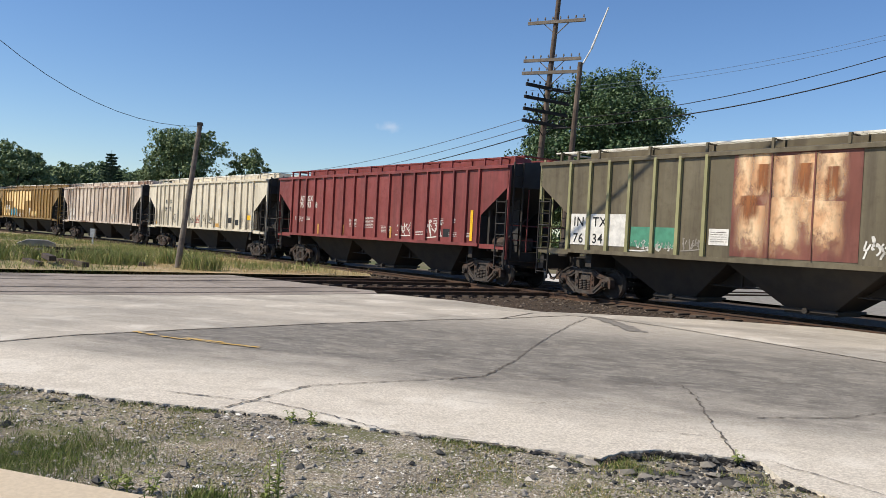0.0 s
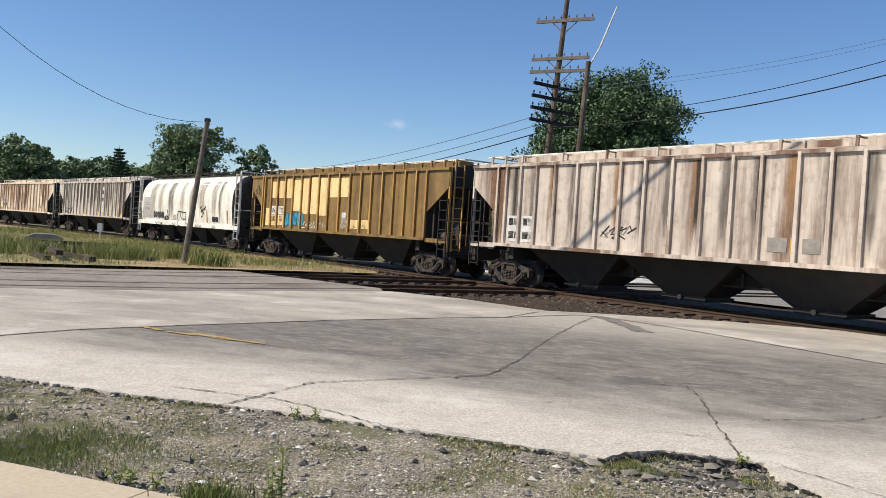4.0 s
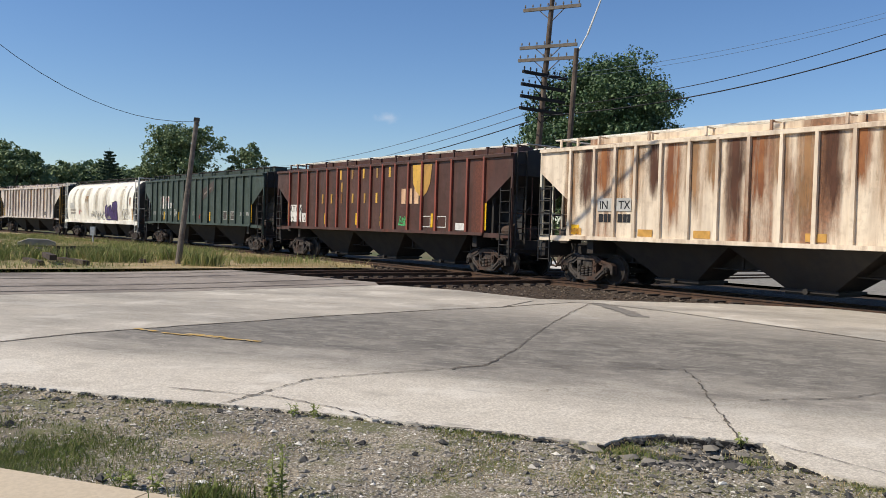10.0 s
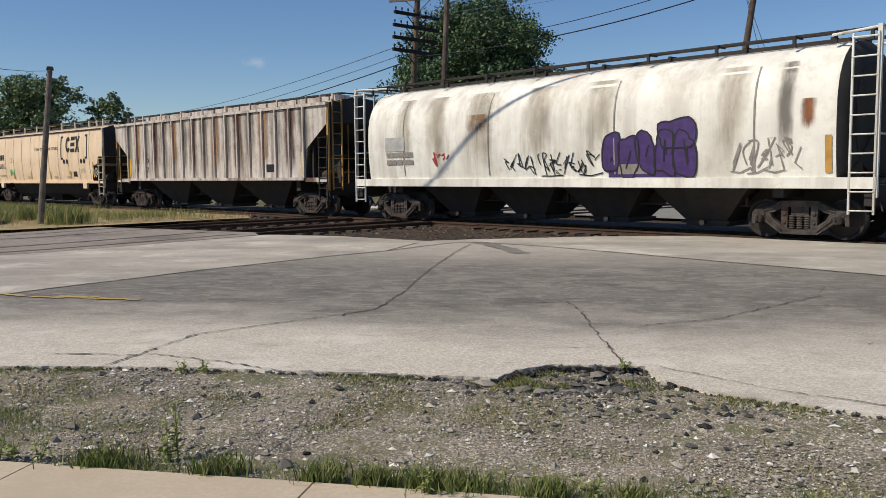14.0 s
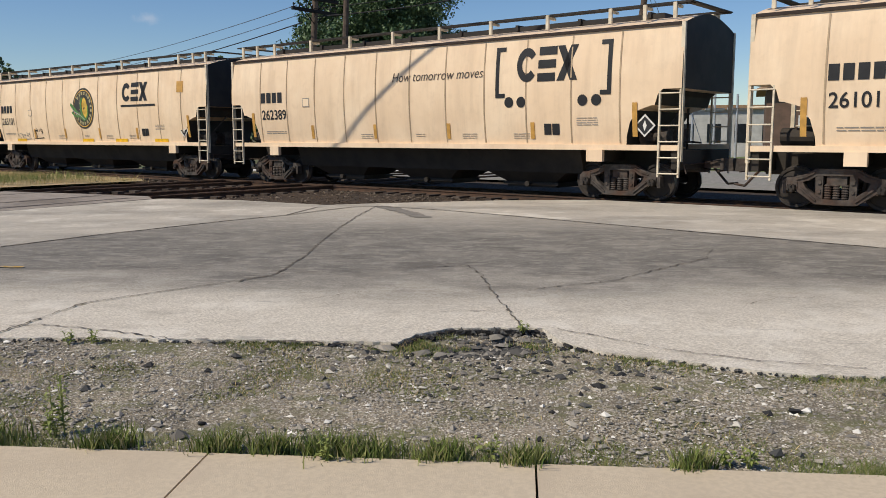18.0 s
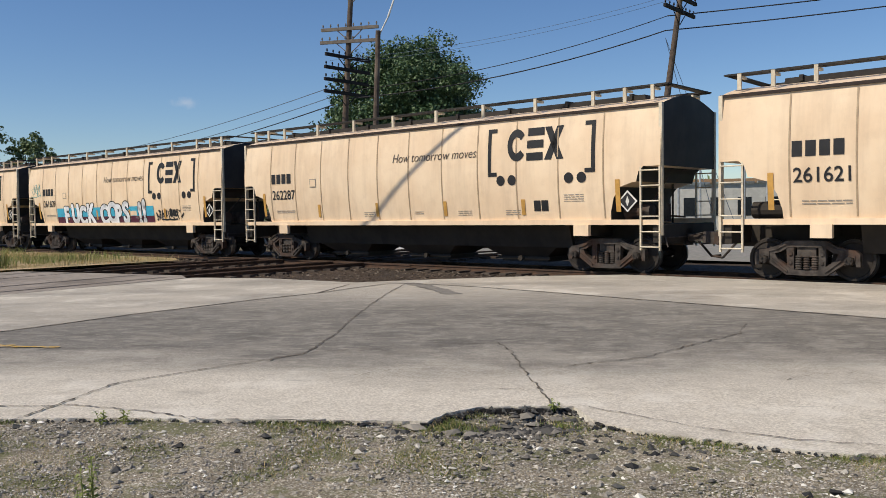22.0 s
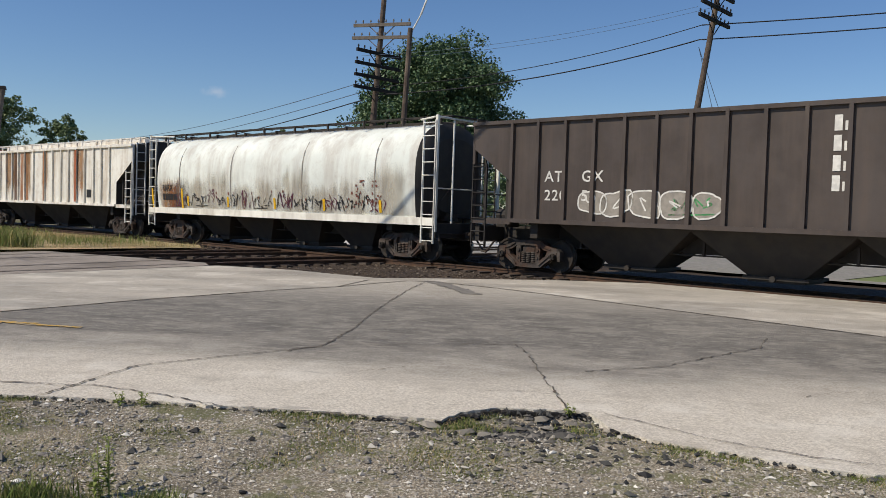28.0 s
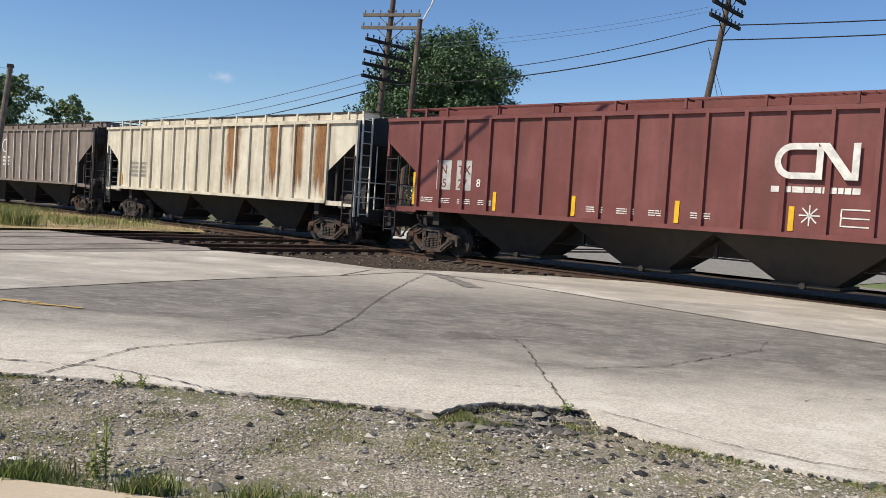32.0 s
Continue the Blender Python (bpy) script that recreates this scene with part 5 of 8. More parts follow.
stones("ballast_stones", 7000, lambda r: xy(*(lambda a: (a, r.uniform(17.2 if a < -9 else 18.9, 22.0)))(r.uniform(-34, 8))), .045, M["ballast_stone"], "loose ballast stones between the ties", 6, base_z=BALLAST)
stones("diamond_stones", 3000, lambda r: xy(r.uniform(-28, -12), r.uniform(13.8, 19)), .04, M["ballast_stone"], "loose stones round the diamond", 7, base_z=BALLAST)


def lip_mesh():
    """The torn black edge of the asphalt under the concrete, standing in the pothole."""
    rnd = random.Random(44)
    bm = bmesh.new()
    x = 1.34
    while x < 2.78:
        w = rnd.uniform(.03, .09)
        d = rnd.uniform(.01, .045)
        y = min(edge_y(x), edge_y(x + w)) - .012
        box(bm, x, x + w * 1.1, y - d, y + .08, -.10, .018 + rnd.uniform(-.012, .006), .004)
        x += w
    return mesh_of(bm, "torn_edge")


M["torn"] = surface("torn_black_asphalt", (0.022, 0.021, 0.02), (0.05, 0.046, 0.042), 30, 0.95, 0.8)
tagged(put("torn_edge", lip_mesh(), M["torn"]), "torn black asphalt edge standing in the pothole", "asphalt edge", "", "structure")


def blades(name, count, place, h, material, label, seed, lean=.8, wide=.0045):
    rnd = random.Random(seed)
    verts, faces = [], []
    for _ in range(count):
        x, y = place(rnd)
        z = ground_z(x, y) - .02
        hh = h * rnd.uniform(.4, 1.15)
        a = rnd.random() * 6.28
        lx, ly = math.cos(a) * hh * lean * rnd.random(), math.sin(a) * hh * lean * rnd.random()
        b = rnd.random() * 6.28
        wx, wy = math.cos(b) * wide * hh / .15, math.sin(b) * wide * hh / .15
        k = len(verts)
        verts += [(x - wx, y - wy, z), (x + wx, y + wy, z), (x + lx * .45 - wx * .7, y + ly * .45 - wy * .7, z + hh * .6), (x + lx * .45 + wx * .7, y + ly * .45 + wy * .7, z + hh * .6), (x + lx, y + ly, z + hh)]
        faces += [(k, k + 1, k + 3, k + 2), (k + 2, k + 3, k + 4)]
    return tagged(put(name, from_lists(verts, faces, name), material), label, "grass", "", "stuff")


M["grass"] = island_mat("green_grass_blades", [(0.06, 0.095, 0.02), (0.11, 0.16, 0.032), (0.17, 0.21, 0.05), (0.34, 0.30, 0.15), (0.12, 0.175, 0.036), (0.23, 0.255, 0.075)])
M["dry_grass"] = island_mat("dry_weed_blades", [(0.22, 0.22, 0.075), (0.44, 0.32, 0.15), (0.56, 0.42, 0.20), (0.64, 0.48, 0.27), (0.34, 0.29, 0.11)])
M["field_grass"] = island_mat("tall_field_grass", [(0.13, 0.18, 0.045), (0.20, 0.24, 0.07), (0.27, 0.28, 0.10), (0.40, 0.34, 0.15)])


def walk_frame(u, w):
    return 1.54 + .938 * u + .347 * w, 3.93 - .347 * u + .938 * w


def patchy(rnd, u0, u1, want):
    """A spot on the verge, found more often where the grass grows thick."""
    while True:
        u, w = rnd.uniform(u0, u1), rnd.uniform(.0, 3.2)
        x, y = walk_frame(u, w)
        if y > edge_y(x) - .01:
            continue
        n1 = noise.noise(Vector((x * 1.1, y * 1.1, 3.0))) + .5 * noise.noise(Vector((x * 3.1, y * 3.1, 8.0))) + .35 * noise.noise(Vector((x * 8, y * 8, 2.0)))
        if rnd.random() < want(u, w, n1):
            return x, y


def ramp01(v):
    return max(0.0, min(1.0, v))


def thick(u, w, n1):
    left = ramp01((-3.75 - u) / .9) * ramp01((1.35 - w) / .7)
    clump = .5 + 1.8 * noise.noise(Vector((u * 2.1, 3.0, 4.0)))
    edge = ramp01(-.05 + 1.9 * noise.noise(Vector((u * .9, 0, 4.0)))) * ramp01((.30 - w) / .24) * (.8 if u < 3.2 else .4)
    edge = max(edge, ramp01(1.25 - abs(u + .95) / 1.5) * ramp01((.42 - w) / .3) * ramp01(clump))
    return ramp01(left * (.75 + 1.3 * n1) + edge * (.6 + 1.8 * n1))


def sparse(u, w, n1):
    tongue = ramp01(1 - abs(w - 1.45) / .4) * ramp01(1 - abs(u + 4.0) / 1.3)
    return ramp01(2.2 * (n1 - .02)) + tongue * ramp01(.6 + n1) * .7


def by_road(u, w, n1):
    x, y = walk_frame(u, w)
    return 0.0 if 1.25 < x < 2.95 else ramp01(1 - (edge_y(x) - y) / .22) * ramp01(.15 + 1.9 * n1)


blades("sidewalk_grass", 60000, lambda r: patchy(r, -8, 6, thick), .07, M["grass"], "green grass thick beside the sidewalk", 12, .9, .0045)
blades("verge_grass", 62000, lambda r: patchy(r, -7, 8, sparse), .036, M["grass"], "patchy green grass on the verge", 13, 1.2, .013)
TUFTS = [(.52, 4.33, .06), (.68, 4.27, .11), (1.10, 4.09, .06), (1.50, 3.92, .06), (-.03, 4.54, .07), (-.6, 4.76, .08), (-1.3, 5.02, .1), (.25, 4.42, .05), (2.3, 3.63, .05)]


def in_tufts(rnd):
    """Taller tufts that lean over the sidewalk's edge."""
    x, y, r = rnd.choice(TUFTS)
    return rnd.gauss(x, r), rnd.gauss(y + .05, r * .5)


blades("sidewalk_tufts", 4200, in_tufts, .15, M["grass"], "taller tufts of grass beside the sidewalk", 22, .7, .005)
blades("verge_straw", 7000, lambda r: patchy(r, -7, 6, sparse), .06, M["dry_grass"], "dry straw-coloured grass in the gravel", 15, 1.3, .005)
blades("road_edge_grass", 7000, lambda r: patchy(r, -6, 7, by_road), .055, M["grass"], "short grass along the ragged road edge", 14, .9, .006)


def weed(x, y, h, seed, n=26):
    """A leggy weed: one stem with narrow leaves up its length."""
    rnd = random.Random(seed)
    plant = tagged(new("weed"), "leggy yellow-green weed growing in the gravel beside the sidewalk", "weed", "weeds on the verge")
    plant.matrix_basis = Matrix.Translation((x, y, ground_z(x, y)))
    bm = bmesh.new()
    tips = []
    for k in range(3):
        top = Vector((rnd.uniform(-.07, .07), rnd.uniform(-.07, .07), h * rnd.uniform(.7, 1)))
        tube(bm, (0, 0, -.02), top, .004, .002, 6)
        tips.append(top)
    part("stem", bm, M["weed_leaf"], plant)
    for k in range(n):
        top = tips[k % 3]
        u = .2 + .8 * k / n
        p = top * u
        a = 2.4 * k
        ln = .05 * (1.25 - u * .5)
        d = Vector((math.cos(a), math.sin(a), rnd.uniform(-.1, .7))).normalized()
        sd_ = d.cross(Vector((0, 0, 1))).normalized() * ln * .24
        q0 = p + d * ln * .5 + Vector((0, 0, .006))
        vs = [tuple(p), tuple(q0 + sd_), tuple(p + d * ln - Vector((0, 0, .012))), tuple(q0 - sd_)]
        put("leaf", from_lists(vs, [(0, 1, 2, 3)], "leaf"), M["weed_leaf"], plant)
    return plant


M["weed_leaf"] = plain("yellow_green_weed_leaf", (0.24, 0.28, 0.075), 0.7)
for k, (x, y, h) in enumerate(((-.95, 5.10, .22), (-.88, 5.14, .40), (-.93, 5.12, .34), (1.35, 4.12, .14), (1.1, 4.2, .12), (2.6, 3.66, .13), (2.5, 3.72, .1), (-1.85, 5.26, .16), (-1.70, 5.25, .15), (-1.95, 5.32, .17), (.5, 4.27, .20), (-1.02, 7.38, .16), (-1.2, 7.42, .13), (2.55, 6.86, .10))):
    weed(x, y, h, 300 + k)


def in_field(rnd):
    while True:
        s_, q_ = rnd.uniform(-75, -27.6), rnd.uniform(-6, 17.0)
        if q_ < line_q(s_) - 3.0 - .04 * abs(s_ + 28):
            return xy(s_, q_)


def tufted(rnd, far):
    while True:
        x, y = in_field(rnd)
        n1 = noise.noise(Vector((x * .22, y * .22, 5.0))) + .4 * noise.noise(Vector((x * .9, y * .9, 1.0)))
        leafy = n1 + .45 * ramp01((-x - 9.5) / 6) - .15
        if rnd.random() < ramp01((.12 if far else .45) + 2.6 * (leafy if far else -leafy)):
            return x, y


blades("field_weeds", 46000, lambda r: tufted(r, False), .22, M["dry_grass"], "golden dry weeds in the field beside the railway", 16, .9, .0035)
blades("field_green", 60000, lambda r: tufted(r, True), .36, M["field_grass"], "tall green weeds in the field", 17, .9, .0045)


def in_clumps(rnd):
    """A few bushy weeds near the ties and the pole."""
    cx, cy, r = rnd.choice(CLUMPS)
    return rnd.gauss(cx, r), rnd.gauss(cy, r)


CLUMPS = [(-15.6, 29.6, .5), (-17.8, 32.0, .7), (-12.0, 30.4, .35), (-11.2, 31.0, .4), (-13.7, 33.6, .5), (-19.5, 36.0, .9), (-8.2, 29.9, .3), (-14.2, 30.6, .4), (-16.8, 34.2, .7), (-10.3, 33.5, .4)]
blades("field_bushes", 9000, in_clumps, .62, M["field_grass"], "bushy green weeds round the old ties", 21, .8, .004)


# ---- poles and wires ----
M["pole"] = surface("weathered_pole_timber", (0.12, 0.088, 0.066), (0.07, 0.052, 0.042), 5, 0.9, 0.4, (0.17, 0.13, 0.10), 1.0)
M["grey_pole"] = surface("grey_weathered_timber", (0.20, 0.17, 0.14), (0.12, 0.10, 0.085), 5, 0.9, 0.4)
M["wire"] = plain("black_wire", (0.02, 0.02, 0.022), 0.6)
# Sky blue is mixed into this colour so the thin wires look faint.
M["thin_wire"] = plain("sky_tinted_wire", (0.13, 0.18, 0.26), 0.5)
M["metal"] = plain("galvanised_metal", (0.6, 0.6, 0.6), 0.4, 0.6)
M["arm_dark"] = plain("tarred_crossarm_timber", (0.018, 0.016, 0.016), 0.85)
M["arm_pale"] = plain("bleached_crossarm_timber", (0.20, 0.17, 0.14), 0.85)


def polar(az, dist, z=0.0):
    a = radians(az)
    return Vector((math.sin(a) * dist, math.cos(a) * dist, z))


def arm_mesh(length, pins):
    bm = bmesh.new()
    box(bm, -length / 2, length / 2, -.06, .06, -.08, .08)
    for sx in (-1, 1):
        tube(bm, (sx * .7, .02, -.05), (sx * .05, .02, -.62), .025, n=6)
    for i in range(pins):
        x = -length / 2 + .1 + (length - .2) * i / (pins - 1)
        tube(bm, (x, 0, .05), (x, 0, .20), .02, n=6)
        tube(bm, (x, 0, .16), (x, 0, .27), .05, .03, n=8)
    return mesh_of(bm, "crossarm")


def crossarm_pole(label, base, height, arms, lean=(0, 0), turn=0.0, length=2.7, low_len=2.7):
    pole = tagged(new("utility_pole"), label, "utility pole", "utility poles")
    pole.matrix_basis = Matrix.Translation(base)
    bm = bmesh.new()
    tube(bm, (0, 0, -.1), (lean[0], lean[1], height), .19, .12, 12)
    part("shaft", bm, M["pole"], pole)
    for z, pale, turn in arms:
        k = z / height
        put("crossarm", shared(("arm", length), lambda: arm_mesh(length, 8)), M["arm_pale"] if pale else M["arm_dark"], pole, at=Matrix.Translation((lean[0] * k, lean[1] * k - .15, z)) @ Matrix.Rotation(radians(turn), 4, 'Z'))
    return pole


def wire(a, b, sag, r, name="wire", label="black overhead wire sagging between poles", material=None, n=18):
    a, b = Vector(a), Vector(b)
    pts = [a.lerp(b, i / n) - Vector((0, 0, sag * 4 * (i / n) * (1 - i / n))) for i in range(n + 1)]
    side = (b - a).cross(Vector((0, 0, 1))).normalized()
    up = side.cross(b - a).normalized()
    vs, fs = [], []
    for p in pts:
        vs += [tuple(p + side * r * math.cos(t) + up * r * math.sin(t)) for t in (0, 1.257, 2.513, 3.770, 5.027)]
    for i in range(n):
        fs += [(5 * i + j, 5 * i + (j + 1) % 5, 5 * i + 5 + (j + 1) % 5, 5 * i + 5 + j) for j in range(5)]
    return tagged(put(name, from_lists(vs, fs, name), material or M["wire"]), label, "wire", "overhead wires")


pa = polar(6.1, 44.0)
crossarm_pole("tall weathered utility pole with six crossarms of insulators", pa, 14.6, [(13.15, True, -28), (11.2, True, -28), (10.55, True, -26), (9.72, False, 37), (9.1, False, 36), (8.5, False, 37), (7.9, False, 38)], (.9, -.1), 0, 3.1)
pb = polar(8.3, 41.0)
mast = tagged(new("antenna_pole"), "plain timber pole with a thin white whip antenna", "pole")
mast.matrix_basis = Matrix.Translation(pb)
bm = bmesh.new()
tube(bm, (0, 0, -.1), (.45, 0, 10.5), .16, .12, 10)
part("shaft", bm, M["pole"], mast)
bm = bmesh.new()
tube(bm, (.45, 0, 10.2), (.95, 0, 11.2), .04, .035)
tube(bm, (.95, 0, 11.2), (1.65, 0, 13.2), .05, .035)
part("antenna", bm, M["letter_white"], mast, "thin white whip antenna")
pc = polar(26.6, 42.0)
crossarm_pole("leaning utility pole with short stacked crossarms", pc, 12.6, [(12.3, False, 38), (11.7, False, 38), (11.1, False, 38)], (1.5, -.75), 0, 3.4)
# leaning wooden pole at the crossing, with one wire
pl = Vector((-9.25, 30.29, 0.05))
lp = tagged(new("leaning_pole"), "leaning grey timber pole at the edge of the weedy field", "pole")
lp.matrix_basis = Matrix.Translation(pl)
bm = bmesh.new()
tube(bm, (0, 0, -.2), (.55, .1, 5.3), .11, .08, 12)
part("shaft", bm, M["grey_pole"], lp)
bm = bmesh.new()
box(bm, .45, .65, .02, .18, 5.22, 5.34, .02)
part("pole_cap", bm, M["black"], lp)
wire(pl + Vector((.55, .1, 5.2)), Vector((-18.0, 19.7, 14.3)), 2.81, .010, "service_wire")


# ---- the train, car by car, from its head ----
TRAIN = []
M["green_ink"] = plain("dark_green_stencil", (0.03, 0.07, 0.045), 0.6)
M["red_rust"] = plain("red_rust_stain", (0.40, 0.12, 0.05), 0.7, var=.4)
M["blue_edge"] = plain("deep_blue_spray_outline", (0.02, 0.12, 0.20), 0.6)
M["teal"] = plain("sky_blue_spray_paint", (0.06, 0.33, 0.50), 0.6)
M["grey_letter_pale"] = plain("pale_grey_patch_paint", (0.50, 0.49, 0.46), 0.6)
M["rust_orange"] = paint("orange_rust_run", (0.42, 0.17, 0.055), (0.22, 0.09, 0.04), 0.6, rust=(0.62, 0.42, 0.24), rust_lo=0.62)


def ring_poly(cx, cz, r0, r1, a0, a1, n=18, sx=1.0):
    pts, fs = [], []
    for i in range(n + 1):
        t = radians(a0 + (a1 - a0) * i / n)
        pts += [(cx + sx * r0 * math.cos(t), cz + r0 * math.sin(t)), (cx + sx * r1 * math.cos(t), cz + r1 * math.sin(t))]
    fs = [(2 * i, 2 * i + 1, 2 * i + 3, 2 * i + 2) for i in range(n)]
    return pts, fs


def add(car, head, tail):
    TRAIN.append((car, (head + tail) / 2, head - tail))
    return car


def owner_marks(sd, x, z, rows, material, size=.30, wide=1.15):
    for k, r in enumerate(rows):
        sd.words(r, x, z - k * size * 1.25, size, material, wide=wide, up=.005)


# olive car with a peeling painted panel
L = 17.8
c = add(railcar("olive brown covered hopper car with a peeling rust panel", "ribbed", L, M["olive"], rib_coat=M["olive_rib"], posts=M["olive_rib"], walk_coat=M["pale"], rib_list=[-7.5, -6.66, -5.9, -5.1, -4.2, -3.35, -2.5, 2.5, 3.35, 4.2, 5.1, 5.9, 6.66, 7.5]), 0.0, -17.8)
sd = Side(c, side_ribbed, wide=1)
sd.patch("white_panel", -7.42, -5.15, 1.62, 2.55, M["letter_white"])
owner_marks(sd, -7.3, 2.18, ["IN", "76"], M["letter_black"], .40)
owner_marks(sd, -6.5, 2.18, ["TX", "34"], M["letter_black"], .40)
sd.patch("green_panel", -5.0, -3.45, 1.64, 2.2, M["green_patch"])
sd.tag(-5.0, 1.52, .8, .3, M["letter_white"], 3, .05)
sd.tag(-4.1, 1.52, .8, .3, M["letter_white"], 4, .05)
sd.tag(-3.2, 1.6, .6, .35, M["grey_letter"], 6, .04)
sd.patch("notice_panel", -2.35, -1.75, 1.78, 2.2, M["letter_white"])
sd.bars(-2.3, 2.1, .5, 5, M["grey_letter"], 8)
sd.patch("rust_panel", -1.7, 1.62, 1.52, 4.08, M["rust_panel"], "peeling rust-brown painted panel", nx=8)
for x in (-.62, .5):
    sd.patch("panel_seam", x - .02, x + .02, 1.52, 4.08, M["rust_panel"], up=.03)
# peeling letter strokes, wide and soft-edged
for x0, x1, z0, z1 in ((-1.75, -1.0, 2.3, 4.1), (-1.35, -.4, 2.8, 4.1), (-.75, .2, 2.6, 4.0), (-.1, .75, 2.8, 4.05), (.35, 1.45, 2.8, 4.0), (-1.75, -.5, 1.45, 2.8), (-.9, .5, 1.5, 3.0), (.1, 1.45, 1.6, 2.9), (-.3, 1.3, 2.2, 3.3)):
    sd.run(x0, x1, z0, z1, M["peel_soft"], 0, "peeling_paint", up=.014)
for x0, x1, z0, z1 in ((-1.0, -.72, 3.15, 3.62), (.1, .38, 3.1, 3.6), (.82, 1.06, 2.95, 3.5), (-1.45, -.95, 2.45, 2.85)):
    sd.run(x0 - .14, x1 + .14, z0 - .15, z1 + .2, M["streak_orange"], 0, "bare_patch", up=.026)
sd.tag(1.7, 1.62, .6, .5, M["letter_white"], 5, .06)
sd.stripes([-7.5, -5.1, -2.5], M["yellow"], 1.55, .6, .12)
sd.stripes([-7.5], M["yellow"], 1.55, 1.0, .12)

# oxide red car
c = add(railcar("oxide red covered hopper car with white stencils", "ribbed", 17.8, M["red"], walk_coat=M["red"], rib_list=[-7.36, -6.66, -5.87, -5.0, -4.12, -3.2, -2.27, -1.33, -.4, .55, 1.5, 2.4, 3.3, 4.2, 5.05, 5.87, 6.66, 7.36]), -19.41, -37.22)
sd = Side(c, side_ribbed, wide=1)
for word, x, z in (("AT", -6.52, 3.0), ("75", -6.52, 2.7), ("GX", -5.77, 3.0), ("93", -5.77, 2.7), ("8", -4.95, 2.7)):
    for dx in (0, .018):
        sd.words(word, x + dx, z, .37, M["letter_white"], up=.002 if dx else 0)
sd.words("LD LMT", -6.52, 2.16, .13, M["letter_white"])
sd.words("LT WT", -6.52, 2.02, .13, M["letter_white"])
sd = Side(c, side_ribbed)
for k, (x, z, w, r) in enumerate(((-6.6, 2.05, .5, 3), (-5.6, 2.05, .5, 3), (-1.6, 2.0, .6, 6), (-.4, 2.1, .7, 8), (.9, 1.75, .7, 5), (4.4, 2.1, .6, 4), (5.3, 1.6, .5, 3), (6.2, 1.6, .4, 3), (3.3, 1.6, .5, 3), (5.4, 2.1, .3, 3))):
    sd.bars(x, z, w, r, M["letter_white"], k)
sd.tag(2.0, 1.4, 1.1, .55, M["letter_white"], 21, .05, 7)
sd.tag(3.9, 1.4, 1.0, .7, M["letter_white"], 22, .06, 5)
sd.patch("plate", 5.0, 5.5, 1.45, 1.75, M["letter_black"])
sd.stripes([-7.0, -4.3, -2.1, 1.6], M["amber"], 1.3, .45)
sd.stripes([6.6], M["yellow"], 1.35, 1.1, .14)
sd.stripes([-7.0], M["yellow"], 1.35, .9, .12)

# two cream cars
c = add(railcar("cream grey covered hopper car with sprayed scrawls along its foot", "ribbed", 17.8, M["cream"], rib_list=[-7.34, -6.65, -5.9, -5.1, -4.3, -3.4, -2.5, -1.54, -.55, .41, 1.38, 2.32, 3.22, 4.08, 4.96, 5.83, 6.62, 7.34], walk_coat=M["pale"]), -38.71, -56.6)
sd = Side(c, side_ribbed, wide=1)
for word, x, z in (("IN", -5.68, 2.88), ("TX", -4.93, 2.88), ("349", -5.76, 2.42), ("921", -4.92, 2.42)):
    sd.words(word, x, z, .37, M["letter_black"], stretch=.85)
sd.tag(-2.3, 1.75, .85, .5, M["red_spray"], 29, .05, 4)
pts = [(-3.95 + .2 * math.cos(.5 * k), 1.95 + .26 * math.sin(.5 * k)) for k in range(14)]
sd.strokes([pts, [(-4.0, 1.8), (-3.88, 2.1)]], .035, M["letter_black"])
sd = Side(c, side_ribbed, wide=1)
for k, (x, m_) in enumerate(((-2.6, "letter_black"), (-1.35, "letter_black"), (-.5, "red_spray"), (.55, "letter_black"), (1.5, "letter_black"))):
    sd.tag(x, 1.72, .62, .5, M[m_], 30 + k, .045, 3)
for k in range(17):
    x = -7.48 + 14.96 * k / 16
    sd.run(x - .1, x + .6, 2.7, 1.5, M["streak_grey"], 430 + k, "grime_run", ragged=1.0)
sd.patch("plate", 4.23, 4.7, 1.8, 2.08, M["letter_black"])
sd.stripes([6.93], M["yellow"], 2.0, .25, .46)
sd = Side(c, side_ribbed)
for k, x in enumerate((-6.7, -3.6, 4.3, 5.3, 6.0)):
    sd.bars(x, 1.9, .55, 4, M["grey_letter"], 40 + k)
sd.patch("plate", 4.9, 5.5, 1.5, 1.8, M["letter_black"])
sd.stripes([-6.95, -1.8, 2.6], M["amber"], 1.35, .2, .45)
c = add(railcar("cream covered hopper car stained with brown grime", "ribbed", 17.8, M["cream_rusty"], rib_list=[-7.45, -7.0, -6.25, -5.48, -4.59, -3.59, -2.71, -1.8, -.88, .1, 1.1, 2.03, 2.86, 3.87, 4.69, 5.47, 6.24, 7.05], walk_coat=M["pale"]), -58.21, -76.0)
sd = Side(c, side_ribbed, wide=1)
sd.tag(-2.5, 1.82, 1.35, .45, M["letter_black"], 51, .05, 4)
sd.tag(-2.4, 1.85, 1.1, .4, M["grey_letter"], 52, .04, 3)
for x0, x1 in ((-6.85, -6.2), (-6.12, -5.45)):
    sd.patch("white_panel", x0, x1, 1.55, 2.42, M["letter_white"])
    sd.bars(x0 + .06, 2.1, .5, 1, M["letter_black"], 53, .24)
    sd.bars(x0 + .06, 1.65, .5, 1, M["letter_black"], 54, .24)
sd.patch("plate", 3.12, 3.65, 1.7, 2.05, M["grey_letter"])
sd.patch("plate", 4.06, 4.52, 1.7, 2.05, M["grey_letter"])
sd.stripes([3.81, 7.0], M["amber"], 1.62, .45, .14)
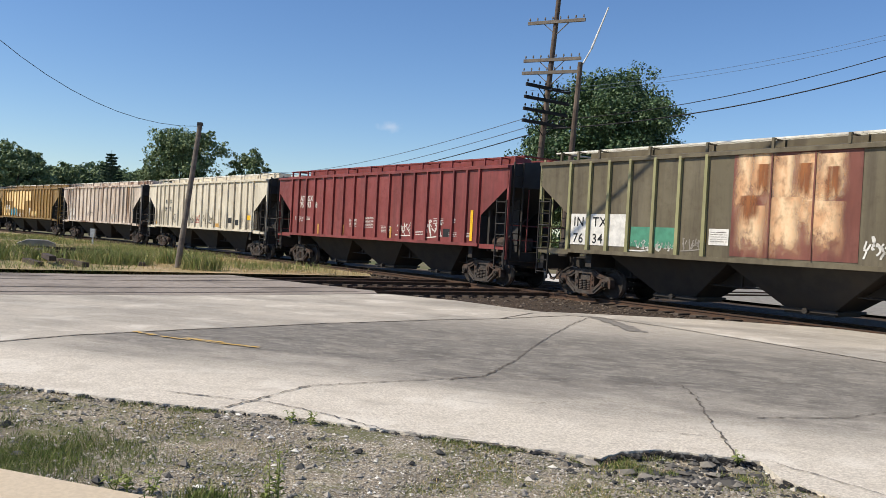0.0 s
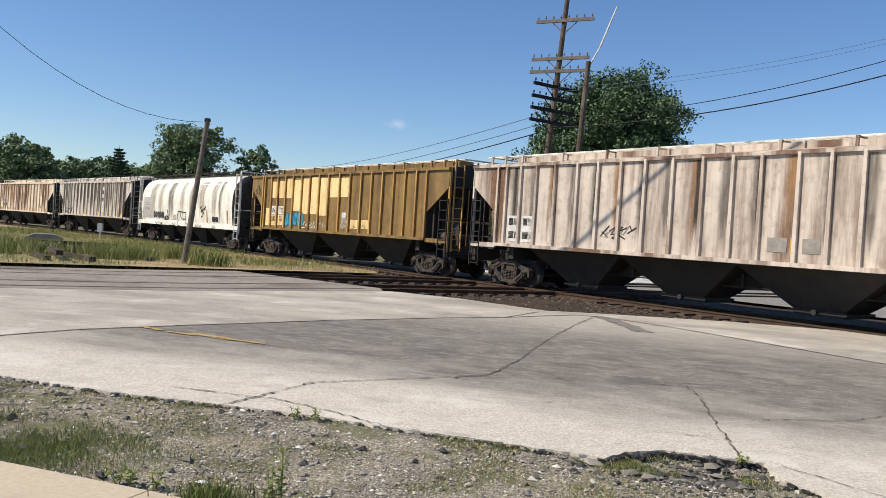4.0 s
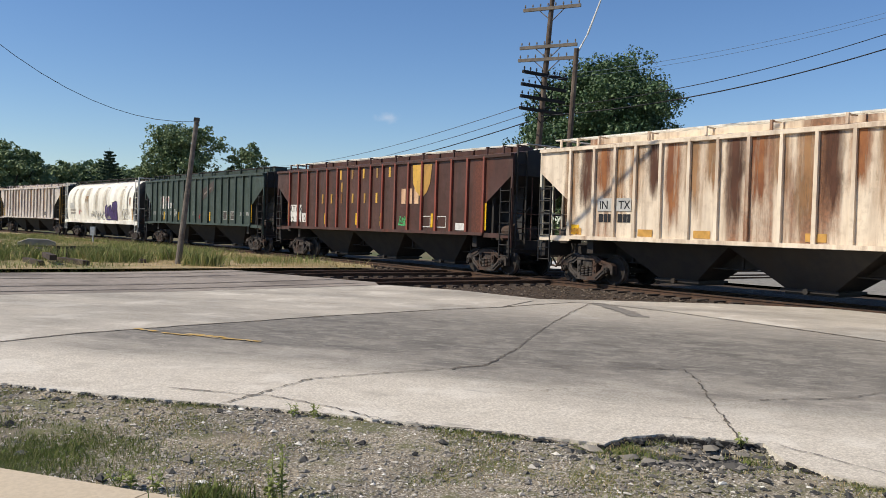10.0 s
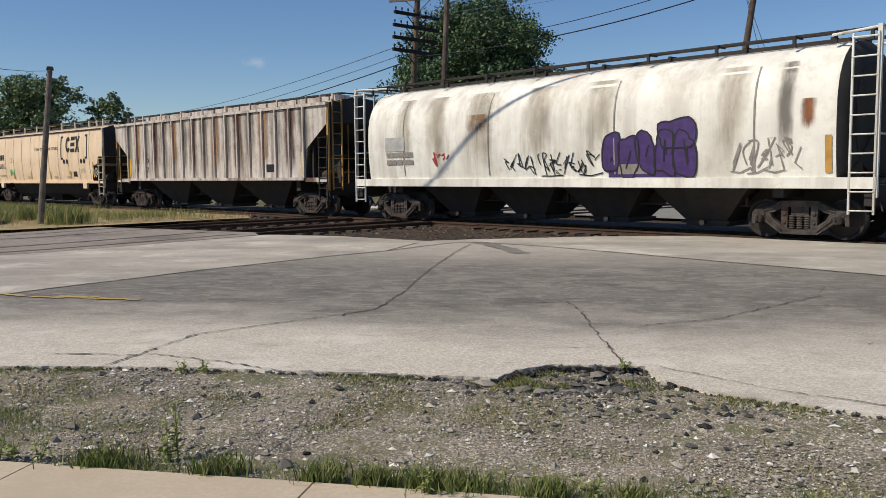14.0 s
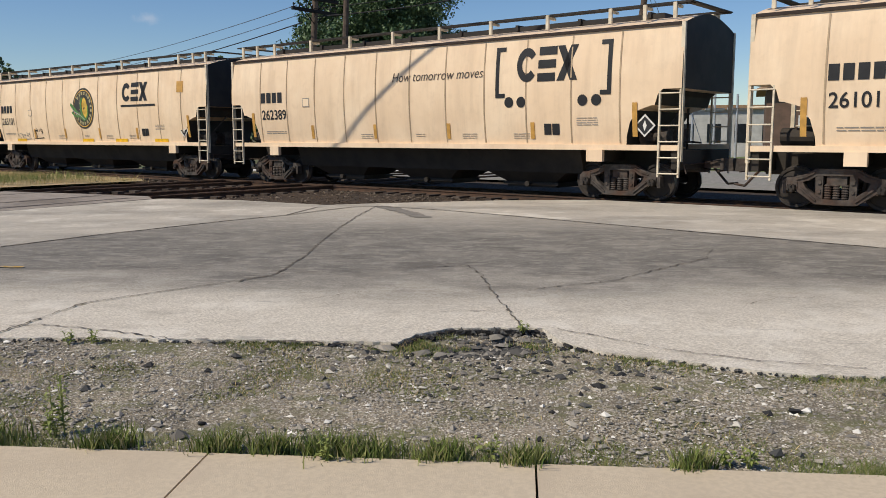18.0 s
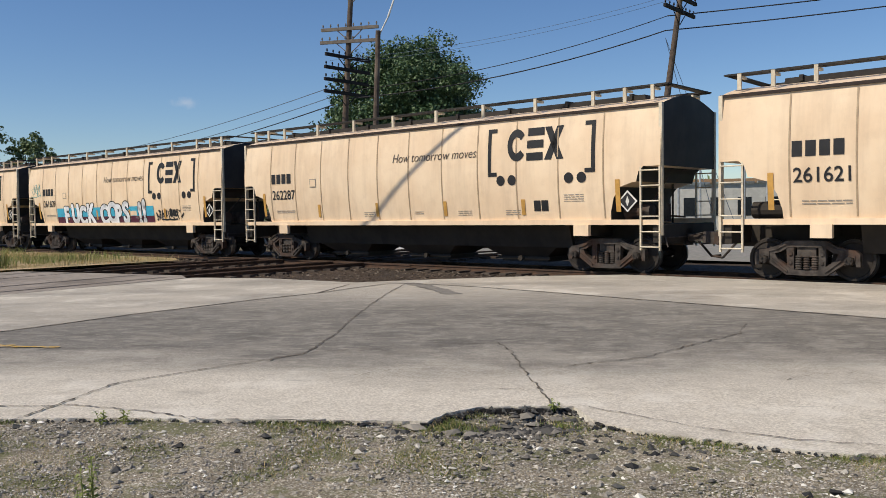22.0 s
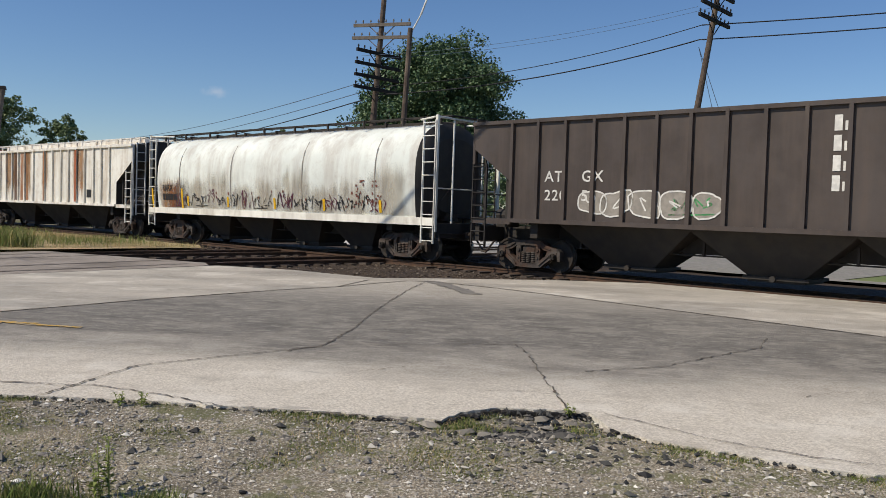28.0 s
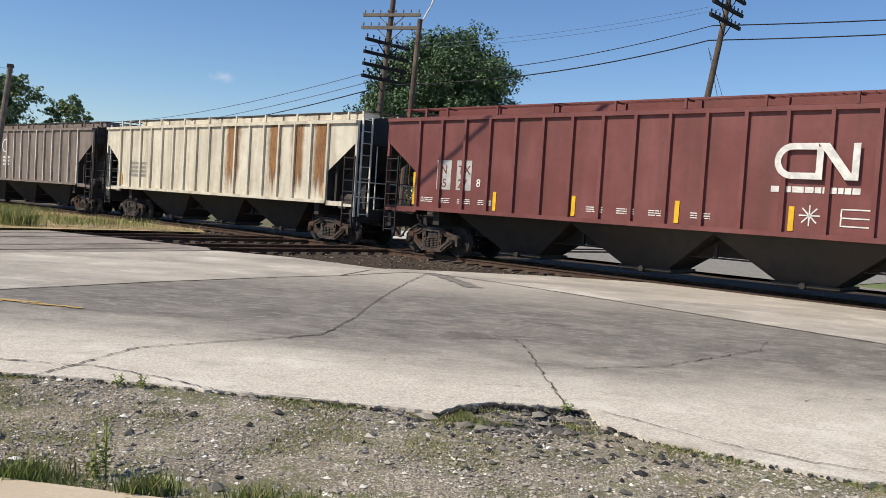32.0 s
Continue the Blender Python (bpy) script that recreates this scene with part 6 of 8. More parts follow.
sd.run(6.8, 7.2, 1.5, 2.6, M["streak_orange"], 55, ragged=.4)
for k in range(17):
    x = -7.48 + 14.96 * k / 16
    sd.run(x - .35, x + .3, 1.5, 4.05, M["streak_grey" if k % 3 else "rust_pale"], 450 + k, "grime_run", ragged=1.0)
    if k % 2:
        sd.run(x - .12, x + .1, 1.6, 4.05, M["streak_dark"], 470 + k, "grime_run", ragged=1.0)

# ochre car with buff panels
c = add(railcar("ochre covered hopper car with buff panels and blue graffiti", "ribbed", 17.9, M["ochre"], rib_coat=M["ochre_rib"], posts=M["ochre_rib"], walk_coat=M["pale"], rib_list=[-7.5, -7.23, -6.46, -5.71, -4.82, -3.99, -3.05, -2.19, -1.27, -.35, .67, 1.62, 2.56, 3.43, 4.29, 5.15, 6.0, 6.8, 7.5]), -77.49, -95.4)
sd = Side(c, side_ribbed, wide=1)
for x0, x1, z0, z1 in ((-6.42, -5.78, 3.0, 3.84), (-5.62, -4.92, 3.0, 3.86), (-4.74, -4.06, 2.98, 3.94), (-3.92, -3.14, 2.36, 3.90), (-2.98, -2.26, 2.22, 3.94), (-2.12, -1.34, 2.22, 3.98), (-1.2, -.44, 2.17, 3.94), (-.26, .58, 3.03, 3.92), (.75, 1.53, 3.05, 3.92)):
    sd.patch("buff_panel", x0, x1, z0, z1, M["buff"], nx=2)
for x0, x1, z0, z1 in ((-7.06, -6.52, 1.57, 2.47), (1.74, 2.5, 1.64, 2.04), (2.7, 3.34, 1.66, 2.05)):
    sd.patch("buff_panel", x0, x1, z0, z1, M["buff"])
for x0, x1, z0 in ((-6.40, -5.80, 1.58), (-5.60, -4.92, 1.60)):
    sd.patch("buff_panel", x0, x1, z0, 2.14, M["buff"])
    sd.patch("white_panel", x0, x1, 2.16, 2.58, M["letter_white"])
for word, x, z in (("IN", -6.3, 2.24), ("TX", -5.5, 2.24), ("580", -6.36, 1.79), ("76", -5.46, 1.79)):
    sd.words(word, x, z, .38, M["letter_black"], up=.004, stretch=.9 if len(word) < 3 else .75)
for k, x in enumerate((-7.23, -5.71, -3.99, -2.19, .67, 2.56, 4.29)):
    sd.run(x - .12, x + .2, 2.0, 4.0, M["streak_dark"], 400 + k, "grime_run", ragged=.9)
for k, (x, z) in enumerate(((-5.3, 3.1), (-3.5, 2.8), (-1.0, 2.6), (1.1, 3.4))):
    sd.run(x - .1, x + .14, z, z + .6, M["streak_dark"], 420 + k, "grime_run", ragged=.9)
sd.throwup(-4.72, 1.55, 1.0, .72, 3, M["teal"], M["blue_edge"], 61, .03)
sd.throwup(-3.8, 1.55, 1.0, .74, 3, M["teal"], M["blue_edge"], 62, .03)
sd.tag(-8.5, 3.1, .75, .55, M["letter_black"], 66, .06, 3)
sd.tag(-2.85, 1.55, 1.3, .38, M["letter_white"], 67, .05, 4)
sd.tag(-1.15, 1.58, .72, .3, M["grey_letter_pale"], 68, .04, 3)
sd.patch("graffiti", .96, 1.31, 2.12, 2.35, M["letter_white"])
sd.strokes([[(.9 + .07 * k, 1.62 + .02 * (k % 3)), (.95 + .06 * k, 1.95), (1.0 + .04 * k, 2.12)] for k in range(9)], .02, M["letter_white"])
sd.tag(1.88, 1.67, .35, .17, M["red_spray"], 69, .03, 3)
sd.tag(2.8, 1.67, .35, .17, M["green_spray"], 70, .03, 3)
sd.stripes([-4.04, -1.32, 1.6, 4.27], M["yellow"], 1.54, .55, .10)


# round-bodied cars
def round_car(label, head, tail, coat, marks, seed, sill=None):
    c = add(railcar(label, "round", 17.1, coat, sill_coat=sill or M["white"], posts=M["pale"], walk_coat=M["black"]), head, tail)
    e = 17.1 / 2 - .80
    # Black disc over each end cap: the cap's shade put in as colour.
    for sx in (-1, 1):
        cap = bmesh.new()
        ring = [cap.verts.new((sx * (e + .235), 1.60 * .72 * abs(math.sin(t)) ** .8 * (1 if math.sin(t) > 0 else -1), 2.72 + 1.66 * .72 * abs(math.cos(t)) ** .8 * (1 if math.cos(t) > 0 else -1))) for t in [2 * math.pi * i / 28 for i in range(28)]]
        cap.faces.new(ring if sx > 0 else ring[::-1])
        part("end_plate", cap, M["black"], c)
    for sx in (-1, 1):
        x = sx * (17.1 / 2 - .05)
        bars_ = [((x, y, 1.1), (x, y, 4.48), .03) for y in (-.7, .7)] + [((x, -1.48, 4.45), (x, 1.48, 4.45), .035), ((x, -1.48, 2.3), (x, 1.48, 2.3), .02)]
        bars_ += [((x, y, 4.45), (x - sx * 1.1, y * .7, 4.45), .03) for y in (-1.48, 1.48)]
        for k_, (p0, p1, r_) in enumerate(bars_):
            def rod(p0=p0, p1=p1, r_=r_):
                bm = bmesh.new()
                tube(bm, p0, p1, r_)
                return mesh_of(bm, "end_bar")
            put("end_bar", shared(("end_bar", sx, k_), rod), M["pale"], c)
    sd = Side(c, side_round, .02)
    for x in (-e + 1.8, -2.2, 2.2, e - 1.8):
        sd.patch("weld_seam", x - .02, x + .02, 1.5, 3.9, M["grey_letter"])
    marks(sd)
    return c


def grime_bands(sd, seed, bands):
    for k, (x0, x1, m_) in enumerate(bands):
        sd.run(x0, x1, 1.55, 3.95, M[m_], seed + k, "grime_run", ragged=1.0)


def marks_a(sd):
    sd.throwup(-5.25, 1.55, 2.0, .52, 5, M["spray_dark"], M["grey_letter_pale"], 71, .022)
    sd.tag(-3.2, 1.52, .8, .3, M["spray_dark"], 72, .09, 3)
    sd.tag(-2.7, 1.55, .45, .7, M["letter_black"], 73, .04, 2)
    sd.tag(-1.75, 1.55, .7, .35, M["grey_letter"], 74, .04, 4)
    sd.strokes([[(-.75, 1.5), (-.78, 1.9), (-.6, 2.08), (.1, 2.06), (.75, 2.02)], [(-.2, 2.05), (-.22, 1.75), (.05, 1.55)], [(.15, 2.05), (.2, 1.55)], [(.2, 1.55), (.45, 1.6), (.7, 2.03), (.6, 1.5)]], .055, M["letter_black"])
    for k in range(14):
        r = random.Random(k)
        x, z = r.uniform(3.0, 3.9), r.uniform(1.7, 2.4)
        sd.patch("paint_spot", x, x + .12, z, z + .1, M["letter_black"])
    sd.patch("plate", 4.9, 5.3, 1.55, 1.85, M["letter_black"])
    sd.patch("plate", 5.38, 5.78, 1.55, 1.85, M["letter_black"])
    sd.patch("grey_patch", -7.3, -5.5, 1.6, 3.0, M["grey_letter_pale"], nx=3)
    sd.bars(-7.0, 2.45, 1.0, 2, M["grey_letter"], 80, .16, .3)
    sd.stripes([-7.4, 4.1, 7.1], M["amber"], 1.5, .75, .12)
    grime_bands(sd, 500, ((-6.4, -4.6, "streak_soft"), (-4.6, -3.4, "streak_soft"), (-3.0, -1.2, "streak_grey"), (-.6, .6, "streak_soft"), (.9, 2.2, "streak_soft"), (2.0, 4.2, "streak_soft"), (4.4, 5.8, "streak_soft"), (5.6, 6.4, "streak_grey")))
    vs = Side(sd.car, lambda z: 1.55, .006)
    vs.strokes([[(-.75, 1.42), (-.7, 1.2), (-.3, 1.15)], [(.6, 1.42), (.9, 1.3), (1.1, 1.12)]], .05, M["letter_black"])
    vs.words("LEVA", 4.9, 1.16, .24, M["letter_black"], "graffiti")
    vs.tag(2.25, 1.13, .95, .2, M["letter_black"], 82, .03, 5)
    vs.tag(-5.0, 1.15, 1.4, .2, M["letter_black"], 83, .03, 6)
    vs.tag(-2.2, 1.15, .9, .2, M["letter_black"], 84, .03, 4)


round_car("grimy white round-bodied hopper car with black scrawls", -96.83, -114.1, M["white"], marks_a, 1)

# grey streaked and blotched cars
c = add(railcar("grey ribbed covered hopper car streaked with rust and grime", "ribbed", 17.8, M["grey_rusty"], rib_list=[-7.45, -6.84, -6.08, -5.30, -4.55, -3.7, -2.8, -1.9, -1.0, -.1, .75, 1.55, 2.38, 3.29, 4.22, 5.08, 5.85, 6.65, 7.4], rib_coat=M["cream"], posts=M["cream"], walk_coat=M["pale"], ladder_coat=M["dull_black"]), -115.84, -133.7)
sd = Side(c, side_ribbed, wide=1)
for x, top_, low_ in ((-6.71, "AT", "78"), (-5.97, "GX", "06"), (-5.14, "", "2")):
    if top_:
        sd.patch("white_panel", x, x + .53, 1.99, 2.39, M["grey_letter_pale"], up=.001)
        sd.words(top_, x + .06, 2.06, .36, M["green_ink"], up=.005)
    sd.patch("black_panel", x, x + .53, 1.54 if top_ else 1.66, 1.97 if top_ else 2.05, M["letter_black"], up=.001)
    sd.words(low_, x + (.06 if top_ else .16), 1.62 if top_ else 1.72, .38, M["letter_white"], up=.005)
sd = Side(c, side_ribbed, wide=1)
for k in range(4):
    sd.patch("letter_block", 2.66, 2.98, 3.47 - .57 * k, 3.75 - .57 * k, M["letter_white"], up=.002)
for k in range(17):
    x = -7.48 + 14.96 * k / 16
    sd.run(x - .45, x + .55, 1.5 + .6 * (k % 2), 4.08, M["streak_dark"], 520 + k, "grime_run", ragged=1.0)
for x in (-7.23, -4.9, -1.6, 1.9, 4.77, 7.14):
    sd.patch("reflector_stripe", x - .24, x + .24, 1.45, 1.66, M["yellow"], up=.004)
c = add(railcar("white covered hopper car blotched with brown rust", "ribbed", 17.7, M["white_rusty"], rib_list=[-7.45, -6.45, -5.63, -4.85, -3.95, -3.0, -2.1, -1.2, -.3, .6, 1.5, 2.4, 3.3, 4.2, 5.05, 5.85, 6.6, 7.4], rib_coat=M["white_rusty"], posts=M["cream"], walk_coat=M["pale"], ladder_coat=M["dull_black"]), -135.38, -153.1)
sd = Side(c, side_ribbed)
sd.stripes([-6.8, -4.2, -2.4, .6, 3.5, 6.6], M["amber"], 1.32, .2, .5)
sd.stripes([-6.8, 6.6], M["yellow"], 1.32, .3, .3)
sd = Side(c, side_ribbed, wide=1)
for x, top_ in ((-6.29, "IN"), (-5.54, "TX")):
    sd.patch("white_panel", x, x + .56, 2.22, 2.6, M["grey_letter_pale"], up=.012)
    sd.words(top_, x + .08, 2.29, .34, M["letter_black"], up=.016)
    sd.bars(x + .05, 1.9, .48, 1, M["letter_black"], 88, .24)
sd = Side(c, side_ribbed)
sd.tag(4.4, 1.5, .9, .5, M["letter_black"], 89, .04, 5)
for k in range(24):
    x = -7.0 + 14.0 * k / 23
    if 15 < k < 20:
        continue
    sd.run(x - .4, x + .4, 1.32 + .5 * (k % 3), 3.88, M[("rust_pale", "streak_brown", "streak_orange", "rust_pale")[k % 4]], 600 + k, ragged=1.0)

# brown car with faded yellow lettering
c = add(railcar("dark brown covered hopper car with faded yellow letter blocks", "ribbed", 17.9, M["brown"], 17, rib_coat=M["brown_rib"], posts=M["brown"], walk_coat=M["pale"]), -154.63, -172.5)
sd = Side(c, side_ribbed, wide=1)


def block_letter(x, z, h, n):
    """A plain painted block, faded."""
    sd.patch("letter_block", x + .09, x + .23, z, z + h, M["letter_yellow"] if n % 2 else M["letter_yellow_dim"], up=.004)


for n, x in enumerate((-2.74, -1.74, -.8, .28, 1.25)):
    block_letter(x, 3.6, .42, n + 1)
block_letter(-2.64, 3.05, .42, 2)
for n, x in enumerate((-4.37, -3.54, -2.64, -1.67, -.67, .28)):
    block_letter(x, 2.55, .42, n)
sd.flat("yellow_shield", [(3.05, 4.02), (3.65, 4.02), (3.65, 2.75), (3.3, 3.0), (3.1, 3.3)], [(0, 4, 3, 2, 1)], M["letter_yellow"], "faded yellow painted shield", .004)
sd.flat("yellow_shield", [(3.72, 4.02), (4.35, 4.02), (4.25, 3.3), (4.05, 2.95), (3.72, 2.7)], [(0, 4, 3, 2, 1)], M["letter_yellow_dim"], "faded yellow painted shield", .004)
sd.patch("white_panel", -7.55, -6.3, 1.68, 2.5, M["letter_white"])
sd.patch("white_panel", -6.2, -5.6, 1.68, 2.1, M["letter_white"])
owner_marks(sd, -7.5, 2.15, ["AT", "12"], M["letter_black"], .40)
owner_marks(sd, -6.85, 2.15, ["GX", "35"], M["letter_black"], .40)
sd.words("0", -6.05, 1.72, .38, M["letter_black"], up=.004)
sd.stripes([-7.65], M["yellow"], 1.68, .9, .13)
sd.stripes([-3.92, -1.15, .82, 4.42], M["yellow"], 1.6, .52, .13)
sd.stripes([7.6], M["yellow"], 1.55, .95, .13)
sd.tag(2.15, 1.65, .5, .38, M["green_spray"], 91, .09, 4)
for x in (3.75, 4.75):
    for x0, x1, z0, z1 in ((x, x + .58, 2.0, 2.03), (x, x + .58, 1.6, 1.63), (x, x + .03, 1.6, 2.03), (x + .55, x + .58, 1.6, 2.03)):
        sd.patch("plate_frame", x0, x1, z0, z1, M["letter_white"])
sd.patch("white_panel", 5.9, 6.6, 1.52, 1.78, M["letter_white"])
for x0 in (2.3, 2.75, 3.2):
    sd.patch("smear", x0, x0 + .3, 2.5, 3.1, M["peel"], nx=2)

# green car
c = add(railcar("dark green covered hopper car with a black diagonal band", "ribbed", 18.0, M["green"], 17, walk_coat=M["black"]), -174.18, -192.2)
sd = Side(c, side_ribbed, wide=1)
for x, top_, low in ((-5.9, "AT", "83"), (-5.0, "GX", "47")):
    sd.patch("white_panel", x - .08, x + .55, 2.7, 3.12, M["letter_white"])
    sd.patch("white_panel", x - .08, x + .55, 2.3, 2.66, M["letter_white"])
    sd.words(top_, x - .04, 2.76, .38, M["red_spray"], up=.004)
    sd.words(low, x - .04, 2.36, .38, M["letter_black"], up=.004)
sd.patch("white_panel", -4.25, -3.7, 2.35, 2.68, M["letter_white"])
sd.words("614", -4.22, 2.4, .32, M["letter_black"], up=.004)
sd.flat("black_band", [(.7, 2.69), (2.62, 3.4), (2.6, 3.95), (.68, 3.34)], [(0, 1, 2, 3)], M["charcoal"], "black painted diagonal band", .004)
sd.flat("pale_bars", [(1.2, 3.1), (2.3, 3.5), (2.3, 3.6), (1.2, 3.2)], [(0, 1, 2, 3)], M["grey_brown"], "", .007)
sd.stripes([-7.6, 7.6], M["yellow"], 1.54, .98, .14)
sd.stripes([-5.28, -2.75, -.1, 2.14, 4.72], M["yellow"], 1.6, .5, .14)
sd.tag(-3.5, 1.8, .7, .5, M["letter_white"], 95, .06, 5)
sd.tag(.5, 1.62, .45, .38, M["red_spray"], 96, .12, 3)
for k, x in enumerate((-7.3, -6.0, -5.1, -4.2, -.5, 1.7, 5.1, 6.2, 7.0)):
    sd.bars(x, 2.1, .5, 4, M["grey_letter_pale"], 97 + k)
for x in (4.0, 5.0):
    for x0, x1, z0, z1 in ((x, x + .5, 2.13, 2.16), (x, x + .5, 1.7, 1.73), (x, x + .03, 1.7, 2.16), (x + .47, x + .5, 1.7, 2.16)):
        sd.patch("plate_frame", x0, x1, z0, z1, M["grey_letter_pale"])
    sd.patch("plate", x + .05, x + .45, 1.75, 2.1, M["charcoal"])


def marks_b(sd):
    sd.patch("graffiti", 2.0, 4.35, 1.42, 2.2, M["purple"], "purple sprayed graffiti", nx=6, up=-.004)
    sd.throwup(1.85, 1.38, 2.6, 1.15, 5, M["purple"], M["spray_dark"], 111, .04)
    sd.throwup(3.5, 2.15, .9, .8, 1, M["purple"], M["spray_dark"], 113, .04, .003)
    grime_bands(sd, 540, ((-6.6, -5.4, "streak_soft"), (-5.2, -3.8, "streak_soft"), (-3.4, -1.8, "streak_soft"), (-1.2, .4, "streak_soft"), (1.0, 2.4, "streak_soft"), (4.8, 6.0, "streak_soft"), (6.4, 6.9, "streak_grey")))
    for k, x in enumerate((-1.6, -.9, -.2, .5, 1.1)):
        sd.tag(x, 1.45, .7, .7, M["letter_black"], 110 + k, .04, 3)
    for k, x in enumerate((5.4, 5.8, 6.2, 6.6)):
        sd.tag(x, 1.5, .45, .85, M["grey_letter"], 116 + k, .04, 2)
    sd.patch("dark_patch", -6.85, -5.9, 2.3, 2.75, M["grey_letter_pale"])
    sd.bars(-6.8, 2.1, 1.3, 2, M["grey_letter"], 121, .16, .24)
    sd.tag(-4.6, 1.75, .8, .5, M["red_spray"], 123, .05, 4)
    sd.run(-3.2, -2.0, 2.7, 3.3, M["rust_pale"], 560)
    sd.run(6.95, 7.4, 2.4, 3.1, M["streak_orange"], 561)
    sd.stripes([7.6], M["amber"], 1.5, .8, .14)
    sd.patch("plate", 2.3, 3.2, 1.5, 1.75, M["grey_letter"])


round_car("white round-bodied hopper car with large purple graffiti", -193.62, -210.6, M["white"], marks_b, 2)
c = add(railcar("rust-streaked grey covered hopper car", "ribbed", 17.8, M["grey_rusty"], 17, rib_coat=M["grey_rusty"], posts=M["ochre_rib"], walk_coat=M["black"]), -212.2, -230.2)
sd = Side(c, side_ribbed)
owner_marks(sd, -6.4, 2.0, ["IN", "64"], M["letter_black"], .34)
owner_marks(sd, -5.4, 2.0, ["TX", "87"], M["letter_black"], .34)
sd.stripes([-6.9, 6.9], M["yellow"], 1.35, .9, .12)
sd.patch("plate", 4.6, 5.1, 1.5, 1.8, M["letter_black"])
for k in range(17):
    x = -7.0 + 14.0 * k / 16
    sd.run(x - .5, x + .5, 1.32, 3.88, M[("streak_grey", "rust_pale", "streak_grey", "streak_brown")[k % 4]], 570 + k, "grime_run", ragged=1.0)


# tan bowed cars
def emblem(sd, x, z, h, k=1.0):
    """The owner's mark in plain shapes: an open ring, two hooked bars and two crossed bars."""
    r = h / 2
    pts, fs = ring_poly(x + r * k, z + r, r * .50, r, 38, 322, 20, 1.0 * k)
    sd.flat("emblem", pts, fs, M["letter_black"])
    x2 = x + h * 1.02 * k
    w_ = h * k
    for pz, x0, x1 in ((0, 0, .84), (.38, .03, .87), (.76, .06, .90)):
        sd.patch("emblem", x2 + w_ * x0, x2 + w_ * x1, z + h * pz, z + h * (pz + .24), M["letter_black"])
    x3 = x2 + w_ * .92
    for a_, b_ in ((0, .62), (.62, 0)):
        sd.flat("emblem", [(x3 + w_ * a_, z), (x3 + w_ * (a_ + .34), z), (x3 + w_ * (b_ + .34), z + h), (x3 + w_ * b_, z + h)], [(0, 1, 2, 3)], M["letter_black"])


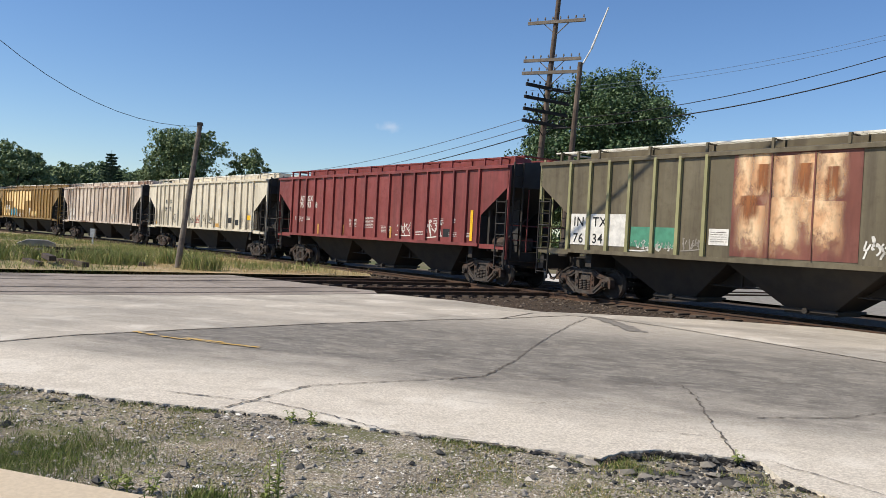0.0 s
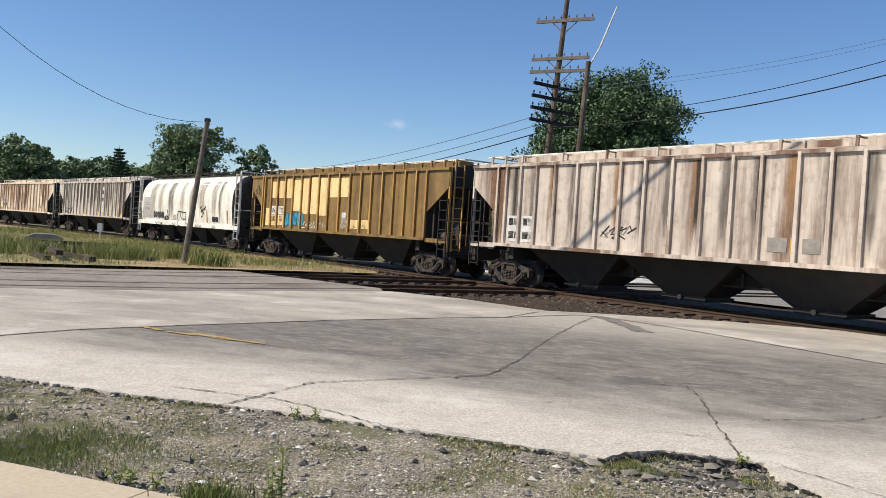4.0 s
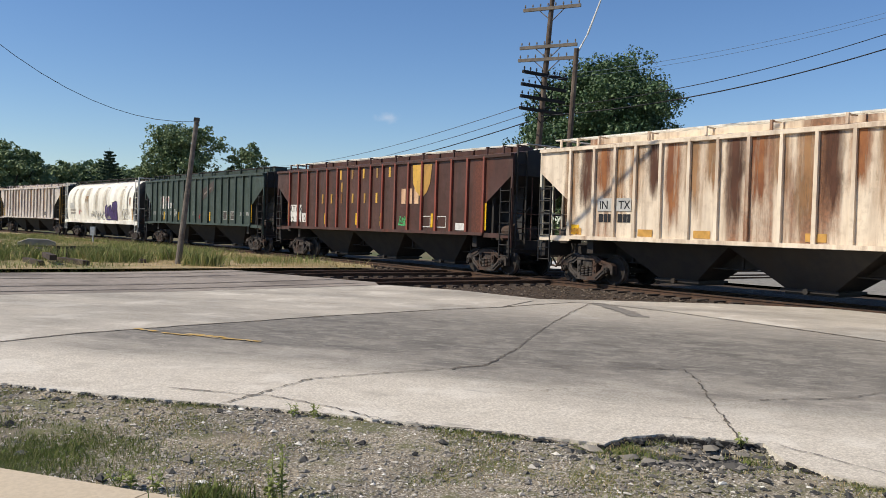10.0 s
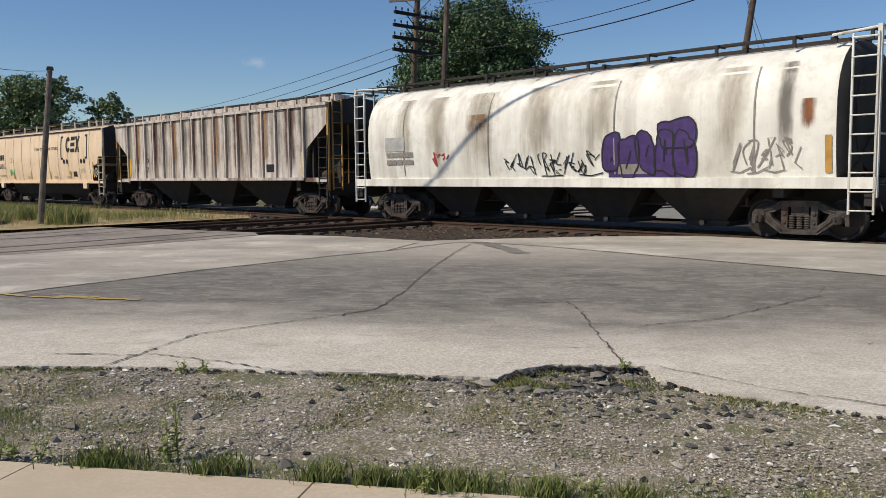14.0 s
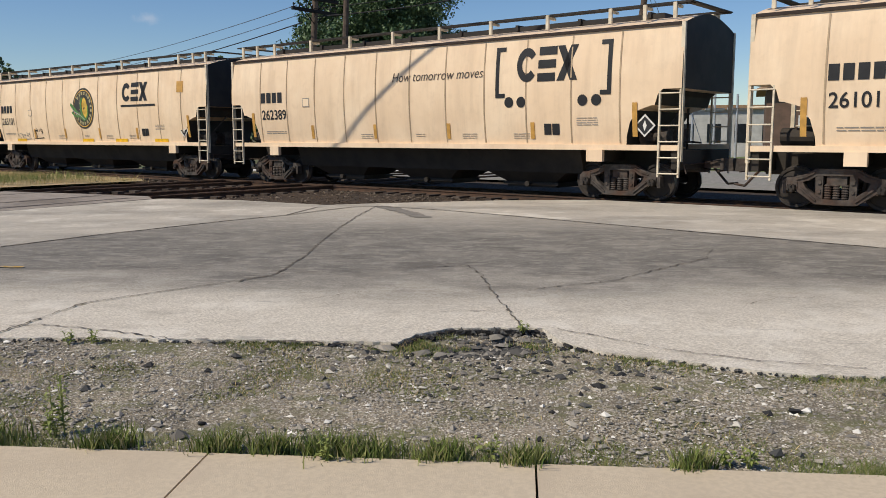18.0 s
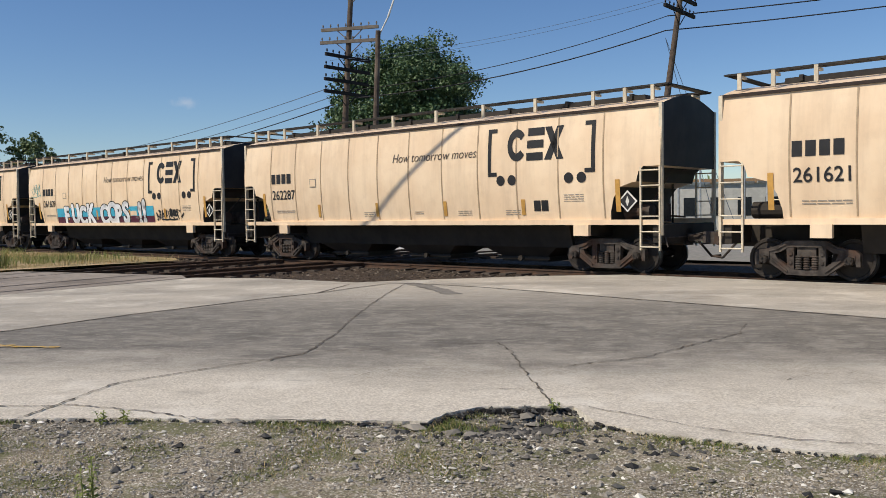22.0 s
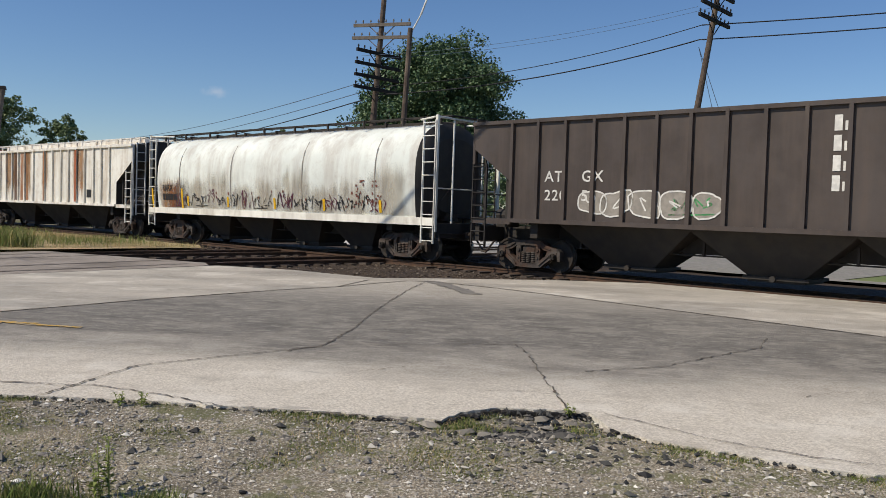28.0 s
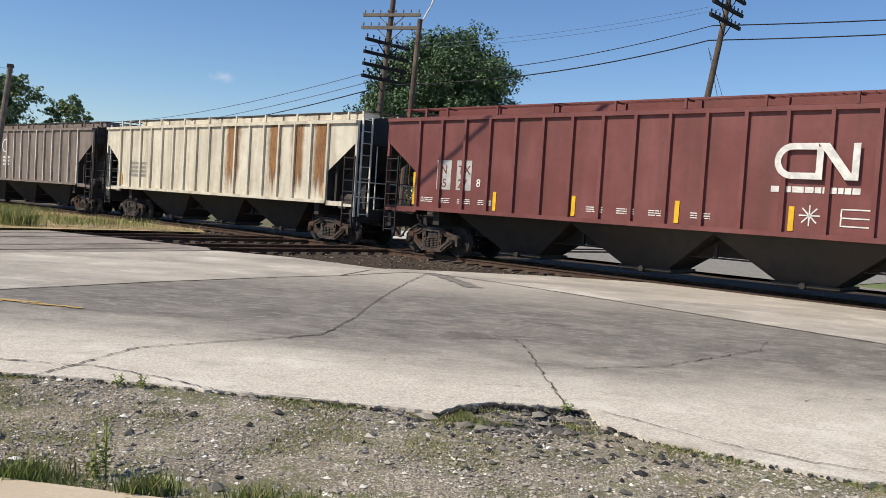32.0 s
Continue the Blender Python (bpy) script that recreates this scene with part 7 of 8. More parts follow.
def tan_car(head, tail, number, seed, bracket=True, length=16.45):
    a = length / 2
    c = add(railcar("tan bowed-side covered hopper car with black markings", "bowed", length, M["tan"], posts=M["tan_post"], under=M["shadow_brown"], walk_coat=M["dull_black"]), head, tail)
    sd = Side(c, side_bowed)
    seams = [-a + 1.55 + (length - 3.1) * i / 10 for i in range(11)]
    for x in seams:
        sd.patch("weld_seam", x - .018, x + .018, 1.4, 4.02, M["tan_seam"])
    for k in range(4):
        sd.patch("owner_bar", -a + 1.6 + .28 * k, -a + 1.81 + .28 * k, 2.67, 3.0, M["letter_black"])
    sd.words(number, -a + 1.62, 2.13, .44, M["letter_black"], "car_number", 1.02, stretch=.92)
    sd.bars(-a + 1.8, 1.72, 1.0, 2, M["grey_letter"], seed)
    for k, (x, w, r) in enumerate(((-2.0, .5, 3), (.2, .35, 2), (1.9, .5, 3), (3.6, .5, 3), (5.5, .6, 4))):
        sd.bars(x, 1.62 if k < 4 else 2.0, w, r, M["grey_letter"], seed * 9 + k, .016, .055)
    sd.patch("placard_frame", -4.56, -4.24, 2.5, 2.78, M["grey_letter"])
    sd.patch("placard_face", -4.535, -4.265, 2.525, 2.755, M["tan"], up=.004)
    sd.patch("plate", 4.55, 4.76, 1.6, 1.88, M["letter_black"])
    sd.patch("plate", 4.79, 5.0, 1.6, 1.88, M["letter_black"])
    sd.stripes([-a + 1.15, a - 1.15], M["amber"], 1.55, .8, .13)
    sd.stripes([-4.15, -1.4, 1.42, 4.2], M["amber"], 1.5, .42, .12)
    if bracket:
        sd.words("How tomorrow moves", -.68, 3.12, .38, M["grey_dark"], "slogan", 1.0, .25, stretch=.92)
        x0, x1, z0, z1 = 3.05, 6.45, 2.56, 3.86
        for x, d in ((x0, 1), (x1, -1)):
            sd.patch("bracket_mark", min(x, x + d * .11), max(x, x + d * .11), z0, z1, M["letter_black"])
            for z in (z0, z1 - .11):
                sd.patch("bracket_mark", min(x, x + d * .3), max(x, x + d * .3), z, z + .11, M["letter_black"])
        emblem(sd, 3.72, 2.94, .86, .72)
        for x in (3.48, 3.86, 5.67, 6.05):
            pts, fs = ring_poly(x, 2.44, 0.001, .14, 0, 360, 14)
            sd.flat("dot_mark", pts, fs, M["letter_black"])
    else:
        pts, fs = ring_poly(.3, 2.75, .001, .85, 0, 360, 28)
        sd.flat("round_badge", pts, fs, M["badge_dark"], "round dark badge with a yellow corn cob")
        pts, fs = ring_poly(.3, 2.75, .74, .78, 0, 360, 28)
        sd.flat("badge_ring", pts, fs, M["letter_yellow"], up=.004)
        # writing round the rim as plain bars
        for k in range(20):
            a0 = 360 * k / 20 + 4
            if 8 <= k <= 10:
                continue
            pts, fs = ring_poly(.3, 2.75, .56, .69, a0, a0 + (11 if k % 3 else 8), 3)
            sd.flat("badge_print", pts, fs, M["badge_print"], up=.004)
        # the cob, row by row, with husk leaves sweeping out past the rim
        cob = [(.42 + .19 * math.cos(t) - .10 * math.sin(t), 2.78 + .12 * math.cos(t) + .40 * math.sin(t)) for t in [2 * math.pi * i / 20 for i in range(20)]]
        sd.flat("corn_cob", cob, [tuple(range(20))[::-1]], M["corn"], "yellow painted corn cob", .006)
        for k in range(4):
            x = .30 + .08 * k
            sd.stroke([(x + .02, 2.48 + .03 * k), (x, 2.78), (x - .05, 3.06)], .018, M["ochre_rib"], "kernel_row", .009)
        for ctrl, w in (([(.45, 2.28), (.18, 2.55), (.12, 2.95), (.22, 3.2)], .13), ([(.4, 2.26), (-.05, 2.5), (-.38, 2.72), (-.72, 2.95)], .14), ([(.4, 2.3), (.05, 2.42), (-.35, 2.45), (-.62, 2.62)], .09), ([(.5, 2.28), (.68, 2.55), (.66, 2.85)], .09)):
            sd.stroke(curve_through(ctrl, 5), w, M["husk"], "husk_leaf", .012)
        sd.stroke(curve_through([(.42, 2.27), (.02, 2.48), (-.40, 2.62), (-.66, 2.80)], 5), .03, M["grey_letter_pale"], "husk_leaf", .015)
        emblem(sd, 3.3, 2.95, .72, .85)
        sd.patch("emblem", 3.2, 5.6, 2.74, 2.82, M["letter_black"])
        sd.patch("orange_square", 7.0, 7.4, 3.2, 3.6, M["amber"])
        sd.stripes([-5.5, 0.4, 3.0, 5.8], M["yellow"], 1.33, .16, .9)
        sd.tag(-5.9, 1.45, 1.3, .35, M["grey_letter"], 140, .04, 6)
        sd.tag(-4.2, 1.5, .8, .5, M["letter_black"], 141, .05, 4)
    # hazard placard in the end recess
    for r_, m_, up_ in ((.27, "letter_white", 0), (.215, "letter_black", .004), (.13, "letter_white", .008)):
        k_ = r_ if r_ > .2 else .05
        pl_ = from_lists([(7.32 + dx, -1.5 - up_, 1.81 + dz) for dx, dz in ((-k_, 0), (0, -r_), (k_, 0), (0, r_))], [(0, 1, 2, 3)], "placard")
        put("placard", pl_, M[m_], c, "white-edged black diamond placard" if up_ == 0 else "")
    for sx in (-1, 1):
        for y in (-1.5, 1.5):
            jack = bmesh.new()
            box(jack, sx * (a - 2.2) - .22, sx * (a - 2.2) + .22, y - .06, y + .06, .95, 1.24)
            part("jacking_pad", jack, M["tan"], c)
    return sd


M["tan_post"] = plain("cream_post_paint", (0.74, 0.64, 0.48), 0.5)
M["tan_seam"] = plain("grimy_weld_seam", (0.46, 0.34, 0.22), 0.6)
M["grey_dark"] = plain("dark_slogan_paint", (0.07, 0.05, 0.04), 0.6)
M["badge_dark"] = plain("dark_badge_paint", (0.05, 0.05, 0.045), 0.6)
M["husk"] = plain("painted_husk_green", (0.10, 0.24, 0.07), 0.6)
M["badge_print"] = plain("pale_badge_print", (0.42, 0.37, 0.20), 0.6)
M["corn"] = plain("corn_yellow_paint", (0.75, 0.5, 0.08), 0.6)
sd = tan_car(-231.75, -248.25, "261011", 1)
sd.tag(-4.7, 1.65, .75, .5, M["green_spray"], 150, .07, 5)
tan_car(-249.74, -266.21, "262389", 2)
tan_car(-267.70, -285.30, "265101", 3, False, 17.6)
tan_car(-286.98, -303.43, "261621", 4)
tan_car(-304.85, -321.34, "262287", 5)
M["teal_faint"] = plain("thin_teal_spray", (0.22, 0.42, 0.38), 0.6)
sd = tan_car(-322.77, -339.26, "261609", 6)
sd.patch("blue_band", -5.26, 3.36, 1.64, 2.05, M["blue_band"], "sprayed pale blue band", nx=12)
sd.patch("wine_band", -5.26, 3.36, 1.26, 1.64, M["wine"], "sprayed wine-red band", nx=12)
sd.patch("band_gap", 1.5, 2.0, 1.66, 1.86, M["tan"], nx=2, up=.002)
# fat white sprayed letters with broad black edges
for chars, x0, step, size in (("FUCK", -4.52, .74, 1.10), ("COPS", -1.08, .66, 1.14), ("!!", 2.14, .34, 1.22)):
    for k, ch in enumerate(chars):
        x, z = x0 + step * k, 1.31 + (.05 if k % 2 else 0)
        tall = size * (1.0 + .07 * (k % 2))
        for i in range(10):
            a_ = 2 * math.pi * i / 10
            sd.words(ch, x + .105 * math.cos(a_), z + .02 + .085 * math.sin(a_), tall, M["letter_black"], "letter_edge", stretch=.86, up=.006)
        for i in range(8):
            a_ = 2 * math.pi * i / 8
            sd.words(ch, x + .055 * math.cos(a_), z + .02 + .04 * math.sin(a_), tall, M["spray_white"], "sprayed_letter", stretch=.86, up=.012)
sd.tag(-7.9, 2.62, 1.0, .7, M["teal_faint"], 152, .04, 5)
for k, x in enumerate((3.5, 4.0, 4.5, 5.0)):
    sd.tag(x, 1.45, .55, .45, M["letter_black"], 160 + k, .08, 3)
tan_car(-340.68, -357.17, "261825", 7)
tan_car(-358.62, -375.07, "261870", 8)

# open-topped dark car
c = add(railcar("dark charcoal open-topped hopper car with white stencils", "open", 17.0, M["charcoal"], 17, walk_coat=M["charcoal"]), -376.4, -393.4)
sd = Side(c, side_ribbed)
for k in range(4):
    sd.patch("letter_block", 1.35, 1.5, 3.35 - .42 * k, 3.68 - .42 * k, M["letter_white"], up=.002)
    sd.patch("letter_block", 1.55, 1.68, 3.35 - .42 * k, 3.55 - .42 * k, M["letter_white"], up=.002)
owner_marks(sd, -5.6, 2.3, ["AT", "220"], M["letter_white"], .40)
owner_marks(sd, -4.5, 2.3, ["GX", "56"], M["letter_white"], .40)
for k in range(5):
    sd.throwup(-4.6 + .75 * k, 1.42, .72, .65, 1, M["grey_letter"], M["letter_white"], 170 + k, .04)
sd.tag(-2.1, 1.5, 1.0, .5, M["green_spray"], 176, .05, 4)
for x in (4.0, 5.0):
    sd.patch("plate_frame", x, x + .6, 1.5, 1.9, M["grey_letter_pale"])
    sd.patch("plate", x + .04, x + .56, 1.54, 1.86, M["brown"], up=.004)


def marks_c(sd):
    rnd = random.Random(9)
    for k in range(9):
        sd.run(-7.6 + 1.6 * k, -4.9 + 1.6 * k, 2.5 + .3 * (k % 3), 1.42, M["streak_soft"], 700 + k, "grime_run")
    for k in range(16):
        x = -6.3 + .8 * k
        sd.tag(x, 1.5, .8, rnd.uniform(.4, .75), M["letter_black"] if k % 3 else M["wine"], 180 + k, .045, 4)
    for k, (x0, x1, m_) in enumerate(((-7.8, -6.2, "rust_pale"), (-7.2, -5.4, "streak_orange"), (-6.6, -5.2, "streak_grey"))):
        sd.run(x0, x1, 2.7, 1.42, M[m_], 690 + k, "grime_run", ragged=1.0)
    sd.words("RRRX", -7.3, 2.12, .36, M["letter_black"], up=.006, stretch=.9)
    sd.bars(-7.28, 1.72, 1.15, 1, M["letter_black"], 199, .27)
    sd.stripes([-8.15, -5.75], M["yellow"], 1.36, .85, .12)
    for k in range(60):
        x, z = rnd.uniform(5.0, 6.4) if k < 34 else rnd.uniform(-6, 6), rnd.uniform(1.7, 2.5) if k < 34 else rnd.uniform(1.6, 2.1)
        sd.patch("paint_chip", x, x + rnd.uniform(.03, .09), z, z + rnd.uniform(.04, .10), M["rust_panel"])
    sd.stripes([-5.3, -2.4, .6, 3.4, 6.2], M["yellow"], 1.5, .4, .12)


round_car("pale white round-bodied hopper car with dense scrawls along its foot", -394.79, -412.1, M["pale_round"], marks_c, 3)

c = add(railcar("white covered hopper car with broad brown rust bands", "ribbed", 17.8, M["white_band"], rib_list=[-7.48, -7.28, -6.58, -5.70, -4.87, -4.08, -3.27, -2.44, -1.37, 0, .92, 1.89, 2.73, 3.54, 4.44, 5.33, 6.09, 6.88], rib_coat=M["pale"], posts=M["letter_white"], walk_coat=M["letter_white"], under=M["dull_black"], ladder_coat=M["letter_white"]), -413.6, -431.4)
sd = Side(c, side_ribbed, wide=1)
for k, (x0, x1, m_) in enumerate(((-7.3, -5.3, "rust_pale"), (-6.75, -5.75, "band_brown"), (-4.6, -2.9, "rust_pale"), (-4.05, -3.25, "band_brown"), (-3.3, -2.3, "band_orange"), (-2.6, -1.9, "band_orange"), (-5.2, -3.9, "rust_pale"), (-2.5, -1.6, "rust_pale"), (2.9, 4.0, "rust_pale"), (3.4, 4.6, "rust_pale"), (-.6, .5, "rust_pale"))):
    sd.run(x0, x1, 1.5, 4.05, M[m_], 620 + k, "rust_run", "brown rust run down the panel", .6)
sd.patch("rust_run", 3.46, 3.66, 1.52, 4.05, M["red_rust"], "red rust run down a seam", up=.09)
sd.patch("rust_run", -.05, .04, 1.52, 4.05, M["rust_orange"], up=.09)
pts, fs = ring_poly(4.08, 2.33, .15, .175, 0, 360, 18)
sd.flat("round_stencil", pts, fs, M["rust_orange"])
sd.strokes([[(3.98, 2.23), (4.18, 2.43)], [(3.98, 2.43), (4.18, 2.23)]], .025, M["rust_orange"], "cross_stencil")
sd.patch("plate", 4.6, 5.06, 1.74, 2.12, M["letter_black"])
sd.stripes([6.76], M["amber"], 1.65, .95, .12)
sd.stripes([4.38, .82], M["amber"], 1.6, .5, .10)
owner_marks(sd, -7.22, 2.15, ["IN", "63"], M["letter_black"], .34)
sd.patch("white_panel", -6.55, -5.8, 2.1, 2.5, M["letter_white"], up=.006)
sd.words("TX", -6.48, 2.15, .38, M["letter_black"], up=.010)
sd.tag(-8.3, 3.0, .85, .85, M["blue_band"], 200, .07, 4)
pts, fs = ring_poly(-4.69, 2.35, .16, .19, 0, 360, 18)
sd.flat("round_stencil", pts, fs, M["letter_black"])
sd.stripes([-7.45, -5.0, -1.5], M["amber"], 1.55, .5, .12)

c = add(railcar("maroon covered hopper car with a white emblem", "ribbed", 17.8, M["maroon"], 17, walk_coat=M["maroon"]), -432.95, -450.84)
sd = Side(c, side_ribbed, wide=1)
zc, hh = 3.0, .385
pts, fs = ring_poly(3.9, zc, hh - .14, hh, 90, 270, 12)
sd.flat("emblem", pts, fs, M["letter_white"], up=.078)
sd.patch("emblem", 3.9, 4.42, zc + hh - .14, zc + hh, M["letter_white"], up=.080)
sd.patch("emblem", 3.9, 4.52, zc - hh, zc - hh + .14, M["letter_white"], up=.080)
sd.patch("emblem", 4.40, 4.54, zc - hh, zc + hh * .8, M["letter_white"], up=.082)
sd.flat("emblem", [(4.42, zc + hh), (4.64, zc + hh), (5.22, zc - hh), (5.0, zc - hh)], [(0, 1, 2, 3)], M["letter_white"], "", .084)
sd.patch("emblem", 5.12, 5.26, zc - hh, zc + hh, M["letter_white"], up=.080)
sd.bars(3.45, 2.33, 1.85, 1, M["letter_white"], 210, .13)
for x, top_, low in ((-6.62, "IN", "65"), (-5.82, "TX", "27")):
    sd.patch("white_panel", x - .06, x + .52, 2.03, 2.9, M["grey_letter_pale"])
    sd.words(top_, x, 2.5, .36, M["maroon"], up=.004)
    sd.words(low, x, 2.1, .36, M["maroon"], up=.004)
sd.words("8", -5.1, 2.15, .32, M["letter_white"])
sd.stripes([-7.6, 7.6], M["yellow"], 1.53, 1.0, .14)
sd.stripes([-4.38, -1.7, 1.25, 3.94], M["yellow"], 1.5, .53, .12)
for k, x in enumerate((-7.3, -6.6, -5.8, -5.0, -1.3, -.4, .5, 1.6, 6.4)):
    sd.bars(x, 1.75, .5, 3, M["letter_white"], 215 + k, .025, .055)
for a_ in range(4):
    t = radians(45 * a_)
    sd.stroke([(4.32 - .22 * math.cos(t), 1.85 - .22 * math.sin(t)), (4.32 + .22 * math.cos(t), 1.85 + .22 * math.sin(t))], .03, M["letter_white"], "star_mark")
for x0, x1, z0, z1 in ((4.95, 5.55, 2.0, 2.03), (4.95, 5.55, 1.65, 1.68), (4.95, 4.98, 1.65, 2.03), (5.52, 5.55, 1.65, 2.03), (4.95, 5.55, 1.82, 1.85)):
    sd.patch("plate_frame", x0, x1, z0, z1, M["letter_white"])

c = add(railcar("cream covered hopper car with rust runs at one end", "ribbed", 17.8, M["cream"], 17, walk_coat=M["black"], posts=M["pale"]), -452.29, -470.2)
sd = Side(c, side_ribbed)
for x0, x1 in ((1.2, 1.9), (3.9, 4.4), (5.2, 5.6), (6.4, 6.9)):
    sd.run(x0 - .2, x1 + .2, 1.3, 3.9, M["streak_orange"], 640 + int(x0 * 10), "rust_run", "orange rust run down the panel", .5)
    sd.run(x0 - .35, x1 + .35, 1.3, 3.9, M["rust_pale"], 660 + int(x0 * 10), ragged=1.0)
sd.bars(-6.2, 2.3, 1.4, 4, M["grey_letter"], 230, .12, .18)
sd.stripes([-6.9, 6.9], M["amber"], 1.35, .5, .12)
c = add(railcar("grey brown covered hopper car with pale stencils", "ribbed", 17.8, M["grey_brown"], 17, walk_coat=M["black"], rib_coat=M["grey_rusty"]), -471.72, -489.5)
sd = Side(c, side_ribbed)
pts, fs = ring_poly(-1.2, 3.1, .3, .38, 0, 360, 20)
sd.flat("round_stencil", pts, fs, M["letter_white"])
sd.bars(-1.4, 2.4, .8, 3, M["letter_white"], 240, .12, .2)
sd.stripes([-6.9, 6.9], M["yellow"], 1.35, .8, .13)
# ---- trees ----
M["bark"] = surface("grey_brown_bark", (0.09, 0.07, 0.055), (0.05, 0.04, 0.032), 6, 0.95, 0.5)
M["leaf"] = island_mat("broad_green_leaves", [(0.036, 0.072, 0.032), (0.058, 0.105, 0.044), (0.085, 0.142, 0.058), (0.145, 0.205, 0.09)], 0.5)
# Far greens made paler: distance haze is mixed into the leaf colour.
M["leaf_far"] = island_mat("haze_paled_green_leaves", [(0.11, 0.165, 0.08), (0.15, 0.21, 0.095), (0.195, 0.25, 0.115), (0.25, 0.30, 0.15)], 0.7)
M["needle"] = island_mat("dark_needles", [(0.024, 0.048, 0.026), (0.045, 0.075, 0.038)], 0.7)


def tree(label, base, height, width, seed, leaves=9000, leaf=.32, mat=None, trunk=None, low=.22, lobes=16):
    """Trunk and limbs, with leaves in clumps round the limbs' ends and gaps between them."""
    rnd = random.Random(seed)
    t = tagged(new("tree"), label, "tree", "trees")
    t.matrix_basis = Matrix.Translation(base)
    trunk = trunk or height * .025
    bm = bmesh.new()
    fork = Vector((rnd.uniform(-.3, .3), rnd.uniform(-.3, .3), height * (low + .06)))
    tube(bm, (0, 0, -.3), fork, trunk, trunk * .75, 10)
    clumps = []
    for i in range(lobes):
        a = 2.4 * i + rnd.uniform(-.5, .5)
        h = low + .10 + (0.92 - low - .10) * ((i + .5) / lobes)
        wide = math.sin(math.pi * min(1, max(0.15, (h - low + .12) / (1.12 - low)))) ** .5
        r = width / 2 * .80 * wide * (.15 + .85 * rnd.random() ** .6)
        c_ = Vector((r * math.cos(a), r * math.sin(a), height * h))
        rw, rh = width * rnd.uniform(.13, .20), height * rnd.uniform(.075, .12)
        mid = fork.lerp(c_, .5) + Vector((0, 0, height * .04))
        tube(bm, fork, mid, trunk * .42, trunk * .25, 6)
        tube(bm, mid, c_, trunk * .25, trunk * .06, 6)
        for _ in range(18):
            d = Vector((rnd.gauss(0, 1), rnd.gauss(0, 1), rnd.gauss(0, 1) + .25)).normalized() * rnd.uniform(.3, 1.1)
            clumps.append((c_ + Vector((d.x * rw, d.y * rw, d.z * rh)), rw * rnd.uniform(.22, .48)))
    part("trunk", bm, M["bark"], t)
    verts, faces = [], []
    for _ in range(leaves):
        c_, r = rnd.choice(clumps)
        d = Vector((rnd.gauss(0, 1), rnd.gauss(0, 1), rnd.gauss(0, 1))).normalized() * rnd.random() ** .45
        p = c_ + Vector((d.x * r, d.y * r, d.z * r * .7))
        n = (d * .7 + Vector((rnd.gauss(0, .6), rnd.gauss(0, .6), rnd.gauss(0, .6) + .5))).normalized()
        u_ = n.cross(Vector((rnd.gauss(0, 1), rnd.gauss(0, 1), rnd.gauss(0, 1)))).normalized()
        v_ = n.cross(u_)
        sz = leaf * rnd.uniform(.5, 1.2)
        k = len(verts)
        verts += [tuple(p - u_ * sz * .5), tuple(p + v_ * sz * .36 + n * sz * .08), tuple(p + u_ * sz * .55), tuple(p - v_ * sz * .36 + n * sz * .08)]
        faces.append((k, k + 1, k + 2, k + 3))
    put("crown", from_lists(verts, faces, "crown"), mat or M["leaf"], t)
    return t


def fir(label, base, height, width, seed):
    rnd = random.Random(seed)
    t = tagged(new("fir_tree"), label, "fir tree", "trees")
    t.matrix_basis = Matrix.Translation(base)
    bm = bmesh.new()
    tube(bm, (0, 0, -.3), (0, 0, height), .22, .02, 8)
    part("trunk", bm, M["bark"], t)
    verts, faces = [], []
    for i in range(24):
        h = .1 + .88 * i / 24
        r = width / 2 * (1.0 - h) * rnd.uniform(.75, 1.2) + .12
        for j in range(9):
            a = rnd.random() * 6.28
            for m_ in range(34):
                u = rnd.uniform(.05, 1)
                p = Vector((math.cos(a) * r * u, math.sin(a) * r * u, height * h - .10 * r * u + .25 * r * u * u + rnd.uniform(-.08, .08)))
                k = len(verts)
                d = Vector((rnd.gauss(0, .2), rnd.gauss(0, .2), .05))
                verts += [tuple(p - d * .6), tuple(p + d), tuple(p + d * .5 + Vector((0, 0, -.24)))]
                faces.append((k, k + 1, k + 2))
    put("crown", from_lists(verts, faces, "crown"), M["needle"], t)
    return t


tree("large leafy tree behind the railway and the tall utility pole", polar(10.9, 75), 16.9, 17.0, 1, 105000, .28, trunk=.42, low=.12, lobes=72)
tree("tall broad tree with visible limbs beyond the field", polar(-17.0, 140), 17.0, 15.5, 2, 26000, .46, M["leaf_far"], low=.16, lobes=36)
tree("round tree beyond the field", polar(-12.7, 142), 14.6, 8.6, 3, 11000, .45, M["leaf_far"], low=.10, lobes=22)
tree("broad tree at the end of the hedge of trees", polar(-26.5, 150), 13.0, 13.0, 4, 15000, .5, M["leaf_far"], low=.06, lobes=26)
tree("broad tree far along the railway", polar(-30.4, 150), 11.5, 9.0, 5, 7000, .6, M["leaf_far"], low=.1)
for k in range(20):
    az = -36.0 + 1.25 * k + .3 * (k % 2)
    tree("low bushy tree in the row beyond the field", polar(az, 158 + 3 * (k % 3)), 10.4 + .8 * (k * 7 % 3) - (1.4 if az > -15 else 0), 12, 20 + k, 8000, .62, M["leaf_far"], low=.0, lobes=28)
fir("dark pointed fir among the far trees", polar(-21.2, 138), 12.4, 10.5, 31)
for k, (az, h, w) in enumerate(((13.4, 4.3, 5.0), (15.6, 5.0, 4.6), (17.4, 4.4, 4.4))):
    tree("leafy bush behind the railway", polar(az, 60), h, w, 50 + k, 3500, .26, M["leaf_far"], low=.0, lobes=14)
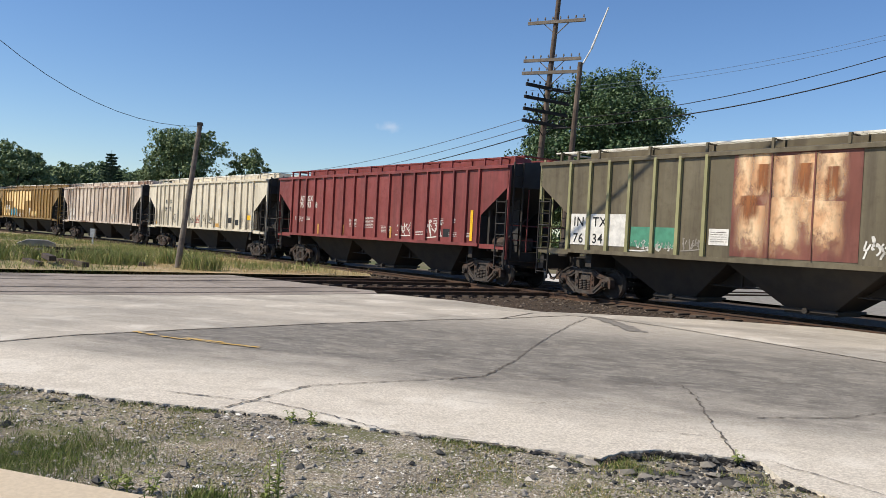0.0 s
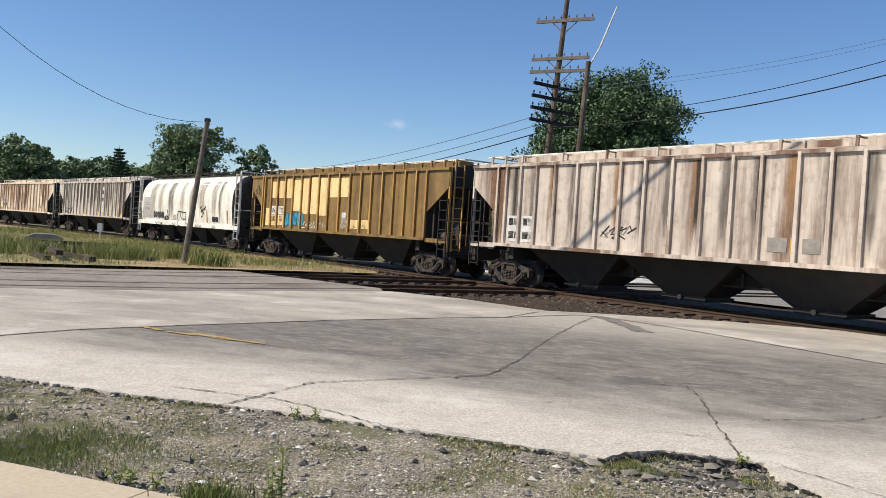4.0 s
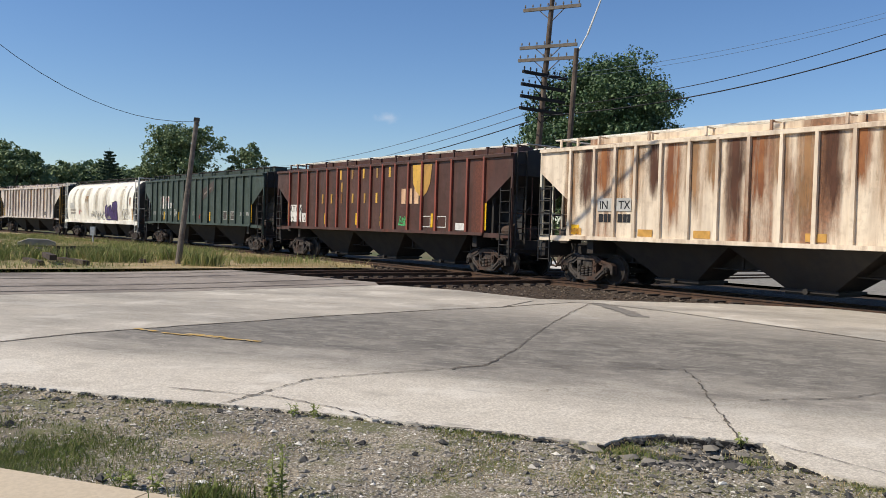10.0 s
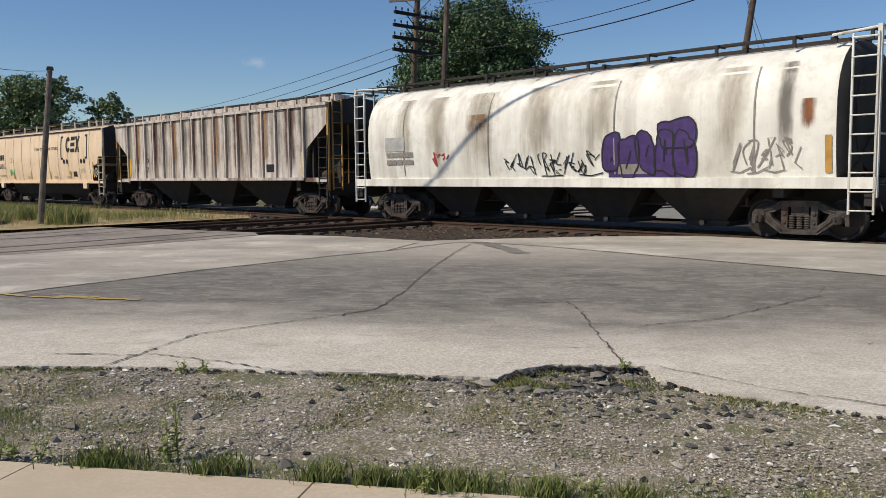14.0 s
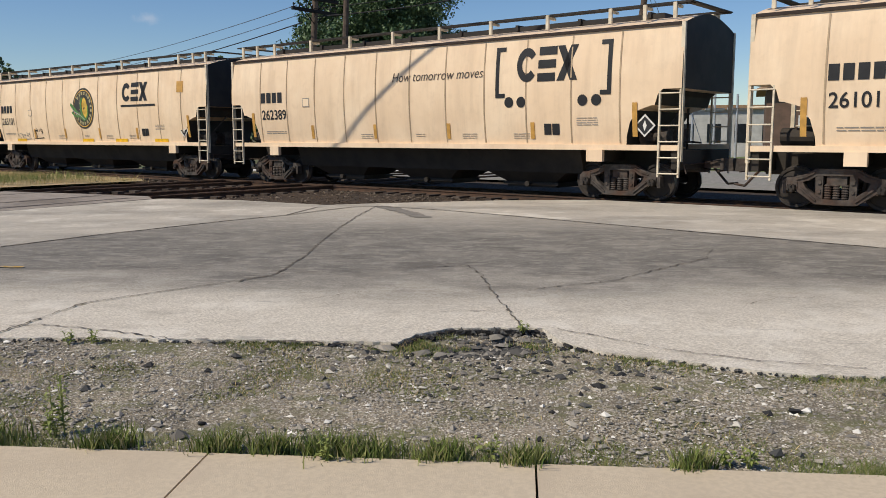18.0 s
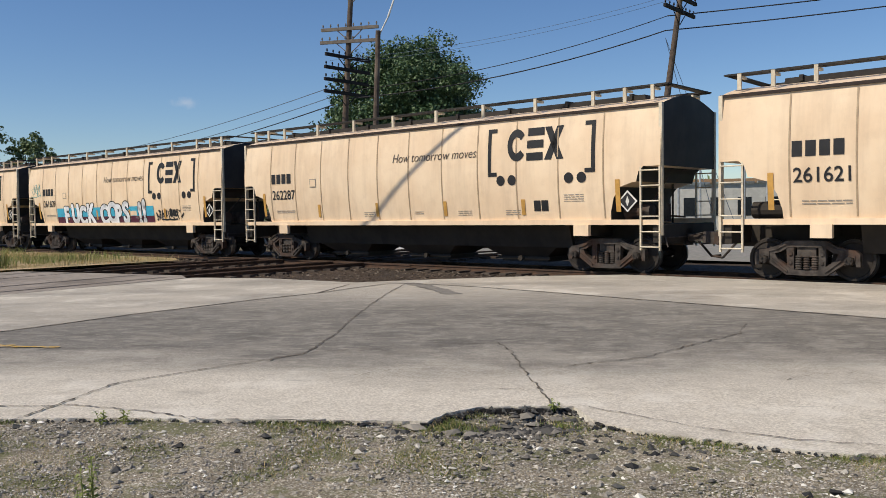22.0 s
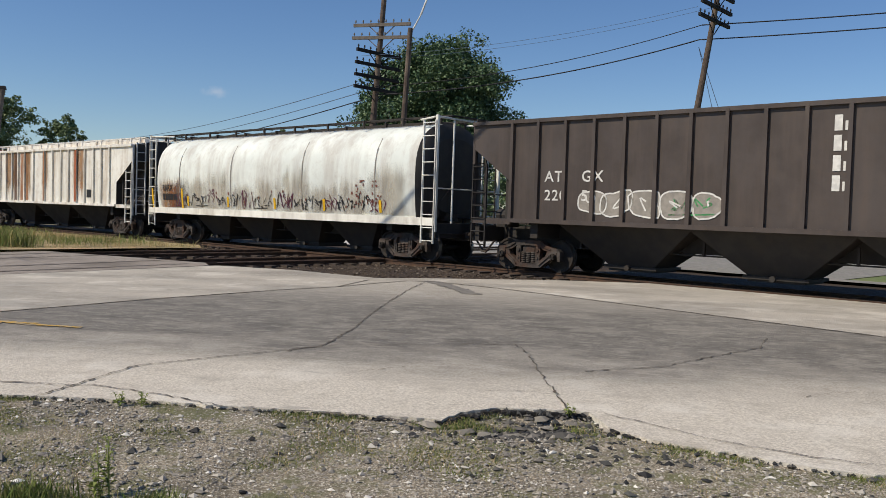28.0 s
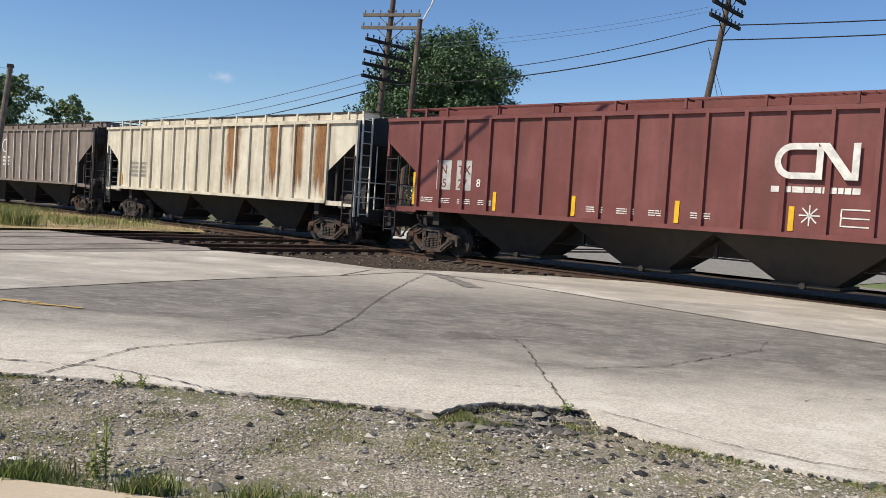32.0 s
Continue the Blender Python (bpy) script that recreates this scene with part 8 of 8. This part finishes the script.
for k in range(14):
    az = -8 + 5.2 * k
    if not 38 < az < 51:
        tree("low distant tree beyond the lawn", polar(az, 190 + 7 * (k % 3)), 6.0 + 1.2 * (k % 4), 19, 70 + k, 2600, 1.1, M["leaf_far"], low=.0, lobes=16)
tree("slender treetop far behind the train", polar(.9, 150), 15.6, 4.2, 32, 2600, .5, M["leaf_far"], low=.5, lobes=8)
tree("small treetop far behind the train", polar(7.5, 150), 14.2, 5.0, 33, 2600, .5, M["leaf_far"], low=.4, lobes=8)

# ---- wires along the railway ----
for k, off in enumerate((-.9, .5)):
    wire(pa + Vector((.6 + off, 0, 9.6)), pc + Vector((1.3 + off * .5, 0, 11.9)), .4, .009, material=M["thin_wire"], label="thin grey overhead wire between the poles")
for k, (za, ze) in enumerate(((8.2, 9.6), (7.7, 8.6))):
    wire(pa + Vector((-.4, 0, za)), polar(-12, 120, ze), 1.0, .022, material=M["thin_wire"], label="thin grey overhead wire running far off")
wire(polar(-9.5, 110, 8.3), pa + Vector((-.2, -.5, 7.3)), .8, .03, "cable", "black overhead cable along the railway")
wire(pa + Vector((.4, -.5, 7.6)), pc + Vector((1.0, 0, 10.35)), .5, .03, "cable", "black overhead cable along the railway")
wire(pa + Vector((.4, -.5, 8.0)), pc + Vector((1.1, 0, 11.05)), .5, .02, "cable", "black overhead cable along the railway")
wire(pc + Vector((1.0, 0, 10.35)), polar(62, 46, 11.4), .3, .03, "cable", "black overhead cable along the railway")
wire(pc + Vector((1.1, 0, 11.05)), polar(62, 46, 11.9), .3, .03, "cable", "black overhead cable along the railway")
for k in (0, 1):
    wire(pc + Vector((1.0, 0, 10.0)), pc + Vector((4.2 + 1.2 * k, .5, .2)), 0, .015, "guy_wire", "thin guy wire bracing the leaning pole", M["thin_wire"], 4)
# unseen high line added across the road, to cast the cars' slanting shadow
hx, hy = -sdir.x, -sdir.y
low, high = at_sq(-19.4, 18.4, 1.7), at_sq(-15.6, 18.4, 4.4)
k1 = (12 - low.z) / sdir.z
k2 = (12 - high.z) / sdir.z
w1, w2 = low + sdir * k1, high + sdir * k2
e1, e2 = w1 - (w2 - w1) * 4.2, w2 + (w2 - w1) * 5.5
wire(e1, e2, 0.0, .055, "power_line", "unseen thick black line added over the road to shade the cars", n=4)
# two added poles out of view, only to hold that line up
for e in (e1, e2):
    crossarm_pole("unseen tall pole added to carry the shadow line", Vector((e.x, e.y, 0)), 12.8, [(12.0, False, 0)])

# ---- the far side ----
M["brick_brown"] = surface("brown_house_siding", (0.16, 0.10, 0.075), (0.12, 0.08, 0.06), 2, 0.9, 0.2)
M["roof_tan"] = surface("tan_roof_shingle", (0.34, 0.22, 0.13), (0.26, 0.17, 0.10), 4, 0.9, 0.3)
M["glass"] = plain("dark_window_glass", (0.02, 0.025, 0.03), 0.1)
M["trim"] = plain("white_trim_paint", (0.7, 0.7, 0.68), 0.6)
house = tagged(new("house"), "low brown house with a tan hipped roof beyond the railway", "house")
house.matrix_basis = Matrix.Translation(polar(44, 62)) @ Matrix.Rotation(radians(-35), 4, 'Z')
bm = bmesh.new()
box(bm, -9, 9, -5, 5, -.1, 4.6)
part("wall", bm, M["brick_brown"], house)
bm = bmesh.new()
vs = [bm.verts.new(p) for p in ((-9.6, -5.6, 4.6), (9.6, -5.6, 4.6), (9.6, 5.6, 4.6), (-9.6, 5.6, 4.6), (-5, 0, 7.0), (5, 0, 7.0))]
for f in ((0, 1, 5, 4), (1, 2, 5), (2, 3, 4, 5), (3, 0, 4), (3, 2, 1, 0)):
    bm.faces.new([vs[i] for i in f])
part("roof", bm, M["roof_tan"], house)
for x in (-6.5, -3, 1.5, 5.5):
    bm = bmesh.new()
    box(bm, x - .65, x + .65, -5.06, -4.98, 1.4, 3.0)
    w_ = part("window", bm, M["trim"], house)
    bm = bmesh.new()
    box(bm, x - .52, x + .52, -5.09, -5.05, 1.52, 2.88)
    part("pane", bm, M["glass"], w_)
M["old_concrete"] = surface("weathered_concrete_lid", (0.30, 0.28, 0.235), (0.22, 0.205, 0.17), 3, 0.9, 0.3)
M["pale_wall"] = surface("pale_painted_wall", (0.50, 0.50, 0.47), (0.40, 0.40, 0.38), 1.5, 0.9, 0.1)
shed = tagged(new("warehouse"), "low pale grey warehouse with dark windows beyond the railway", "warehouse")
shed.matrix_basis = Matrix.Translation(polar(31.0, 88)) @ Matrix.Rotation(radians(-31), 4, 'Z')
bm = bmesh.new()
box(bm, -11, 9, -5, 5, -.2, 4.2)
part("wall", bm, M["pale_wall"], shed)
bm = bmesh.new()
box(bm, -11.3, 9.3, -5.3, 5.3, 4.2, 4.6)
part("roof", bm, M["roof_tan"], shed)
for k in range(8):
    x = -9.6 + 2.4 * k
    bm = bmesh.new()
    box(bm, x - .6, x + .6, -5.04, -4.98, 1.2, 2.9)
    part("window", bm, M["glass"], shed)
for k in range(5):
    post = tagged(new("steel_post"), "slim grey steel post with a crossbar beyond the railway", "steel post", "steel posts beyond the railway")
    post.matrix_basis = Matrix.Translation(polar(28.6 + 1.35 * k, 58))
    bm = bmesh.new()
    tube(bm, (0, 0, -.2), (0, 0, 4.4 + .4 * (k % 2)), .09, .07)
    part("shaft", bm, M["metal"], post)
    bm = bmesh.new()
    box(bm, -.7, .7, -.05, .05, 3.4, 3.55)
    part("crossbar", bm, M["metal"], post)
# stacked ties and a concrete lid in the weeds
def loose_tie(x, y, z, rz):
    ob = put("old_tie", shared("tie", tie_mesh), M["tie"], at=pose(x, y, z, 0, 0, rz))
    return tagged(ob, "old dark railway tie lying in the weeds", "railway tie", "old ties in the weeds")


for k, (x, y, z, rz) in enumerate(((-13.3, 28.0, .28, 35), (-12.3, 28.7, .30, 42), (-13.0, 28.5, .46, 30), (-15.2, 31.6, .34, 50), (-14.2, 32.3, .34, 20), (-14.8, 32.0, .50, 35), (-11.0, 31.4, .28, 25))):
    loose_tie(x, y, z, rz)
for k, (x, y, z, rz) in enumerate(((-16.9, 36.2, .28, 20), (-16.1, 36.5, .28, 32), (-16.6, 36.4, .46, 26), (-15.6, 36.8, .46, 14))):
    loose_tie(x, y, z, rz + 90)
bm = bmesh.new()
prism(bm, [(-.8, .0), (.8, .0), (.78, .14), (.45, .27), (-.35, .28), (-.75, .12)], -.6, .6)
lid = put("concrete_lid", mesh_of(bm, "concrete_lid"), M["old_concrete"], at=pose(-18.0, 38.2, .40, 0, 0, 25))
tagged(lid, "low grey concrete lid lying on dark cribbing", "concrete slab")
bm = bmesh.new()
box(bm, -.7, .7, -.5, .5, 0, .42)
tagged(put("timber_cribbing", mesh_of(bm, "timber_cribbing"), M["tie"], at=pose(-18.0, 38.2, .0, 0, 0, 25)), "dark timber cribbing under the concrete lid", "cribbing")
sbox = tagged(new("signal_box"), "small grey metal trackside box on a post", "signal box")
sbox.matrix_basis = Matrix.Translation((-21.8, 53.8, .1))
bm = bmesh.new()
box(bm, -.14, .14, -.12, .12, .5, 1.05)
part("case", bm, M["metal"], sbox)
bm = bmesh.new()
tube(bm, (0, 0, -.2), (0, 0, .5), .06)
part("post", bm, M["metal"], sbox)


# ---- movement ----
RUN = [(0.0, -2.5), (2.5, 31.4), (6.0, 78.6), (9.0, 119.2), (13.0, 173.6), (14.0, 187.2), (17.0, 228.0), (19.0, 255.1), (21.0, 282.1), (23.0, 309.0), (24.0, 322.72), (25.0, 336.05), (26.0, 349.85), (29.0, 390.55), (30.0, 403.65), (31.0, 417.45), (32.0, 430.9)]


def car_pose(s, half):
    a, b = at_sq(s + half, line_q(s + half)), at_sq(s - half, line_q(s - half))
    d = a - b
    m = (a + b) / 2
    return pose(m.x, m.y, RAIL_Z, 0, 0, math.degrees(math.atan2(d.y, d.x)))


def run_at(t):
    """How far the train has come, in metres."""
    for (t0, r0), (t1, r1) in zip(RUN, RUN[1:]):
        if t <= t1:
            return r0 + (r1 - r0) * (t - t0) / (t1 - t0)
    return RUN[-1][1]


def time_at(run):
    for (t0, r0), (t1, r1) in zip(RUN, RUN[1:]):
        if run <= r1:
            return max(0.0, t0 + (t1 - t0) * (run - r0) / (r1 - r0))
    return 32.0


def motions():
    mids = {}
    for car, mid, length in TRAIN:
        mids[car.name] = mid
        walk(car, [(t, car_pose(run + mid, length / 2 - 1.75)) for t, run in RUN])
    # the wheels roll while they pass the crossing and the road
    for car, x, dx, wheel in WHEELS:
        first, last = time_at(-34.0 - mids[car.name] - x), time_at(16.0 - mids[car.name] - x)
        times = [first + .04 * k for k in range(int((last - first) / .04) + 1)]
        times = [0.0] * (first > .02) + times + [32.0] * (bool(times) and times[-1] < 31.98)
        if len(times) > 3:
            walk(wheel, [(t, pose(dx, 0, .46, 0, math.degrees((run_at(min(max(t, first), last)) - run_at(first)) / .46), 0)) for t in times])


motions()
